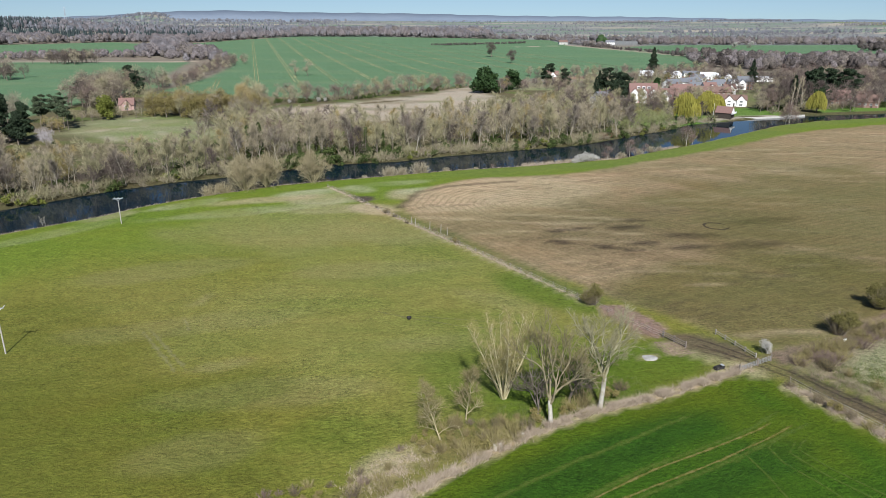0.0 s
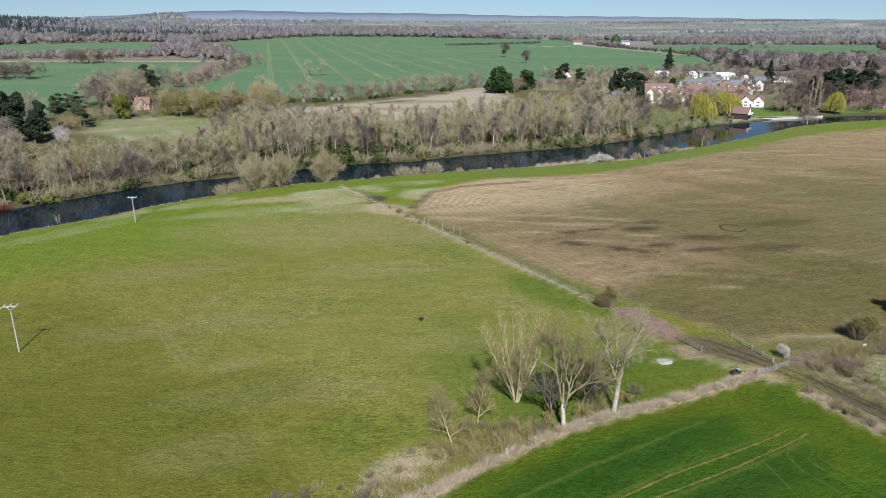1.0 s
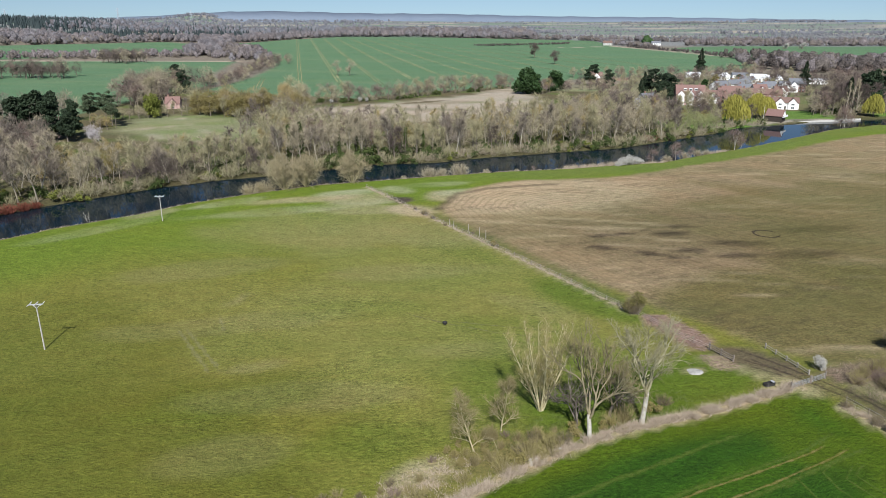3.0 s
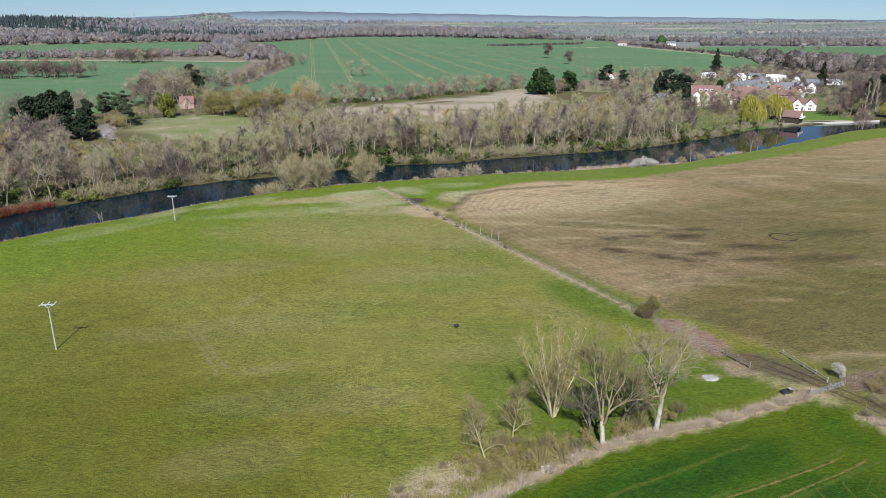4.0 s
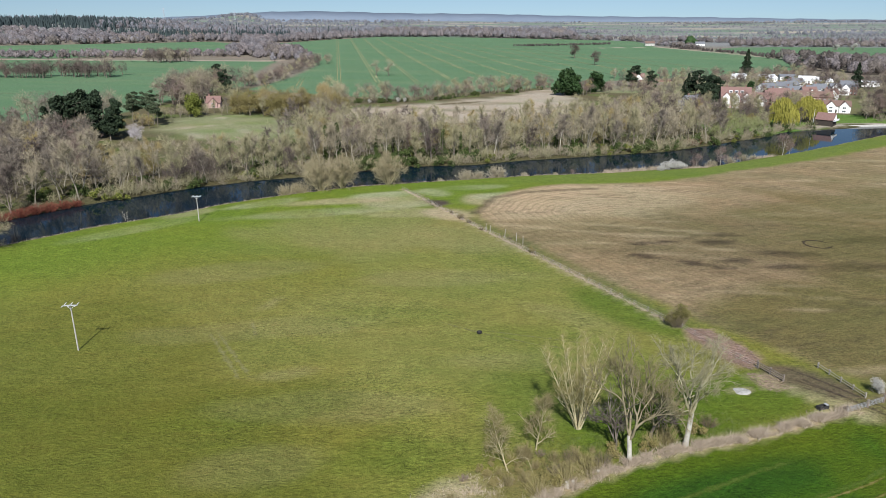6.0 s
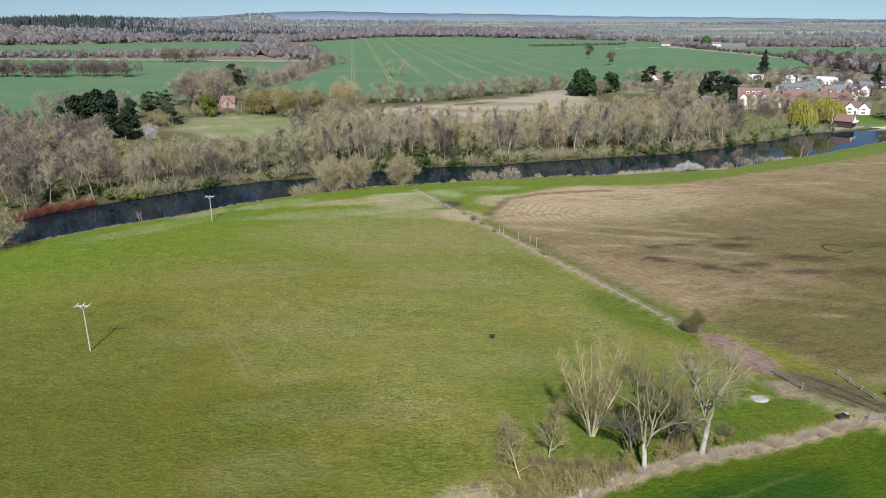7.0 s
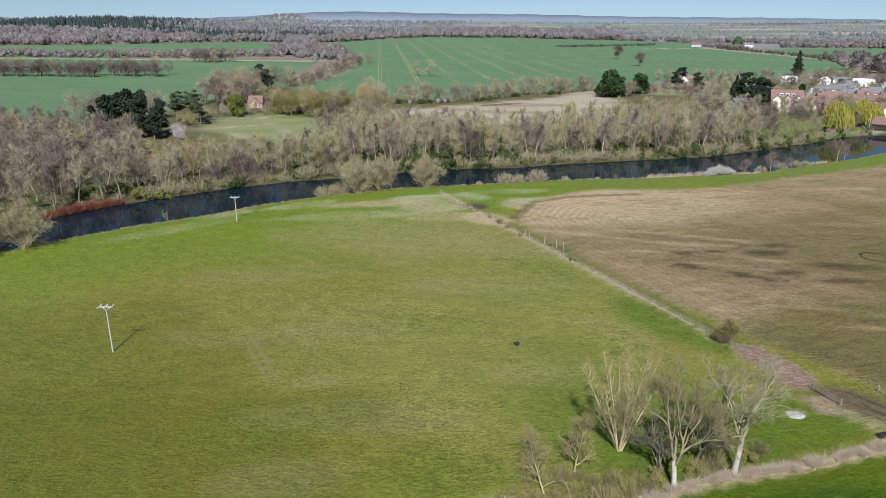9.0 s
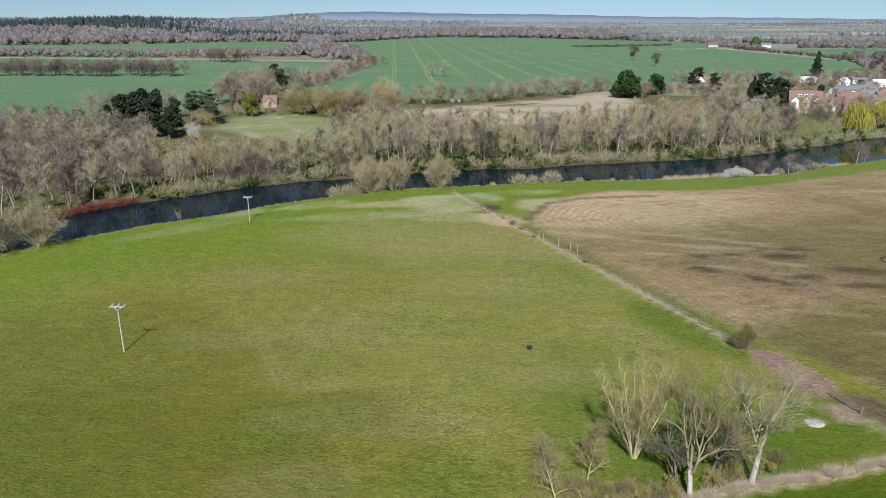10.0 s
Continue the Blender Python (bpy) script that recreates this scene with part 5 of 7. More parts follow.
for x, y, s in ((-44, 277, 1.7), (-40, 280, 2.1), (-35, 281, 1.9), (-30, 284, 2.2), (-24, 285, 1.8), (-55, 270, 1.6), (-47, 273, 1.5), (-18, 287, 1.6), (-62, 264, 1.5), (-122, 226, 1.5), (-137, 212, 1.5), (-146, 204, 1.4), (6, 297, 1.4), (30, 309, 1.4)):
    UNDER_KINDS[2].set(x, y, s)
dark_bush = dome_kind("bare_tree", "low spreading tree with dark purple-brown twigs", BARK, TWIG_DARK, 125, height=10, reach=5.6, girth=0.2, count=1700, twig=1.6, fine=0.075, low=0.2, rise=0.3)
for x, y, s in ((-113, 230, 0.95), (-108, 233.5, 1.15), (-103, 239, 1.0), (-109, 240, 1.05)):
    dark_bush.set(x, y, s)
for x, y, s in ((-28, 300, 1.25), (-40, 296, 0.9), (-128, 240, 0.9), (40, 330, 0.7)):
    OLIVE.set(x, y, s)
red_bush = shrub_kind("dogwood_bush", "low thicket of dark red dogwood stems", TWIG_RED, TWIG_RED, 68, height=2.6, reach=2.4, stems=110, twigs=10, twig=0.8, fine=0.06)
for x, y, s in ((-143.5, 186, 0.9), (-141.5, 189.5, 1.0), (-139.5, 193, 1.05), (-137, 196.5, 1.05), (-134.5, 200, 0.95), (-132.5, 203, 0.75), (82, 332, 1.0), (86, 335, 0.9)):
    red_bush.set(x, y, s * 1.15)


# ---- between the river and the far fields ----
for x, y, s in ((-211, 318, 1.15), (-200, 321, 1.3), (-217, 325, 1.0), (-194, 316, 1.2), (-206, 320, 1.2), (-185, 313, 0.85), (-229, 333, 0.75), (-204, 332, 1.2), (-190, 327, 1.0)):
    PINE.set(x, y, s)
for x, y, s in ((-203, 366, 1.0), (-196, 370, 1.05), (-190, 364, 0.95), (-206, 374, 0.95), (-185, 358, 0.8)):
    SCOTS.set(x, y, s)
SPRING.set(-182, 397, 1.2)
for x, y, k, s in ((-160, 408, 0, 1.35), (-152, 404, 0, 1.45), (-143, 402, 2, 0.85), (-136, 404, 0, 1.3), (-128, 408, 3, 0.75), (-170, 414, 3, 0.7), (-177, 412, 2, 0.6), (-198, 404, 5, 0.6), (-192, 398, 2, 0.5), (-120, 424, 0, 0.8), (-112, 436, 2, 0.8), (-128, 430, 3, 0.8), (-104, 442, 0, 0.7), (-138, 418, 2, 0.7), (-150, 420, 0, 0.8)):
    (OLIVE if k == 0 else WOOD_KINDS[k]).set(x, y, s * (0.85 if k else 1.0))
hedge_rng = random.Random(70)


far_items, thin_items = [], []


def hedge_of(line, gap, low, high, kinds, spread=3.0):
    for (ax, ay), (bx, by) in zip(line, line[1:]):
        n = max(1, round(math.hypot(bx - ax, by - ay) / gap))
        for k in range(n):
            f = (k + hedge_rng.random()) / n
            kind = hedge_rng.choice(kinds)
            x, y = ax + (bx - ax) * f + hedge_rng.gauss(0, spread), ay + (by - ay) * f + hedge_rng.gauss(0, spread)
            size, turn = hedge_rng.uniform(low, high), hedge_rng.uniform(0, 360)
            if y > 425 and kind in MID_KINDS:
                (far_items if y < 900 else thin_items).append((MID_KINDS.index(kind), x, y, size, radians(turn)))
            else:
                kind.set(x, y, size, turn)


dark_mix = [MID_KINDS[k] for k in (3, 3, 5, 3, 0)]
tree_mix = [MID_KINDS[k] for k in (0, 0, 1, 3, 3, 5)]
hedge_of([(-120, 470), (-84, 482), (-48, 502), (-26, 545), (0, 556), (32, 592)], 3.0, 0.55, 1.05, [MID_KINDS[0], MID_KINDS[1], MID_KINDS[2], MID_KINDS[5], MID_KINDS[0]], 3)
hedge_of([(-120, 466), (-84, 478), (-48, 498), (-26, 541), (0, 552), (32, 588)], 5, 0.9, 1.4, UNDER_KINDS[:3], 2.0)
hedge_of([(-165, 416), (-145, 408), (-128, 412), (-112, 432), (-118, 462)], 3.2, 1.1, 1.45, [MID_KINDS[1], MID_KINDS[4], OLIVE, OLIVE, MID_KINDS[0]], 5)
hedge_of([(-112, 410), (-98, 395), (-90, 380)], 3.5, 0.6, 0.95, [MID_KINDS[0], MID_KINDS[2], MID_KINDS[1]], 6.0)
hedge_of([(-212, 352), (-196, 358), (-182, 352)], 3.0, 0.4, 0.6, [MID_KINDS[0], MID_KINDS[4], OLIVE], 4.0)
hedge_of([(-200, 385), (-186, 400), (-172, 408)], 3.0, 0.4, 0.6, [MID_KINDS[0], MID_KINDS[1]], 4.0)
hedge_of([(-260, 365), (-238, 372), (-215, 380)], 4.0, 1.1, 1.4, [MID_KINDS[2], MID_KINDS[2], MID_KINDS[0]], 5.0)
BLOSSOM_BUSH.set(-76, 478, 1.3)
BLOSSOM_BUSH.set(-72, 480, 1.1)
BLOSSOM_BUSH.set(-94, 470, 1.0)
pale_tree = dome_kind("blossom_tree", "small tree hazy with pale lilac-white blossom", BARK, plant_paint("lilac_blossom", (0.50, 0.46, 0.45), (0.36, 0.33, 0.32), (0.44, 0.40, 0.39)), 126, height=8, reach=4.0, girth=0.15, count=1300, twig=1.0, fine=0.09, low=0.25)
pale_tree.set(-172, 312, 1.1)
pale_tree.set(-168, 305, 0.9)
hedge_of([(-205, 440), (-228, 490), (-236, 505), (-228, 530), (-222, 560)], 2.6, 1.15, 1.55, tree_mix, 9)
hedge_of([(-215, 560), (-212, 610), (-228, 700), (-238, 838)], 4, 0.55, 0.85, tree_mix, 5)
CEDAR.set(-226, 540, 1.25)
CEDAR.set(-214, 520, 1.0)
CEDAR.set(-246, 500, 0.9)
CEDAR.set(-224, 600, 0.6)
WOOD_KINDS[5].set(-234, 846, 0.8)
hedge_of([(-240, 846), (-262, 905), (-300, 930)], 4, 0.7, 1.0, [MID_KINDS[2], MID_KINDS[0], MID_KINDS[5]], 12)
hedge_of([(-680, 600), (-549, 625), (-470, 640), (-385, 657)], 1.9, 0.95, 1.35, [MID_KINDS[k] for k in (3, 3, 3, 5)], 9)
hedge_of([(-462, 884), (-440, 882), (-416, 884)], 1.5, 1.1, 1.4, [MID_KINDS[k] for k in (0, 3, 3)], 10)
for x, y, s in ((-134, 698, 0.9), (-122, 699, 0.95),  (-384, 655, 1.1), (-560, 960, 0.6), (-630, 1010, 0.5)):
    FAR_KINDS[0].set(x, y, s * 1.3, label="bare rounded tree standing in a green field")
lone_tree = dome_kind("bare_tree", "round lone bare tree in a green field", BARK, MID_PAINT[3], 127, height=15, reach=6.0, girth=0.3, count=1900, twig=1.7, fine=0.16, low=0.3, rise=0.4)
lone_tree.set(83, 1030, 1.45, label="big round lone tree in a green field")
lone_tree.set(97, 892, 1.2, label="round lone tree in a green field")
HOLLY.set(38, 538, 1.18)
HOLLY.set(44, 541, 1.05)
HOLLY.set(64, 565, 0.95)
MID_KINDS[4].set(55, 545, 0.85)
MID_KINDS[5].set(58, 550, 0.9)
pink_tree.set(52, 540, 1.4)
hedge_of([(70, 560), (95, 575), (112, 600)], 4, 0.5, 0.7, tree_mix, 4)


# ---- the village ----
def house(x, y, turn, w, d, eaves, rise, wall, roof, label, gables=0, chimneys=1, rows=2, glazed=True, gable_wall=None):
    """A house with a ridge along its width, front gables, windows and chimneys. Its front looks along -y before the turn."""
    ob = thing("house", x, y, height_at(x, y), turn, 1.0, label, "house", "houses of the village")
    body = Shape()
    for x_end in (-w / 2, w / 2):
        body.v += [(x_end, -d / 2, -0.4), (x_end, d / 2, -0.4), (x_end, d / 2, eaves), (x_end, 0, eaves + rise), (x_end, -d / 2, eaves)]
    body.f = [(0, 4, 3, 2, 1), (5, 6, 7, 8, 9)] + [(k, (k + 1) % 5, 5 + (k + 1) % 5, 5 + k) for k in range(5)]
    part("wall", body.mesh("wall", wall), ob)
    o, t = 0.4, 0.22
    drop = rise * o / (d / 2)
    for side in (-1, 1):
        s = Shape()
        x0, x1, y0 = -w / 2 - o, w / 2 + o, side * (d / 2 + o)
        s.v = [(x0, y0, eaves - drop), (x1, y0, eaves - drop), (x1, 0, eaves + rise), (x0, 0, eaves + rise)]
        s.v += [(a, b, c + t) for a, b, c in s.v]
        s.f = [(0, 1, 2, 3), (7, 6, 5, 4), (0, 4, 5, 1), (1, 5, 6, 2), (2, 6, 7, 3), (3, 7, 4, 0)]
        part("roof", s.mesh("roof", roof), ob)
    for k in range(chimneys):
        cx = -w * 0.32 + k * w * 0.64
        pot = Shape().box(cx - 0.5, -0.35, eaves + rise * 0.5, cx + 0.5, 0.35, eaves + rise + 1.3).box(cx - 0.6, -0.45, eaves + rise + 1.2, cx + 0.6, 0.45, eaves + rise + 1.35)
        part("chimney", pot.mesh("chimney", BRICK), ob)
    for k in range(gables):
        gx = -w / 2 + w * (k + 0.5) / gables
        g = min(w / gables * 0.36, 2.6)
        face = -d / 2 - 0.9
        s = Shape()
        for y_end in (face, -d / 2 + 0.5):
            s.v += [(gx - g, y_end, -0.3), (gx + g, y_end, -0.3), (gx + g, y_end, eaves), (gx, y_end, eaves + g * 1.05), (gx - g, y_end, eaves)]
        s.f = [(0, 1, 2, 3, 4), (9, 8, 7, 6, 5)] + [(5 + k, 5 + (k + 1) % 5, (k + 1) % 5, k) for k in range(5)]
        part("gable", s.mesh("gable", gable_wall or RENDER_WHITE), ob)
        for side in (-1, 1):
            s = Shape()
            e = g + 0.35
            zz = eaves - 0.35
            s.v = [(gx + side * e, face - 0.3, zz), (gx, face - 0.3, eaves + g * 1.05 + 0.02), (gx, 0, eaves + g * 1.05 + 0.02), (gx + side * e, 0, zz)]
            s.v += [(a, b, c + 0.2) for a, b, c in s.v]
            s.f = [(0, 1, 2, 3), (7, 6, 5, 4), (0, 4, 5, 1), (1, 5, 6, 2), (2, 6, 7, 3), (3, 7, 4, 0)]
            part("gable_roof", s.mesh("gable_roof", roof), ob)
        window(ob, gx, face, eaves * 0.76, g * 0.75, 1.15)
        window(ob, gx, face, eaves * 0.28, g * 0.8, 1.2)
    if glazed:
        n = max(2, int(w / 3.2))
        for row in range(rows):
            z = eaves / rows * (row + 0.55)
            for k in range(n):
                wx = -w / 2 + w * (k + 0.5) / n
                if gables and any(abs(wx - (-w / 2 + w * (g + 0.5) / gables)) < 2.4 for g in range(gables)):
                    continue
                window(ob, wx, -d / 2, z, 1.4, min(1.25, eaves / rows * 0.55))
        part("door", Shape().box(w * 0.12, -d / 2 - 0.06, 0, w * 0.12 + 1.0, -d / 2 + 0.02, 2.05).mesh("door", DARK_WOOD), ob)
    return ob


def window(ob, x, y, z, w, h):
    f = Shape()
    for a, b, c, e in ((-w / 2, -h / 2, w / 2, -h / 2 + 0.1), (-w / 2, h / 2 - 0.1, w / 2, h / 2), (-w / 2, -h / 2 + 0.1, -w / 2 + 0.1, h / 2 - 0.1), (w / 2 - 0.1, -h / 2 + 0.1, w / 2, h / 2 - 0.1), (-0.05, -h / 2 + 0.1, 0.05, h / 2 - 0.1)):
        f.box(x + a, y - 0.07, z + b, x + c, y + 0.02, z + e)
    frame_part = part("window", f.mesh("window", PAINT_WHITE), ob)
    part("pane", Shape().box(x - w / 2 + 0.1, y - 0.035, z - h / 2 + 0.1, x + w / 2 - 0.1, y + 0.02, z + h / 2 - 0.1).mesh("pane", GLASS), frame_part)


big = house(143, 480, -8, 18, 11, 7.2, 5.4, BRICK_PINK, TILE_RED, "large red-roofed brick house with white gables", gables=3, chimneys=2)
for k in (-1, 0, 1):
    s = Shape().box(k * 3.4 - 1.0, -3.6, 9.2, k * 3.4 + 1.0, -1.2, 10.7)
    dormer = part("dormer", s.mesh("dormer", PAINT_WHITE), big, "white roof dormer")
    part("pane", Shape().box(k * 3.4 - 0.75, -3.66, 9.5, k * 3.4 + 0.75, -3.6, 10.4).mesh("pane", GLASS), dormer)
house(160, 487, -5, 11, 8, 5.0, 3.4, BRICK, TILE_RED, "red-brick house with a steep tiled roof", gables=1)
house(172, 489, 10, 10, 7, 3.6, 3.0, BRICK, TILE_BROWN, "low brick house with a brown tiled roof", rows=1)
house(194, 461, -14, 22, 8.5, 4.2, 2.8, RENDER_WHITE, TILE_BROWN, "long white house with three gables above the lawn", gables=3, chimneys=1)
house(217, 548, -6, 9, 8, 5.6, 2.6, RENDER_WHITE, SLATE, "white house with a grey roof")
house(243, 566, -12, 13, 9, 5.6, 2.4, RENDER_WHITE, SLATE, "white modern house with a slate roof", gables=2, chimneys=0)
house(208, 532, 6, 10, 8, 4.6, 3.8, RENDER_WHITE, TILE_RED, "white gabled house with a red roof", gables=1)
house(196, 516, -10, 14, 8, 4.2, 3.0, BRICK, TILE_BROWN, "brick house with a long brown roof", rows=1)
house(194, 575, 30, 13, 9, 4.0, 3.2, RENDER_WHITE, SLATE, "grey-roofed house with white walls", rows=1)
house(212, 590, -28, 12, 8, 3.8, 3.0, RENDER_WHITE, SLATE, "white bungalow with a slate roof", rows=1)
house(235, 632, 15, 13, 8, 3.6, 2.6, RENDER_WHITE, SLATE, "pale bungalow with a dark roof", rows=1)
house(256, 662, -20, 13, 8, 3.6, 2.6, RENDER_WHITE, SHEET_PALE, "white bungalow with a pale roof", rows=1, chimneys=0)
house(231, 690, 5, 14, 7, 3.4, 1.6, RENDER_WHITE, SHEET_PALE, "long cabin with a pale roof", rows=1, chimneys=0)
house(251, 694, -5, 14, 7, 3.4, 1.6, RENDER_WHITE, SLATE, "long cabin with a grey roof", rows=1, chimneys=0)
house(272, 670, 12, 13, 7, 3.4, 1.6, RENDER_WHITE, SHEET_PALE, "white cabin among trees", rows=1, chimneys=0)
house(264, 600, -18, 12, 8, 5.0, 2.6, BRICK, SLATE, "brick house with a slate roof")
house(253, 566, -15, 5, 8, 6.2, 1.2, BRICK, SLATE, "tall narrow brick house", chimneys=0)
house(296, 638, -15, 20, 8, 3.8, 0.8, RENDER_WHITE, SHEET_PALE, "long low white building among trees", rows=1, chimneys=0)
house(112, 672, 4, 12, 8, 3.4, 3.4, RENDER_WHITE, TILE_RED, "cottage with a red roof and white gable", gables=1)
house(118, 482, 20, 14, 9, 4.2, 2.6, RENDER_WHITE, SLATE, "white house with a dark roof behind bare trees", rows=1)
house(108, 452, -25, 12, 8, 3.6, 2.4, RENDER_WHITE, SLATE, "pale building screened by bare trees", rows=1, chimneys=0)
house(270, 470, -12, 16, 9, 4.6, 4.4, BRICK, TILE_RED, "brick house with a steep reddish roof behind trees", chimneys=2)
house(292, 474, -12, 12, 8, 4.0, 4.0, RENDER_WHITE, TILE_RED, "white-fronted house with a red-brown roof", gables=1)
house(255, 462, -12, 12, 8, 3.6, 3.6, BRICK, TILE_BROWN, "brick cottage behind garden trees", rows=1)
house(-188, 438, 12, 8.5, 7, 3.4, 3.6, BRICK_PINK, TILE_RED, "pink-red brick cottage with steep gables", gables=1, gable_wall=BRICK_PINK)
house(367, 1505, 0, 18, 9, 4.6, 3.6, RENDER_WHITE, SLATE, "white farmhouse beside a dark tree")
house(268, 1500, 0, 18, 10, 5.0, 3.6, STONE, TILE_BROWN, "stone farmhouse at the field's far edge")
house(-440, 1985, 0, 10, 7, 3.6, 2.0, RENDER_WHITE, SHEET_PALE, "white building at the edge of a wood", chimneys=0)

for x, y, turn, w, d, eaves, rise, wall, roof, label, rows in (
        (229, 676, 10, 12, 7, 3.2, 1.6, RENDER_WHITE, SHEET_PALE, "white cabin with a pale low roof", 1),
        (240, 655, -12, 11, 7, 3.2, 2.2, RENDER_WHITE, SLATE, "pale bungalow with a grey slate roof", 1),
        (222, 606, 18, 12, 8, 3.4, 2.8, RENDER_WHITE, SLATE, "white bungalow with a dark slate roof", 1),
        (205, 552, -24, 11, 8, 4.2, 3.0, RENDER_WHITE, SLATE, "white house with a steep grey roof", 1),
        (232, 575, 8, 10, 7, 4.0, 3.0, RENDER_WHITE, SLATE, "white-walled house with a slate roof", 1),
        (186, 526, -6, 13, 8, 4.4, 3.4, BRICK, TILE_RED, "brick house with a red tiled roof", 1),
        (176, 508, 8, 12, 8, 4.6, 3.6, BRICK_PINK, TILE_RED, "pink brick house with a red roof", 2),
        (209, 512, -12, 13, 8, 4.0, 3.2, BRICK, TILE_BROWN, "brick house with a brown tiled roof", 1),
        (222, 530, 4, 9, 7, 4.2, 3.2, RENDER_WHITE, TILE_BROWN, "white cottage with a brown roof", 1),
        (209, 700, -8, 13, 7, 3.2, 1.6, RENDER_WHITE, SHEET_PALE, "long pale cabin beside the field", 1),
        (262, 640, 6, 12, 7, 3.4, 2.0, RENDER_WHITE, SHEET_PALE, "pale-roofed bungalow among garden trees", 1),
        (280, 452, -14, 13, 8, 3.8, 4.0, BRICK, TILE_BROWN, "brick house with a deep brown roof near the river", 1),
        (300, 456, -14, 9, 8, 4.0, 3.8, RENDER_WHITE, TILE_BROWN, "white gabled house with a brown roof near the river", 1),
        (128, 498, 14, 10, 7, 3.6, 2.6, RENDER_WHITE, SLATE, "white house half hidden by cedars", 1)):
    house(x, y, turn, w, d, eaves, rise, wall, roof, label, gables=1 if w < 10 else 0, rows=rows)

# garden wall by the cottage
part("brick_course", Shape().box(-14, -0.2, 0, 14, 0.2, 2.0).box(-14, -0.28, 2.0, 14, 0.28, 2.12).mesh("brick_course", BRICK), thing("garden_wall", 126, 660, height_at(126, 660) - 0.1, 3, label="long red-brick garden wall behind a lawn", category="wall"))

boat = house(168.5, 402, -38, 8.5, 7, 3.4, 3.0, DARK_WOOD, TILE_RED, "boathouse with a red roof and white gable over the water", gables=0, chimneys=0, glazed=False)
front = Shape()
front.v = [(4.3, -3.5, 3.2), (4.3, 3.5, 3.2), (4.3, 0, 6.35), (4.5, -3.5, 3.2), (4.5, 3.5, 3.2), (4.5, 0, 6.35)]
front.f = [(0, 2, 1), (3, 4, 5), (0, 3, 5, 2), (2, 5, 4, 1), (1, 4, 3, 0)]
part("gable_front", front.mesh("gable_front", RENDER_WHITE), boat, "white-boarded gable")
part("balcony", Shape().box(4.3, -3.5, 2.7, 5.5, 3.5, 2.85).box(5.4, -3.5, 2.85, 5.5, 3.5, 3.7).mesh("balcony", PAINT_WHITE), boat, "white balcony rail")
part("boat_door", Shape().box(4.26, -2.4, -0.3, 4.32, 2.4, 2.5).mesh("boat_door", DARK_WOOD), boat, "dark boat opening")
quay = Shape()
for (ax, ay), (bx, by) in zip([(172, 404.3), (178, 406.0), (189, 408.0), (206, 412.5), (214, 416.5)], [(178, 406.0), (189, 408.0), (206, 412.5), (214, 416.5), (222, 418.5)]):
    quay.beam((ax, ay - 3.2, -0.6), (bx, by - 3.2, -0.6), 0.5, 1.2)
tagged(new("quay", quay.mesh("quay", STONE)), "low pale stone quay along the lawn", "quay", kind="structure")
flag = thing("flagpole", 160, 397, height_at(160, 397), label="slim white flagpole on the bank", category="pole")
part("pole", Shape().tube([(0, 0, -0.3), (0, 0, 4), (0, 0, 9)], [0.09, 0.08, 0.05], 6).mesh("pole", PAINT_WHITE), flag)
part("base", Shape().box(-0.3, -0.3, -0.2, 0.3, 0.3, 0.25).mesh("base", STONE), flag)

for kind, spots in ((WEEPER, ((142, 392, 1.15), (162, 413, 1.05), (168, 415, 0.9), (234, 425, 0.95), (147, 397, 0.9))),
                    (WOOD_KINDS[5], ((214, 432, 1.25), (221, 438, 1.35), (228, 446, 1.4), (212, 444, 1.2), (236, 448, 1.3), (206, 436, 1.0), (154, 398, 0.75), (150, 412, 0.8), (134, 392, 0.8), (138, 402, 0.8), (246, 460, 1.2), (258, 466, 1.2))),
                    (WOOD_KINDS[2], ((120, 420, 0.8), (128, 428, 0.8), (146, 446, 0.75), (156, 440, 0.7), (116, 440, 0.85), (140, 424, 0.7), (166, 446, 0.65), (132, 446, 0.8), (178, 456, 0.6), (150, 430, 0.6))),
                    (dark_bush, ((126, 408, 0.8), (134, 416, 0.8), (142, 410, 0.8), (122, 396, 0.7), (148, 422, 0.8), (158, 428, 0.7), (138, 436, 0.8), (112, 428, 0.8))),
                    (pink_tree, ((200, 388.5, 1.6), (199, 391, 1.3), (276, 446, 1.3), (284, 446, 1.2))),
                    (CEDAR, ((98, 606, 1.1), (110, 590, 0.9), (137, 505, 1.15), (130, 530, 1.2), (140, 545, 0.9), (129, 486, 1.15), (122, 466, 0.95), (126, 474, 0.9), (240, 462, 0.9), (252, 452, 0.8), (150, 560, 0.8), (284, 508, 1.3), (297, 515, 1.25), (310, 520, 1.2))),
                    (PINE, ((260, 486, 1.25), (264, 489, 1.3), (268, 486, 1.1))),
                    (FIR, ((233, 757, 1.5), (270, 600, 1.3), (133, 566, 0.9), (228, 444, 1.25), (120, 520, 0.8))),
                    (HOLLY, ((232, 640, 0.45), (112, 600, 0.5), (190, 600, 0.4), (246, 448, 0.7), (262, 600, 0.4), (208, 446, 0.25))),
                    (POPLAR, ((222, 434, 1.0), (227, 437, 1.05), (232, 440, 1.0))),
                    (OLIVE, ((205, 620, 0.9), (118, 402, 0.6), (124, 396, 0.55), (112, 392, 0.6), (211, 440, 0.9), (150, 500, 0.7), (182, 520, 0.6), (106, 385, 0.5), (129, 400, 0.6), (176, 500, 0.5), (220, 520, 0.6), (200, 476, 0.5)))):
    for x, y, s in spots:
        kind.set(x, y, s)
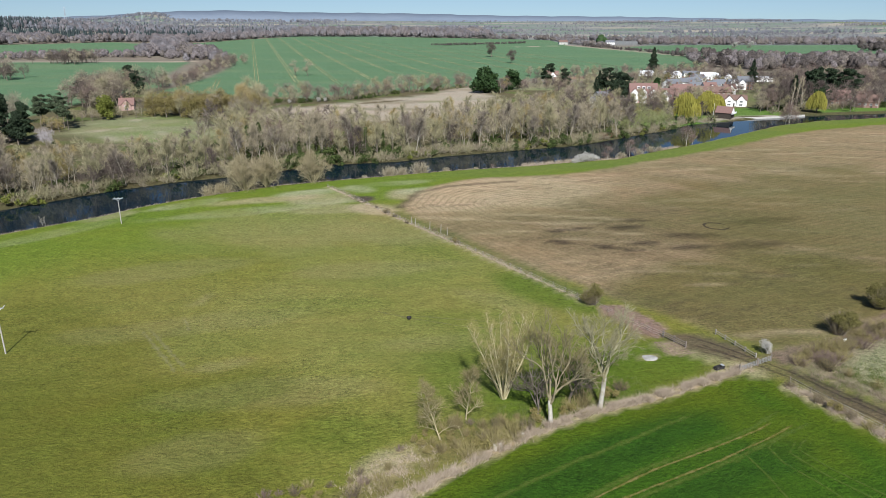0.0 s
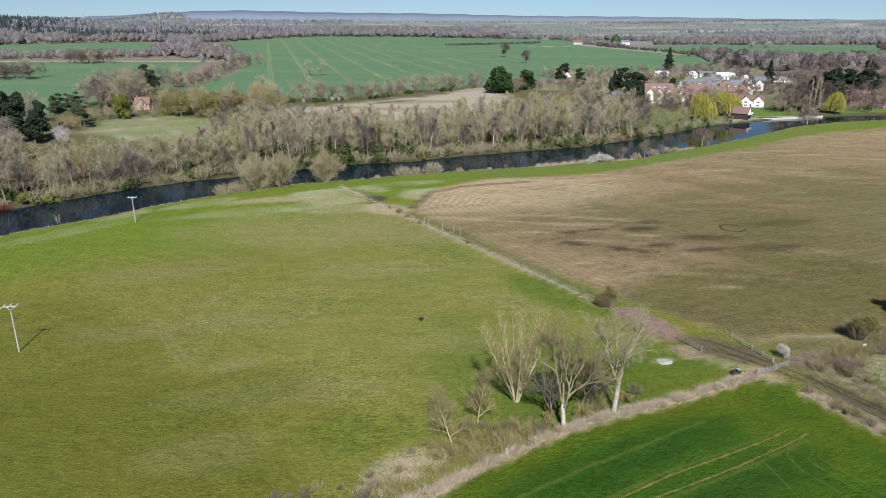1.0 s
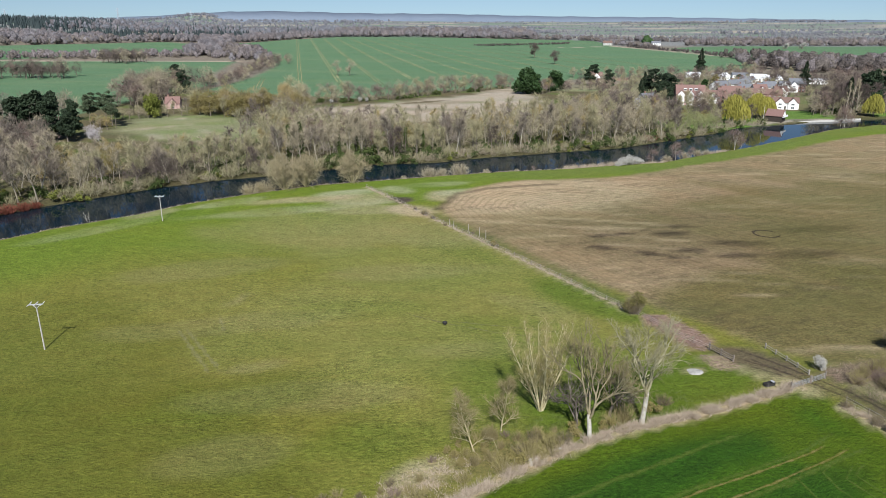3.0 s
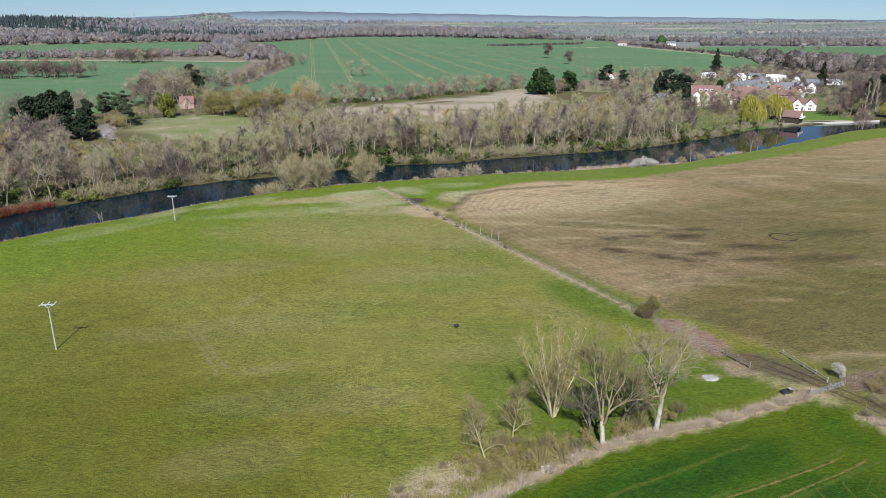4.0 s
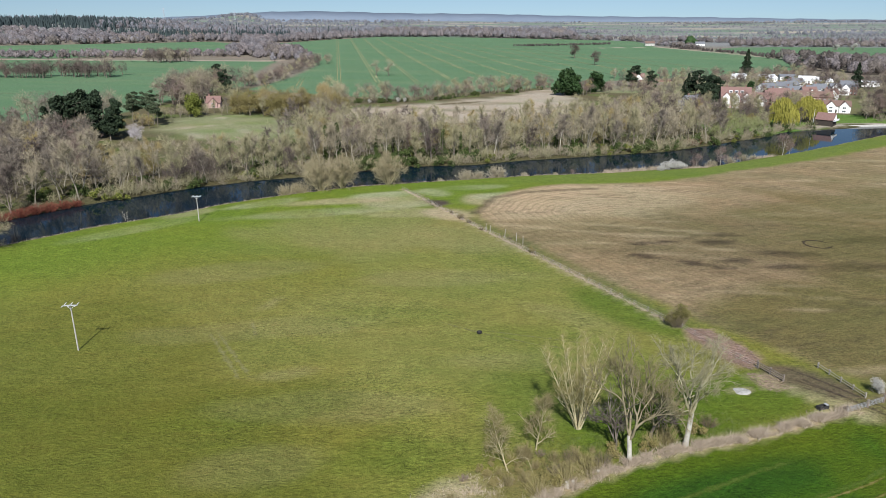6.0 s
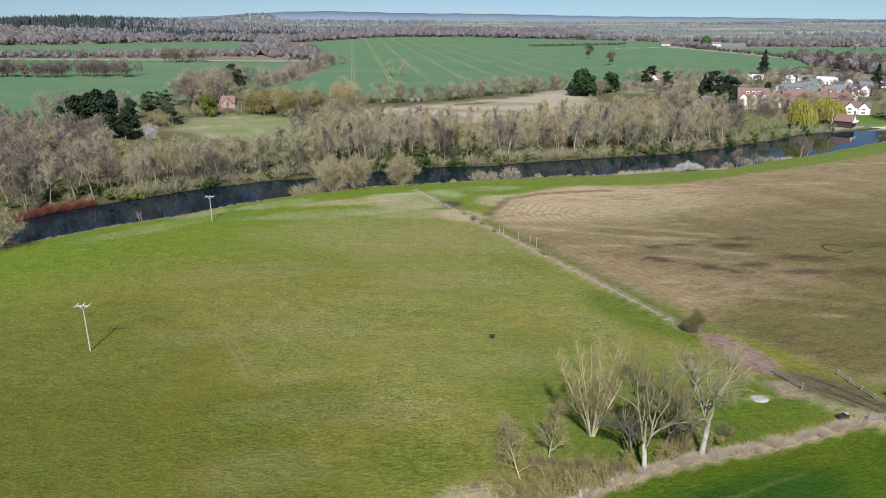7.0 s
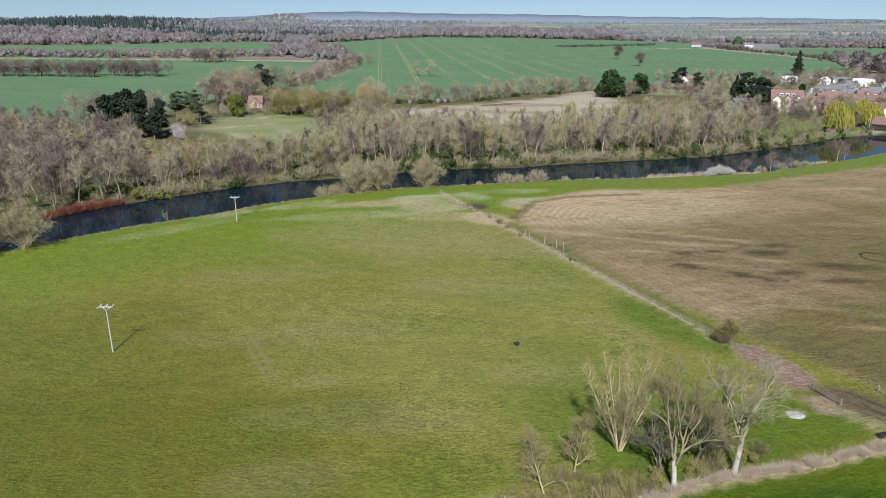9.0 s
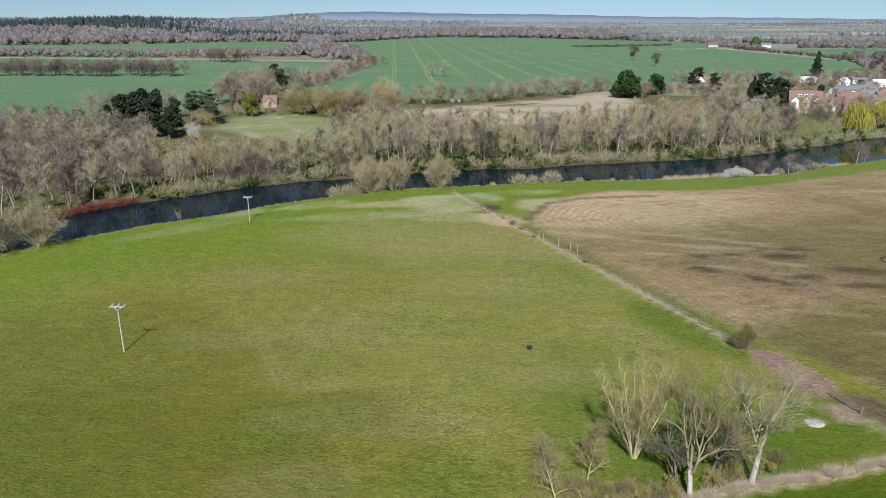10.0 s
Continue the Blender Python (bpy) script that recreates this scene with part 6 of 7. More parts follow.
hedge_of([(110, 365), (122, 384), (134, 394), (146, 402)], 4.5, 0.45, 0.8, [MID_KINDS[0], MID_KINDS[1], MID_KINDS[3]], 4)
hedge_of([(88, 420), (104, 440), (124, 455), (150, 462), (176, 468)], 3.0, 0.6, 0.95, tree_mix, 8)
hedge_of([(206, 424), (216, 432), (222, 446), (236, 452)], 3.4, 0.75, 1.1, tree_mix, 6)
hedge_of([(206, 421), (216, 428), (228, 440), (250, 446), (276, 452), (320, 462)], 3.2, 0.9, 1.6, UNDER_KINDS[:3], 4)
hedge_of([(240, 440), (262, 456), (290, 462), (330, 470), (400, 480)], 4.2, 0.8, 1.2, dark_mix, 8)
hedge_of([(250, 520), (290, 540), (340, 560), (420, 570)], 3.0, 0.9, 1.25, dark_mix, 18)
hedge_of([(262, 590), (300, 610), (360, 630), (440, 650)], 3.2, 0.9, 1.25, dark_mix, 18)
hedge_of([(80, 580), (110, 620), (160, 610), (190, 640)], 4.0, 0.6, 0.9, tree_mix, 9)
hedge_of([(100, 690), (150, 700), (200, 720), (260, 740), (310, 780)], 4, 0.55, 0.85, tree_mix, 8)
hedge_of([(150, 520), (180, 545), (210, 570), (250, 620)], 5, 0.45, 0.7, tree_mix, 12)
hedge_of([(128, 448), (150, 462), (176, 468)], 3.4, 0.35, 0.5, tree_mix, 4)
hedge_of([(130, 500), (160, 506), (190, 498)], 4, 0.5, 0.8, tree_mix, 6)
hedge_of([(200, 545), (230, 552), (262, 560)], 5, 0.35, 0.6, tree_mix, 6)
hedge_of([(220, 612), (250, 640), (290, 660)], 4, 0.45, 0.75, tree_mix, 9)
hedge_of([(166, 503), (200, 508), (236, 522), (262, 540)], 6, 0.45, 0.7, tree_mix, 4)
hedge_of([(130, 560), (170, 570), (186, 562)], 5, 0.5, 0.8, tree_mix, 8)
hedge_of([(180, 650), (215, 665), (250, 690), (300, 705)], 5, 0.6, 0.9, tree_mix, 8)
hedge_of([(60, 440), (85, 465), (102, 500), (106, 560)], 5, 0.6, 0.9, tree_mix, 8)
BLOSSOM_BUSH.set(560, 1345, 4.0)
BLOSSOM_BUSH.set(590, 1345, 4.5)
BLOSSOM_BUSH.set(104, 349.5, 0.9)
hedge_of([(254, 438), (262, 440)], 4, 0.8, 1.0, [pink_tree], 3)


# ---- the trees further in ----
for pick, note, paints in ((0, "bare brown", (None, TWIG)), (1, "olive-brown", (None, TWIG_GREEN)), (2, "ivy-green", (LEAF_IVY,)), (3, "light green", (LEAF_SPRING,))):
    items = [(UNDER_KINDS[i[0]], *i[1:]) for i in under if i[0] == pick]
    for k, paint in enumerate(paints):
        if paint is None:
            continue
        joined(items, k, "undergrowth", note + " undergrowth inside the river wood", "undergrowth", paint)
for pick, note in enumerate(MID_NOTE):
    for stand, place, kinds in ((inner, "inside the river wood", INNER_KINDS), (far_items, "in far hedgerows", FAR_KINDS)):
        items = [(kinds[i[0]], *i[1:]) for i in stand if i[0] == pick]
        joined(items, 0, "wood_trunks", "trunks of " + note + " trees " + place, "woodland", BARK_GREY if stand is inner else BARK)
        joined(items, 1, "wood_crowns", "bare " + note + " crowns " + place, "woodland", MID_PAINT[pick])


# ---- far country ----
def ball():
    """Twelve corners and twenty faces of a rough ball of radius one."""
    g = (1 + math.sqrt(5)) / 2
    v = np.array([(-1, g, 0), (1, g, 0), (-1, -g, 0), (1, -g, 0), (0, -1, g), (0, 1, g), (0, -1, -g), (0, 1, -g), (g, 0, -1), (g, 0, 1), (-g, 0, -1), (-g, 0, 1)], float)
    near = [(a, b, c) for a in range(12) for b in range(12) for c in range(12) if a < b and a < c and b != c and all(abs(np.linalg.norm(v[p] - v[q]) - 2) < 0.01 for p, q in ((a, b), (b, c), (a, c)))]
    faces = [f for f in near if np.dot(np.cross(v[f[1]] - v[f[0]], v[f[2]] - v[f[0]]), v[f[0]]) > 0]
    return v / math.hypot(1, g), np.array(faces)


BALL_V, BALL_F = ball()


def far_wood(name, spots, height, label, material, lobes=3, sprays=0, pointed=False, seed=80):
    """Distant trees in one object. A bare crown is a heap of uneven lobes with loose sprays on it, a conifer a ragged cone.
    A spot is (x, y) or (x, y, size)."""
    if not spots:
        return
    rs = np.random.RandomState(seed)
    n = len(spots)
    xs, ys = np.array([s[0] for s in spots]), np.array([s[1] for s in spots])
    foot = np.stack([xs, ys, heights(xs, ys)], -1)[:, None, :]
    tall = np.array([height * (s[2] if len(s) > 2 else 0.55 + 0.6 * r) for s, r in zip(spots, rs.random_sample(n))])[:, None]
    tone = rs.uniform(0.78, 1.2, n)
    if pointed:
        wide = tall * rs.uniform(0.17, 0.26, (n, 1))
        seg = 6
        turn = rs.uniform(0, 6.28, (n, 1)) + np.arange(seg) * 6.283 / seg
        rings, ups = [], []
        for f, w in ((0.04, 1.0), (0.36, 0.72), (0.7, 0.34)):
            r = wide * w * rs.uniform(0.55, 1.2, (n, seg))
            rings.append(np.stack([np.cos(turn) * r, np.sin(turn) * r, tall * (f + rs.uniform(-0.1, 0.1, (n, seg)))], -1))
            ups.append(np.stack([np.cos(turn), np.sin(turn), np.full((n, seg), 0.4)], -1))
        tops = np.stack([np.zeros((n, 1)), np.zeros((n, 1)), tall], -1)
        body = np.concatenate(rings + [tops], 1)
        skin = np.concatenate(ups + [np.tile((0.0, 0.0, 1.0), (n, 1, 1))], 1)
        tri = []
        for j in range(seg):
            k = (j + 1) % seg
            for low in (0, seg):
                tri += [(low + j, low + k, low + seg + k), (low + j, low + seg + k, low + seg + j)]
            tri.append((2 * seg + j, 2 * seg + k, 3 * seg))
        tri = np.array(tri)
    else:
        wide = tall * rs.uniform(0.42, 0.62, (n, 1))
        a = rs.uniform(0, 6.28, (n, 1)) + 2.4 * np.arange(lobes)
        o = rs.uniform(0.3, 0.68, (n, lobes))
        o[:, 0] *= 0.3
        r = wide * rs.uniform(0.40, 0.62, (n, lobes))
        up = tall * rs.uniform(0.28, 0.72, (n, lobes))
        up[:, 0] = (tall - r[:, :1] * 0.9)[:, 0]
        home = np.stack([np.cos(a) * o * wide, np.sin(a) * o * wide, up], -1)
        lump = BALL_V[None, None] * (r[..., None] * rs.uniform(0.72, 1.22, (n, lobes, 12)))[..., None] * np.array((1.0, 1.0, 1.15))
        body = (home[:, :, None, :] + lump).reshape(n, lobes * 12, 3)
        skin = np.tile(BALL_V, (n, lobes, 1)) + 0.7 * (body - np.array((0, 0, 0.35)) * tall[:, :, None]) / wide[:, :, None] + np.array((0, 0, 0.25))
        tri = (BALL_F[None] + 12 * np.arange(lobes)[:, None, None]).reshape(-1, 3)
    many = body.shape[1]
    faces = (tri[None] + (np.arange(n) * many)[:, None, None]).reshape(-1, 3)
    co = (body + foot).reshape(-1, 3)
    skin = skin.reshape(-1, 3)
    tones = np.repeat(tone, many)
    if sprays:
        pick = rs.randint(0, many, (n, sprays))
        row = np.arange(n)[:, None]
        c, d = body[row, pick], skin.reshape(n, many, 3)[row, pick]
        d = d / np.linalg.norm(d, axis=2, keepdims=True)
        c = c - d * 0.3 + rs.normal(size=c.shape) * 0.35
        side = np.cross(d, rs.normal(size=d.shape))
        side /= np.linalg.norm(side, axis=2, keepdims=True)
        v = np.stack([c + side * 0.35, c - side * 0.35, c + (d * 0.8 + np.array((0, 0, 0.5))) * rs.uniform(0.7, 1.6, (n, sprays, 1))], 2)
        away = np.einsum("nkj,nkj->nk", np.cross(v[:, :, 1] - v[:, :, 0], v[:, :, 2] - v[:, :, 0]), d) < 0
        v[away] = v[away][:, ::-1]
        faces = np.concatenate([faces, len(co) + np.arange(n * sprays * 3).reshape(-1, 3)])
        co = np.concatenate([co, (v + foot[:, :, None, :]).reshape(-1, 3)])
        skin = np.concatenate([skin, np.repeat(d.reshape(-1, 3), 3, axis=0)])
        tones = np.concatenate([tones, np.repeat(tone, sprays * 3)])
    skin = skin / np.linalg.norm(skin, axis=1, keepdims=True)
    me = bpy.data.meshes.new(name)
    me.vertices.add(len(co))
    me.vertices.foreach_set("co", co.ravel())
    me.loops.add(faces.size)
    me.loops.foreach_set("vertex_index", faces.ravel().astype(np.int32))
    me.polygons.add(len(faces))
    me.polygons.foreach_set("loop_start", np.arange(0, faces.size, 3, dtype=np.int32))
    me.polygons.foreach_set("use_smooth", np.ones(len(faces), bool))
    me.update(calc_edges=True)
    me.attributes.new("tone", "FLOAT", "POINT").data.foreach_set("value", tones.astype(np.float32))
    # crowns shade as rounded masses, not as single facets
    me.normals_split_custom_set_from_vertices(skin)
    me.materials.append(material)
    return tagged(new(name, me), label, "woodland", kind="stuff")


def belt(line, width, gap, seed):
    rng = random.Random(seed)
    out = []
    for (ax, ay), (bx, by) in zip(line, line[1:]):
        L = math.hypot(bx - ax, by - ay)
        for _ in range(int(L * max(width, gap) / gap ** 2)):
            f = rng.random()
            w = rng.uniform(-width / 2, width / 2)
            out.append((ax + (bx - ax) * f - (by - ay) / L * w, ay + (by - ay) * f + (bx - ax) / L * w))
    return out


def spread(x0, x1, y0, y1, gap, seed):
    rng = random.Random(seed)
    n = int((x1 - x0) * (y1 - y0) / gap ** 2)
    return [(rng.uniform(x0, x1), rng.uniform(y0, y1)) for _ in range(n)]


def bare_wood(spots, height, label, paints, seed, lobes=4, sprays=8):
    """A wood of bare trees far off, joined by colour."""
    rng = random.Random(seed)
    picked = [rng.randrange(len(paints)) for _ in spots]
    for k, paint in enumerate(paints):
        far_wood("far_wood", [p for p, q in zip(spots, picked) if q == k], height, label, paint, lobes, sprays, seed=seed + 1000 * k)


for pick, note in enumerate(MID_NOTE):
    far_wood("far_hedge_trees", [(x, y, size) for k, x, y, size, _ in thin_items if k == pick], 14.5, "bare " + note + " trees in distant hedgerows", MASS_OF[pick], 7, 60, seed=700 + pick)
# scrubby heath strip behind the left field
bare_wood(belt([(-900, 950), (-610, 975), (-520, 1000), (-400, 1040)], 90, 10, 81) + belt([(-330, 990), (-390, 1090), (-440, 1180)], 60, 9, 82), 9, "pinkish-brown scrub between two green fields", (MASS_ROSE, MASS_ROSE, MASS_BROWN), 81)
bare_wood(belt([(-300, 965), (-346, 1071), (-430, 1200)], 40, 8, 182), 14, "pinkish bare trees along a field's edge", (MASS_ROSE, MASS_BROWN), 182)
bare_wood(belt([(-400, 1040), (-430, 1160), (-510, 1430)], 50, 10, 83), 17, "grey bare trees along a field's edge", (MASS_GREY, MASS_ROSE), 82)
bare_wood(belt([(-1900, 1200), (-1300, 1235), (-1011, 1345), (-860, 1463), (-700, 1630)], 60, 13, 84), 17, "bare wood along the far field", (MASS_GREY, MASS_ROSE, MASS_BROWN), 84)
bare_wood(belt([(-2000, 1430), (-1300, 1430), (-1011, 1530), (-860, 1640)], 200, 16, 184), 18, "broad bare wood beyond the fields", (MASS_GREY, MASS_GREY, MASS_ROSE), 184, 3, 0)
bare_wood(spread(-2100, -1050, 1600, 1840, 20, 188), 17, "bare wood climbing the slope", (MASS_GREY, MASS_ROSE), 188, 3, 0)
bare_wood(belt([(-700, 1640), (-530, 1570), (-500, 1780), (-400, 2080)], 70, 12, 185), 17, "bare wood at the corner of the big field", (MASS_GREY, MASS_ROSE), 185)
far_wood("far_wood", spread(-2300, -1130, 1900, 2380, 18, 85), 23, "dark conifer plantation on the rise", LEAF_HAZED, pointed=True, seed=85)
bare_wood(spread(-1230, -560, 1980, 2500, 22, 186), 19, "bare woodland on the slope", (MASS_GREY, MASS_HAZED), 186, 3, 0)
far_wood("far_wood", belt([(-1060, 1850), (-900, 1800), (-700, 1780), (-560, 1800)], 130, 14, 187), 21, "dark conifers behind the big field", LEAF_HAZED, pointed=True, seed=187)
far_wood("far_wood", spread(-1100, -520, 2050, 2500, 38, 189), 23, "scattered dark conifers among bare woodland", LEAF_HAZED, pointed=True, seed=189)
bare_wood(belt([(-400, 2080), (-138, 2060), (30, 1985), (150, 1905)], 60, 11, 87), 19, "tall bare wood at the end of the big field", (MASS_GREY, MASS_ROSE), 87)
bare_wood(belt([(-420, 2230), (-100, 2220), (140, 2080)], 150, 15, 88), 23, "tall bare wood", (MASS_ROSE, MASS_GREY, MASS_BROWN), 88, 3, 0)
bare_wood(belt([(150, 1880), (290, 1800), (520, 1700), (900, 1660), (1400, 1640)], 44, 10, 89), 12, "bare hedgerow trees behind the farmhouses", (MASS_ROSE, MASS_GREY, MASS_BROWN), 89)
bare_wood(belt([(420, 1505), (520, 1512), (700, 1512), (1000, 1530), (1500, 1540)], 50, 10, 189), 13, "bare trees behind the far green field", (MASS_BROWN, MASS_ROSE), 189)
bare_wood(belt([(284, 1790), (300, 1500), (330, 1340)], 26, 10, 190), 10, "bare trees by the farmhouses", (MASS_BROWN, MASS_GREY), 190)
far_wood("far_hedge", belt([(-5, 1425), (90, 1480), (200, 1560)], 8, 3.4, 90), 4.5, "dark hedge at the top of the field", MASS_DARK, 3, 8, seed=90)
far_wood("far_hedge", belt([(290, 1420), (344, 1207), (372, 1060)], 10, 5, 91), 5, "thin hedge down the field's side", MASS_DARK, 3, 8, seed=91)
far_wood("far_hedge", belt([(400, 1000), (560, 962), (900, 902)], 12, 6, 93), 6, "hedge along the near side of the far field", MASS_DARK, 3, 8, seed=93)
bare_wood(belt([(372, 1060), (400, 960), (450, 900)], 40, 9, 92), 12, "bare trees where two fields meet", (MASS_BROWN, MASS_DARK), 92)
bare_wood(belt([(330, 820), (400, 840), (560, 850), (820, 800)], 120, 12, 94), 15, "bare garden trees beyond the village", (MASS_DARK, MASS_ROSE, MASS_BROWN), 94, 6, 30)
bare_wood(belt([(420, 560), (700, 620), (1100, 700)], 160, 14, 95), 17, "bare trees beyond the river bend", (MASS_DARK, MASS_BROWN, MASS_DARK), 95, 5, 20)
bare_wood(belt([(740, 1250), (900, 1180), (1300, 1200)], 90, 13, 96), 15, "dark bare copse in the green field", (MASS_DARK, MASS_DARK, MASS_BROWN), 96)
far_wood("far_wood", belt([(350, 1520), (362, 1524)], 22, 8, 97), 17, "dark evergreen clump beside the farmhouse", LEAF_HOLLY, 7, 30, seed=97)
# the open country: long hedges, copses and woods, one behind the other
far_wood("far_wood", spread(-3000, -500, 3000, 4350, 58, 402), 16, "distant grey woodland", MASS_HAZED, seed=402)
far_wood("far_wood", spread(-3000, -1900, 2700, 3300, 40, 403), 18, "distant dark conifers", LEAF_HAZED, pointed=True, seed=403)
far_wood("far_wood", spread(-650, 200, 2350, 2900, 30, 404), 18, "grey bare woodland behind the big field", MASS_HAZED, seed=404)
copse_rng = random.Random(98)
for k in range(74):
    y = 1720 + 2850 * ((k + copse_rng.random()) / 74) ** 1.15
    x = copse_rng.uniform(-0.62, 0.78) * y
    if x < 0.12 * y and y < 2400:
        continue
    wood = copse_rng.random() < 0.22
    L = copse_rng.uniform(120, 360) if wood else copse_rng.uniform(250, 800)
    tilt_by = copse_rng.uniform(-0.14, 0.14)
    paint = copse_rng.choices((MASS_HAZED, MASS_HAZED_PALE, LEAF_HAZED), (8, 4, 1))[0]
    far_wood("far_wood", belt([(x - L, y - L * tilt_by), (x + L, y + L * tilt_by)], copse_rng.uniform(60, 140) if wood else 12, 17 if wood else 10 + (y - 1700) / 500, 200 + k), 13 if wood else 8, "distant copse of bare trees" if wood else "distant hedgerow of bare trees", paint, 2, 0, paint is LEAF_HAZED, 300 + k)
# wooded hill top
far_wood("far_wood", belt([(-1720, 4250), (-1540, 4250)], 260, 22, 99), 14, "bare trees on a low hill", MASS_HAZED, seed=99)
far_wood("far_wood", belt([(-3500, 3500), (-2300, 3900), (-1900, 4100)], 400, 30, 100), 14, "wooded ridge on the skyline", LEAF_HAZED, pointed=True, seed=100)

# hills at the end of the view, with distance haze painted in as blue
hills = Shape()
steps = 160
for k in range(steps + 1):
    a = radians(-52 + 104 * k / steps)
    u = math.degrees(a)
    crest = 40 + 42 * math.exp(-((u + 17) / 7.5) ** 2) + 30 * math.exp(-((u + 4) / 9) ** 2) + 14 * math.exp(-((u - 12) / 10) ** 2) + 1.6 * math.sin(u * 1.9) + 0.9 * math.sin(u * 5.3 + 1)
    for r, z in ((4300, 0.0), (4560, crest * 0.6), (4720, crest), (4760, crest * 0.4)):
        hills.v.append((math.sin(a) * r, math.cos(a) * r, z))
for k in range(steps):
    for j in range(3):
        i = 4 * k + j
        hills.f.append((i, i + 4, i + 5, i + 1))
tagged(new("backdrop", hills.mesh("backdrop", plain("hazed_hills", (0.165, 0.20, 0.25), (0.20, 0.235, 0.28), 0.004), True)), "far hills along the horizon, haze painted blue", "hills", kind="structure")


def pylon(x, y, tall, turn):
    ob = thing("electricity_pylon", x, y, height_at(x, y) - 0.5, turn, 1.0, "distant grey lattice electricity pylon", "pylon", "pylons on the skyline")
    body = Shape()
    levels = [(0, 5.0), (0.3, 3.2), (0.6, 1.5), (0.8, 0.9), (1.0, 0.3)]
    for (a, r), (b, q) in zip(levels, levels[1:]):
        c0 = [(-r, -r, a * tall), (r, -r, a * tall), (r, r, a * tall), (-r, r, a * tall)]
        c1 = [(-q, -q, b * tall), (q, -q, b * tall), (q, q, b * tall), (-q, q, b * tall)]
        for k in range(4):
            body.beam(c0[k], c1[k], 0.9)
            body.beam(c0[k], c1[(k + 1) % 4], 0.5)
            body.beam(c0[(k + 1) % 4], c1[k], 0.5)
    part("tower", body.mesh("tower", PYLON_STEEL), ob)
    for f, w in ((0.64, 8.0), (0.78, 10.0), (0.92, 7.0)):
        part("crossarm", Shape().beam((-w, 0, tall * f), (w, 0, tall * f), 0.8).beam((-w, 0, tall * f), (0, 0, tall * (f + 0.05)), 0.5).beam((w, 0, tall * f), (0, 0, tall * (f + 0.05)), 0.5).mesh("crossarm", PYLON_STEEL), ob)


pylon(-1795, 3600, 68, 20)
pylon(-1423, 3600, 60, 20)
pylon(-2350, 3560, 60, 20)

# ---- wheel tracks ----
track_rng = random.Random(130)


def ribbon(shape, across, line, width, lift, gap=4.0):
    """A strip of trodden ground, three places wide, with uneven edges."""
    pts = []
    for (ax, ay), (bx, by) in zip(line, line[1:]):
        n = max(1, int(math.hypot(bx - ax, by - ay) / gap))
        pts += [(ax + (bx - ax) * k / n, ay + (by - ay) * k / n) for k in range(n)]
    pts.append(line[-1])
    start = len(shape.v)
    flat = []
    for k, (x, y) in enumerate(pts):
        (ax, ay), (bx, by) = pts[max(k - 1, 0)], pts[min(k + 1, len(pts) - 1)]
        L = math.hypot(bx - ax, by - ay)
        nx, ny = -(by - ay) / L, (bx - ax) / L
        w0, w1 = (width * track_rng.uniform(0.7, 1.2) for _ in range(2))
        x, y = x + nx * track_rng.gauss(0, width * 0.06), y + ny * track_rng.gauss(0, width * 0.06)
        flat += [(x + nx * w0, y + ny * w0), (x, y), (x - nx * w1, y - ny * w1)]
        end = min(1.0, k / 3, (len(pts) - 1 - k) / 3)
        across += [0.0, end, 0.0]
    z = heights(np.array([p[0] for p in flat]), np.array([p[1] for p in flat]))
    shape.v += [(x, y, zz + lift) for (x, y), zz in zip(flat, z)]
    for k in range(len(pts) - 1):
        i = start + 3 * k
        shape.f += [(i, i + 1, i + 4, i + 3), (i + 1, i + 2, i + 5, i + 4)]


def tracks(name, lines, width, lift, label, material, gap=4.0):
    s, across = Shape(), []
    for line in lines:
        ribbon(s, across, line, width, lift, gap)
    me = s.mesh(name, material, True)
    me.attributes.new("across", "FLOAT", "POINT").data.foreach_set("value", across)
    tagged(new(name, me), label, "wheel track", kind="structure")


def beside(line, off):
    """The same line, moved sideways."""
    out = []
    for k, (x, y) in enumerate(line):
        (ax, ay), (bx, by) = line[max(k - 1, 0)], line[min(k + 1, len(line) - 1)]
        L = math.hypot(bx - ax, by - ay)
        out.append((x - (by - ay) / L * off, y + (bx - ax) / L * off))
    return out


mud = worn_paint("wheel_mud", (0.060, 0.045, 0.034), (0.12, 0.09, 0.065), 0.9, 0.42)
tracks("wheel_ruts", [beside(TRACK[:7], o) for o in (-0.95, 0.95)], 0.6, 0.03, "muddy wheel ruts along the farm track", mud, 0.9)
tracks("wheel_ruts", [beside(TRACK[2:7], 2.1)], 0.8, 0.03, "dark churned mud at the side of the track", mud, 0.9)
tracks("wheel_ruts", [[(46, 111.5), (51, 107.4), (55, 104.2)], [(46.4, 115.5), (50, 112.0), (55.8, 105.6)], [(47, 108.6), (50, 106.4), (53.5, 103.4)]], 0.5, 0.03, "muddy wheel ruts by the gate", mud, 0.9)
tracks("feeding_ring_mark", [[(80 + 3.3 * math.cos(k * 0.3), 184.5 + 3.3 * math.sin(k * 0.3)) for k in range(22)]], 0.6, 0.04, "dark trodden ring where a feeder stood", worn_paint("trodden_ring", (0.050, 0.038, 0.026), (0.085, 0.066, 0.045), 0.9, 0.9, 0.5), 0.8)
faint = worn_paint("worn_pasture", (0.33, 0.30, 0.14), (0.24, 0.23, 0.08), 0.5, 0.42, 1.0)
MARKS = [[(-53.9, 119.3), (-47.5, 110.6), (-39.6, 99.8)], [(-52.2, 119.3), (-45.7, 110.6), (-38.5, 101.3)], [(-47.9, 125.3), (-42.6, 115.1)]]
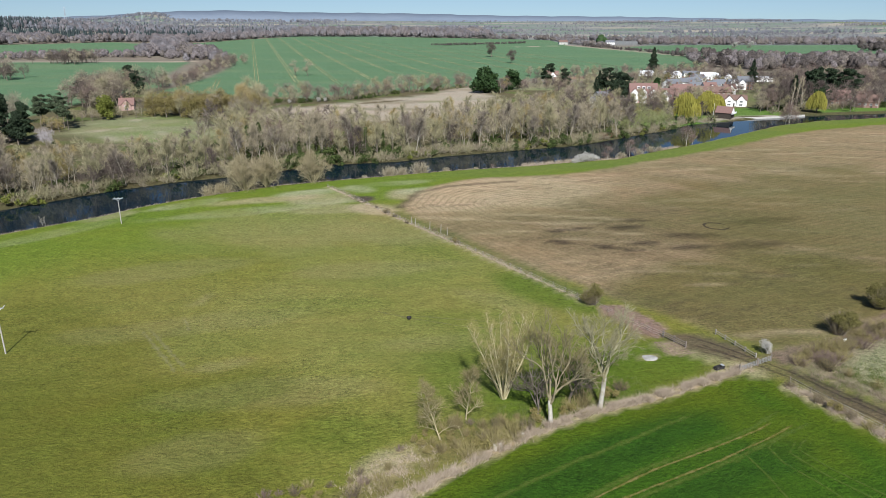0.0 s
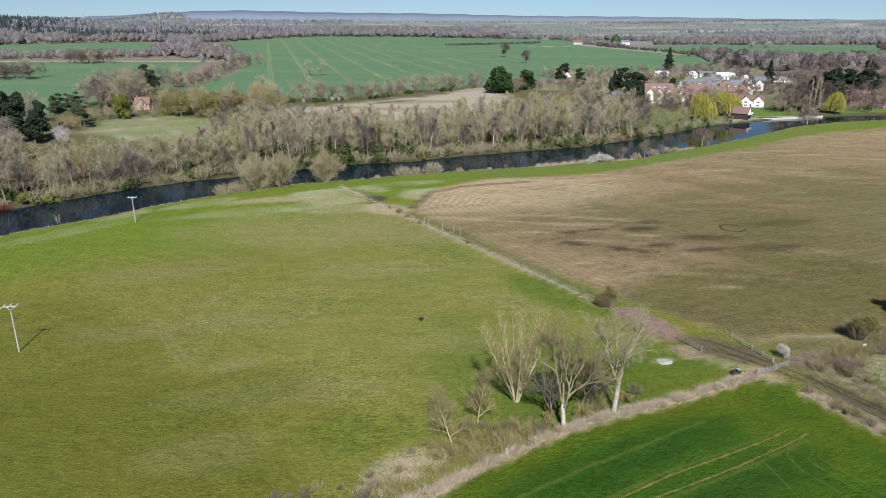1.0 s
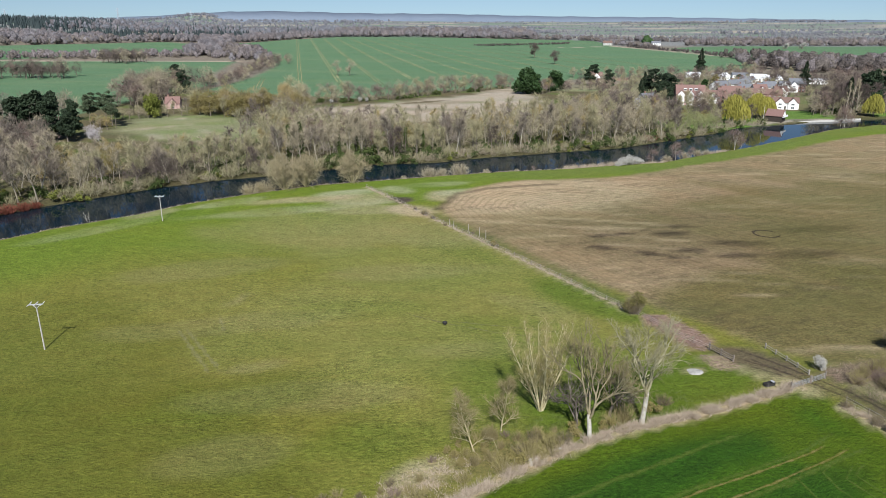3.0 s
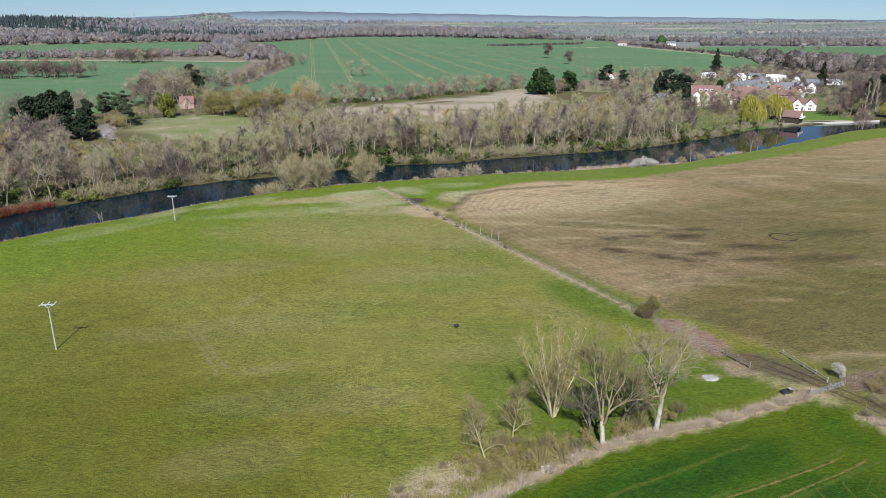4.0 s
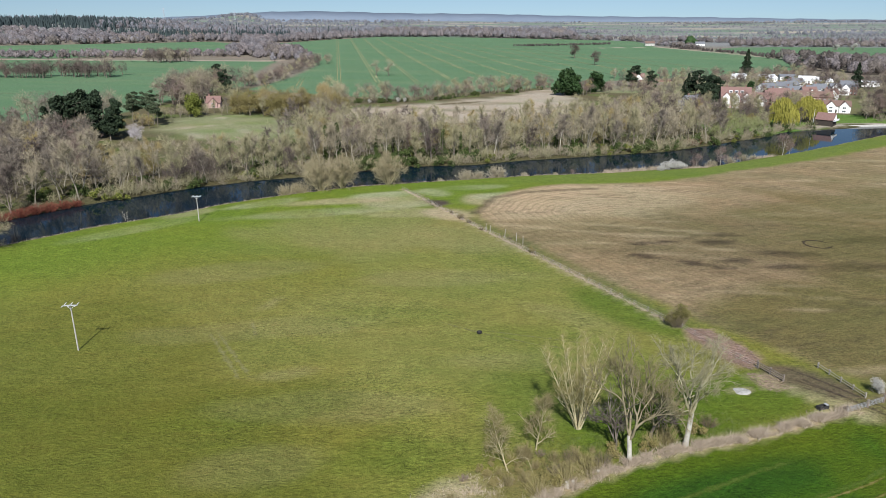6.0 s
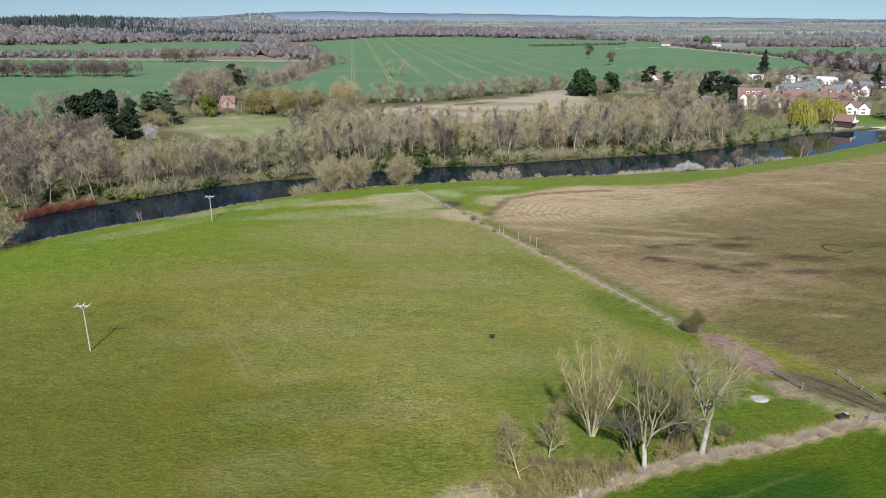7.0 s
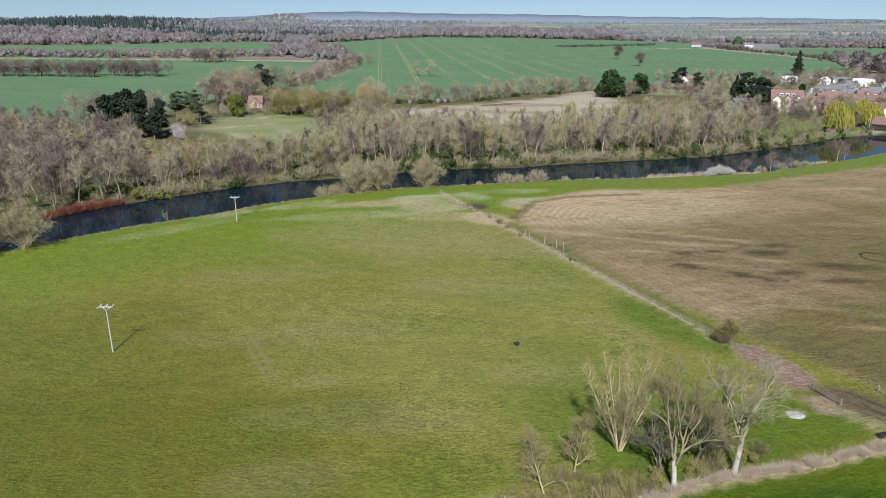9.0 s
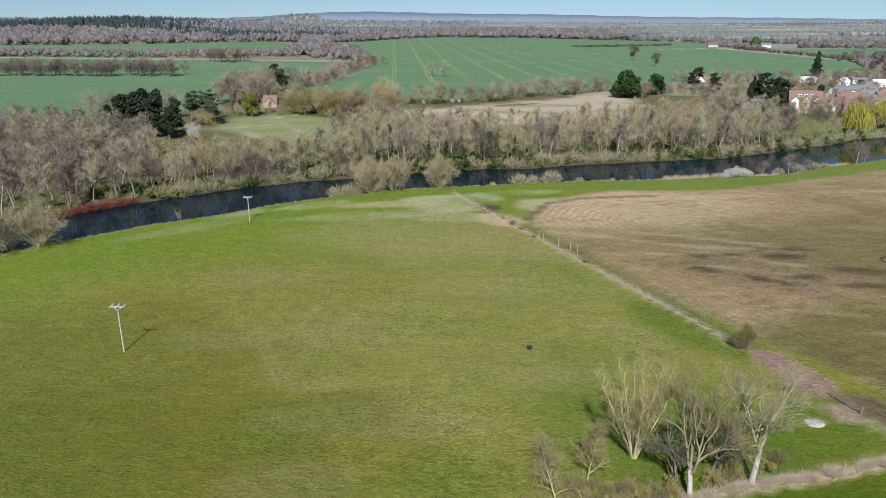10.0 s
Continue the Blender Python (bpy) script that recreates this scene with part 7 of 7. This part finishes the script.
tracks("wheel_tracks", MARKS, 0.8, 0.05, "faint old wheel marks in the pasture", faint, 1.2)
tracks("wheel_tracks", [[(-12, 127), (-3.4, 122.5), (6, 119), (17, 117)], [(-3, 123.5), (9, 121.5), (20, 119.5)]], 0.35, 0.05, "faint trodden path past the feed tub", faint, 1.0)
crop_soil = worn_paint("bare_crop_soil", (0.30, 0.235, 0.085), (0.17, 0.16, 0.032), 0.5, 0.55, 0.8)
crop_worn = worn_paint("thin_crop", (0.125, 0.165, 0.030), (0.075, 0.130, 0.016), 0.5, 0.5, 0.8)
tracks("wheel_tracks", [[(8, 61), (21.4, 69.7), (29.9, 75.0), (38.6, 79.3), (46.7, 83.6), (50.5, 86.2)], [(11, 61.0), (24.4, 69.3), (32.0, 73.2), (39.2, 76.9), (48.8, 82.5), (53, 85.4)]], 0.34, 0.05, "bare wheel tracks through the crop", crop_soil, 0.8)
tracks("wheel_tracks", [[(8, 61.6), (21.0, 70.2), (29.5, 75.6), (38.2, 79.8), (46.3, 84.2), (53, 89.5)], [(11.5, 60.4), (24.8, 68.7), (39.6, 76.3), (49.2, 82.0), (56, 86.0)], [(-6, 60.5), (9.1, 69.8), (19.2, 76.2), (26.8, 80.5), (34.5, 85.2), (40, 88.2)]], 0.75, 0.03, "thin trodden crop beside the wheel tracks", crop_worn, 0.8)
tracks("wheel_tracks", [[(47, 82.2), (44.6, 80.4), (42.8, 78.0), (43.6, 74.2), (44.6, 66)], [(49.5, 82.4), (46.6, 79.6), (47.0, 76.2), (49.6, 72), (53, 65)], [(52, 82.4), (48.9, 78.4), (50.8, 74.4), (54.0, 70), (59, 63.5)], [(54, 83.0), (50.4, 79.2), (52.2, 75.6), (56.5, 69.8), (62, 62)]], 0.34, 0.05, "curving wheel tracks through the crop", crop_worn, 0.8)
worn = worn_paint("worn_wheat", (0.30, 0.31, 0.16), (0.18, 0.24, 0.115), 0.035, 0.9, 0.9)
lines = []
for k in range(14):
    x0 = -182 + 35 * k
    for off in (-1.6, 1.6):
        y0 = 515 if k < 2 else (500 + 18 * k if k < 6 else 620 + 26 * (k - 6))
        y1 = 700 if k == 0 else (1960 if k < 9 else 1600 - 90 * (k - 9))
        lines.append([(x0 + off - 0.25 * (y - 600), y) for y in np.linspace(y0, y1, 8)])
tracks("wheel_tracks", lines[:4], 1.1, 0.12, "pale tramlines running up the green field", worn_paint("bare_tramline", (0.33, 0.31, 0.16), (0.20, 0.25, 0.115), 0.05, 0.9, 0.6), 20)
tracks("wheel_tracks", lines[4:], 1.9, 0.12, "faint tramlines running up the green field", worn, 30)
tracks("wheel_tracks", [[(-212, 565), (-205, 620), (-216, 663), (-226, 720)], [(-900, 520), (-600, 508), (-330, 500)], [(-480, 700), (-380, 690), (-300, 640)], [(-420, 730), (-350, 742), (-300, 735)], [(-140, 640), (-60, 660), (0, 720), (60, 790)], [(-60, 760), (60, 810), (180, 850)], [(-150, 980), (20, 1060), (200, 1100)]], 1.5, 0.12, "pale wheel tracks in the green field", worn, 20)

# ---- fences, gate and poles ----
post_mesh = Shape().tube([(0, 0, -0.3), (0, 0, 0.7), (0, 0, 1.25)], [0.06, 0.055, 0.05], 6).mesh("post", WOOD_DARK)
tall_post = Shape().tube([(0, 0, -0.3), (0.02, 0, 1.1), (0.03, 0, 2.2)], [0.09, 0.08, 0.07], 6).mesh("post", WOOD_GREY)
rail_rng = random.Random(140)


def wire_fence(line, gap, label, wires=3, post=post_mesh, top=1.1):
    ob = thing("wire_fence", line[0][0], line[0][1], 0, 0, 1.0, label, "fence")
    ox, oy = line[0]
    spots = []
    for (ax, ay), (bx, by) in zip(line, line[1:]):
        n = max(1, int(math.hypot(bx - ax, by - ay) / gap))
        spots += [(ax + (bx - ax) * k / n, ay + (by - ay) * k / n) for k in range(n)]
    spots.append(line[-1])
    for x, y in spots:
        part("post", post, ob, m=pose(x - ox, y - oy, height_at(x, y), rail_rng.gauss(0, 3), rail_rng.gauss(0, 3), 0))
    for w in range(wires):
        s = Shape()
        z = top * (w + 1) / wires - 0.1
        s.tube([(x - ox, y - oy, height_at(x, y) + z) for x, y in spots], [0.012] * len(spots), 3, False)
        part("wire", s.mesh("wire", STEEL), ob)


wire_fence(FENCE, 3.2, "grey wire fence along the grass ridge")
wire_fence([(34, 128.5), (39, 119.5), (43, 113.6)], 2.6, "short wire fence beside cut brushwood")
wire_fence([(58, 97), (61, 90.5), (64.5, 83.5), (71, 70)], 3.0, "low wire fence beside the track")
stub = thing("tall_posts", 0, 181, 0, 0, 1.0, "row of tall weathered posts beside the fence", "posts")
for x, y in ((-5, 186.6), (-3.8, 184.8), (0.2, 181.6), (3.2, 178.6), (4.9, 176.0)):
    part("post", tall_post, stub, m=pose(x, y - 181, height_at(x, y), rail_rng.gauss(0, 3), rail_rng.gauss(0, 3), 0))

rails = thing("rail_fence", 43, 114, height_at(43, 114), math.degrees(math.atan2(-7, 4)), 1.0, "short weathered timber rail fence by the track", "fence")
for k in range(3):
    part("post", Shape().box(k * 2.6 - 0.1, -0.1, -0.3, k * 2.6 + 0.1, 0.1, 1.35).mesh("post", WOOD_DARK), rails)
for z in (0.45, 0.8, 1.15):
    part("rail", Shape().box(-0.1, -0.14, z - 0.07, 5.3, -0.10, z + 0.07).mesh("rail", WOOD_DARK), rails)
rails2 = thing("rail_fence", 53, 115, height_at(53, 115), math.degrees(math.atan2(-10.3, 3.5)), 1.0, "grey timber rail fence leading to the gate", "fence")
for k in range(5):
    part("post", Shape().box(k * 2.5 - 0.09, -0.09, -0.3, k * 2.5 + 0.09, 0.09, 1.05).mesh("post", WOOD_GREY), rails2)
for z in (0.45, 0.85):
    part("rail", Shape().box(-0.1, -0.13, z - 0.05, 10.1, -0.09, z + 0.05).mesh("rail", WOOD_GREY), rails2)


GATE_STEEL = plain("weathered_steel", (0.30, 0.30, 0.29), (0.44, 0.43, 0.41), 3.0, 0.6, 0.3, 0.3)


def field_gate(x, y, turn, length):
    ob = thing("field_gate", x, y, height_at(x, y), turn, 1.0, "closed galvanised steel field gate across the track", "gate")
    f = Shape().beam((0.1, 0, 0.2), (0.1, 0, 1.0), 0.04).beam((length - 0.1, 0, 0.2), (length - 0.1, 0, 1.0), 0.04)
    part("gate_frame", f.mesh("gate_frame", GATE_STEEL), ob)
    for k in range(5):
        part("bar", Shape().beam((0.1, 0, 0.2 + 0.2 * k), (length - 0.1, 0, 0.2 + 0.2 * k), 0.04).mesh("bar", GATE_STEEL), ob)
    part("brace", Shape().beam((0.1, 0.03, 0.2), (length / 2, 0.03, 1.0), 0.04).beam((length / 2, 0.03, 1.0), (length - 0.1, 0.03, 0.2), 0.04).mesh("brace", GATE_STEEL), ob)
    for px in (-0.1, length + 0.1):
        part("post", Shape().box(px - 0.09, -0.09, -0.4, px + 0.09, 0.09, 1.35).mesh("post", WOOD_DARK), ob)


field_gate(51.4, 100.6, 29, 4.2)
field_gate(55.4, 102.8, 29, 3.2)


def power_pole(x, y, tall, turn):
    ob = thing("power_pole", x, y, height_at(x, y), turn, 1.0, "pale wooden power pole with a crossarm and insulators", "pole", "poles of the power line")
    part("pole", Shape().tube([(0, 0, -0.5), (0, 0, tall * 0.5), (0, 0, tall)], [0.13, 0.115, 0.095], 8).mesh("pole", plain("bleached_pole", (0.34, 0.31, 0.275), (0.48, 0.45, 0.40), 3.0, bump=0.01)), ob)
    part("crossarm", Shape().box(-1.15, -0.09, tall - 0.35, 1.15, 0.09, tall - 0.17).mesh("crossarm", STEEL), ob)
    part("brace", Shape().beam((-0.6, 0, tall - 0.3), (0, 0, tall - 1.0), 0.07).beam((0.6, 0, tall - 0.3), (0, 0, tall - 1.0), 0.07).mesh("brace", STEEL), ob)
    for k in (-1.05, 0.0, 1.05):
        for d in (-1, 1):
            s = Shape().tube([(k, d * 0.12, tall - 0.2), (k, d * 0.5, tall - 0.15), (k, d * 1.0, tall - 0.12)], [0.07, 0.085, 0.05], 6)
            part("insulator", s.mesh("insulator", CERAMIC), ob)


POLES = [(-56, 20), (-72.3, 108.3), (-86, 187.5)]
run_angle = math.degrees(math.atan2(187.5 - 108.3, -86 + 72.3)) - 90
power_pole(-72.3, 108.3, 8.7, run_angle)
power_pole(-86, 187.5, 7.4, run_angle)
power_pole(-56, 20, 8.7, run_angle)
for k in (-1.05, 0.0, 1.05):
    s = Shape()
    for (ax, ay), (bx, by), za, zb in zip(POLES, POLES[1:], (8.6, 8.6), (8.6, 7.3)):
        pts = [(ax + (bx - ax) * f + k * math.cos(radians(run_angle)), ay + (by - ay) * f + k * math.sin(radians(run_angle)), za + (zb - za) * f - 3.2 * f * (1 - f)) for f in np.linspace(0, 1, 12)]
        s.tube(pts, [0.007] * 12, 3, False)
    tagged(new("power_line", s.mesh("power_line", RUBBER)), "thin overhead power line between poles", "cable")
for x, y in ((-8, 563), (96, 700), (150, 705), (260, 760)):
    ob = thing("power_pole", x, y, height_at(x, y), 10, 1.0, "distant pale pole at the field's edge", "pole", "poles along the far field")
    part("pole", Shape().tube([(0, 0, -0.4), (0, 0, 4.5), (0, 0, 9.5)], [0.22, 0.19, 0.15], 6).mesh("pole", WOOD_GREY), ob)
    part("crossarm", Shape().box(-0.9, -0.08, 9.0, 0.9, 0.08, 9.2).mesh("crossarm", WOOD_GREY), ob)

# ---- small things on the grass ----
trough = thing("rubber_tub", -3.4, 122.2, height_at(-3.4, 122.2), 15, 1.0, "small black feed tub on the pasture", "tub")
ring_shape = Shape()
for k in range(14):
    a = 2 * math.pi * k / 14
    for r, z in ((0.36, 0.0), (0.5, 0.42), (0.44, 0.42), (0.32, 0.08)):
        ring_shape.v.append((math.cos(a) * r, math.sin(a) * r, z))
for k in range(14):
    j = (k + 1) % 14
    for q in range(3):
        ring_shape.f.append((4 * k + q, 4 * j + q, 4 * j + q + 1, 4 * k + q + 1))
ring_shape.f.append(tuple(4 * k + 3 for k in range(14)))
part("bowl", ring_shape.mesh("bowl", RUBBER), trough)
heap = Shape()
for r, z in ((1.35, -0.05), (1.1, 0.10), (0.75, 0.13), (0.4, 0.08)):
    heap.v += [(math.cos(a) * r * (1 + 0.14 * math.sin(3 * a + r)), math.sin(a) * r * 0.95 * (1 + 0.1 * math.cos(2 * a)), z) for a in [2 * math.pi * k / 20 for k in range(20)]]
for q in range(3):
    for k in range(20):
        j = (k + 1) % 20
        heap.f.append((20 * q + k, 20 * q + j, 20 * (q + 1) + j, 20 * (q + 1) + k))
heap.f.append(tuple(60 + k for k in range(20)))
spoil = thing("ash_heap", 38.1, 105.6, height_at(38.1, 105.6), 0, 1.0, "flat round patch of pale ash in the grass", "ash heap")
part("ash", heap.mesh("ash", CHALK, True), spoil)

# ---- rank grass and cut brushwood ----
blades_along([(-14, 62), (-1, 71.0), (8, 78.0), (18, 85.0)], 0.42, 7500, 0.9, 0.06, GRASS_DRY, "rank_grass", "dry rank grass along the crop's edge", 0.6)
blades_along([(18, 85.0), (26, 89.0), (34, 92.0), (44, 97.0), (53, 101.8)], 0.38, 10000, 0.9, 0.06, GRASS_DRY, "rank_grass", "dry rank grass along the crop's edge", 0.6)
blades_along([(57.5, 95.5), (60.5, 89.2), (64.2, 82), (71, 70)], 0.5, 4500, 0.7, 0.045, GRASS_DRY, "rank_grass", "dry grass between crop and track", 0.6)
blades_along([(-9, 72), (-2, 76), (1, 80)], 1.4, 2200, 0.45, 0.05, GRASS_DRY, "rank_grass", "patch of bleached rank grass", 0.5)
blades_along([(63, 105), (72, 109), (84, 116)], 1.6, 3500, 0.5, 0.05, GRASS_ROUGH, "rank_grass", "bleached grass in front of the hedge", 0.45)
blades_along([(66, 98), (76, 97), (84, 100)], 3.2, 6000, 0.5, 0.05, GRASS_LUSH, "rough_grass", "rough tussocky grass beside the track", 0.5)
blades_along([(64, 100), (70, 93), (78, 82)], 1.0, 3000, 0.5, 0.05, GRASS_ROUGH, "rank_grass", "rank grass beside the track", 0.45)
blades_along([(x, y) for x, y in FENCE], 0.35, 3600, 0.45, 0.06, GRASS_DRY, "rank_grass", "pale unmown grass under the fence", 0.45)
blades_along([(3, 84), (12, 87), (22, 91), (34, 96)], 2.0, 6000, 0.45, 0.05, GRASS_LUSH, "rough_grass", "longer grass under the bare trees", 0.5)
brash = Shape()
brash_rng = random.Random(150)
cand = scatter(BRUSH, 0.12, 151, 5200)[0] + scatter(BRUSH_LOW, 0.2, 152, 900)[0]
for x, y in cand:
    a = brash_rng.gauss(radians(-55), 0.7)
    brash.blade(Vector((x, y, height_at(x, y) + 0.05)), Vector((math.cos(a), math.sin(a), brash_rng.uniform(0.0, 0.35))) * brash_rng.uniform(0.5, 1.4), 0.07, brash_rng)
tagged(new("brushwood", brash.mesh("brushwood", plant_paint("cut_brushwood", (0.38, 0.27, 0.215), (0.21, 0.145, 0.115), (0.29, 0.20, 0.16)))), "cut reddish brushwood lying beside the fence", "brushwood", kind="stuff")
for x, y, s in ((-12.6, 198.5, 0.9), (-10.0, 194.6, 0.6), (7.2, 169.4, 0.7), (-6.2, 187.5, 0.5), (1.6, 180.2, 0.5), (-16, 204.5, 0.5)):
    HEDGE_BUSH[2].set(x, y, s)
HEDGE_BUSH[4].set(6.8, 170.0, 0.9)

# stumps, trough, sign and a dead sapling
scrub_rng = random.Random(160)
scrub_spots, _ = scatter([(-4, 76.5), (2, 79), (9, 81.6), (15, 85.6), (13, 88.0), (7, 86.0), (1, 84.6), (-3, 81)], 1.9, 161, 500)
for x, y in scrub_spots:
    HEDGE_BUSH[scrub_rng.choices(range(5), (2, 5, 1, 1, 4))[0]].set(x, y, scrub_rng.uniform(0.45, 0.95), scrub_rng.uniform(0, 360))
for x, y in scatter([(-20, 66), (-6, 73), (-3, 76), (-8, 75), (-20, 70)], 1.7, 162, 200)[0]:
    HEDGE_BUSH[scrub_rng.choices(range(5), (2, 3, 2, 1, 1))[0]].set(x, y, scrub_rng.uniform(0.35, 0.7), scrub_rng.uniform(0, 360))
for x, y in scatter([(60.5, 103), (64, 106), (72, 110), (86, 117.5), (94, 123), (95, 120), (80, 111), (66, 102)], 1.2, 163, 600)[0]:
    HEDGE_BUSH[scrub_rng.choices(range(4), (1, 2, 1, 7))[0]].set(x, y, scrub_rng.uniform(0.7, 1.2), scrub_rng.uniform(0, 360))
for x, y in scatter([(56.5, 97), (58, 97), (66, 83), (70, 76), (68.5, 76), (63, 84)], 1.3, 164, 200)[0]:
    HEDGE_BUSH[scrub_rng.choices(range(5), (1, 2, 3, 2, 1))[0]].set(x, y, scrub_rng.uniform(0.3, 0.65), scrub_rng.uniform(0, 360))
for x, y, s in ((9.6, 79.4, 1.0), (10.4, 79.9, 0.8), (13.6, 82.4, 0.8)):
    stump = thing("tree_stump", x, y, height_at(x, y), x * 50, s, "pale cut tree stump in rank grass", "stump", "stumps beside the crop")
    part("bole", Shape().tube([(0, 0, -0.1), (0.05, 0, 0.4), (0.1, 0.04, 0.8)], [0.36, 0.28, 0.24], 7).mesh("bole", BARK_PALE), stump)
    part("root", Shape().tube([(0.2, 0, 0.15), (0.5, 0.1, 0.05), (0.75, 0.15, -0.05)], [0.14, 0.1, 0.05], 5).mesh("root", BARK_PALE), stump)
trough2 = thing("water_trough", 48.4, 101.6, height_at(48.4, 101.6), 25, 1.0, "dark metal water trough beside the hedge", "trough")
tank = Shape().box(-0.9, -0.35, 0, 0.9, 0.35, 0.12)
for a in (-0.33, 0.33):
    tank.box(-0.9, a - 0.03, 0.12, 0.9, a + 0.03, 0.55)
for a in (-0.87, 0.87):
    tank.box(a - 0.03, -0.3, 0.12, a + 0.03, 0.3, 0.55)
part("tank", tank.mesh("tank", RUBBER), trough2)
part("float_cover", Shape().box(0.45, -0.3, 0.55, 0.84, 0.3, 0.66).mesh("float_cover", STEEL), trough2, "galvanised cover")
sign = thing("sign_board", 74.2, 110.6, height_at(74.2, 110.6), 10, 1.0, "small white sign board on a post", "sign")
part("post", Shape().box(-0.05, -0.05, -0.3, 0.05, 0.05, 1.1).mesh("post", WOOD_DARK), sign)
part("board", Shape().box(-0.32, -0.09, 0.7, 0.32, -0.06, 1.25).mesh("board", PAINT_WHITE), sign)
sapling = thing("dead_sapling", -108.5, 189.2, height_at(-108.5, 189.2), 0, 1.0, "leafless pale sapling at the water's edge", "sapling")
wood, spray = bare_tree(77, 4.6, 1.1, 0.06, stems=2, limbs=7, boughs=2, twigs=3, twig=0.5, fine=0.03, first=0.3, fan=0.2)
part("stem", wood.mesh("stem", BARK_PALE), sapling)
part("twig_spray", spray.mesh("twig_spray", TWIG_PALE), sapling)
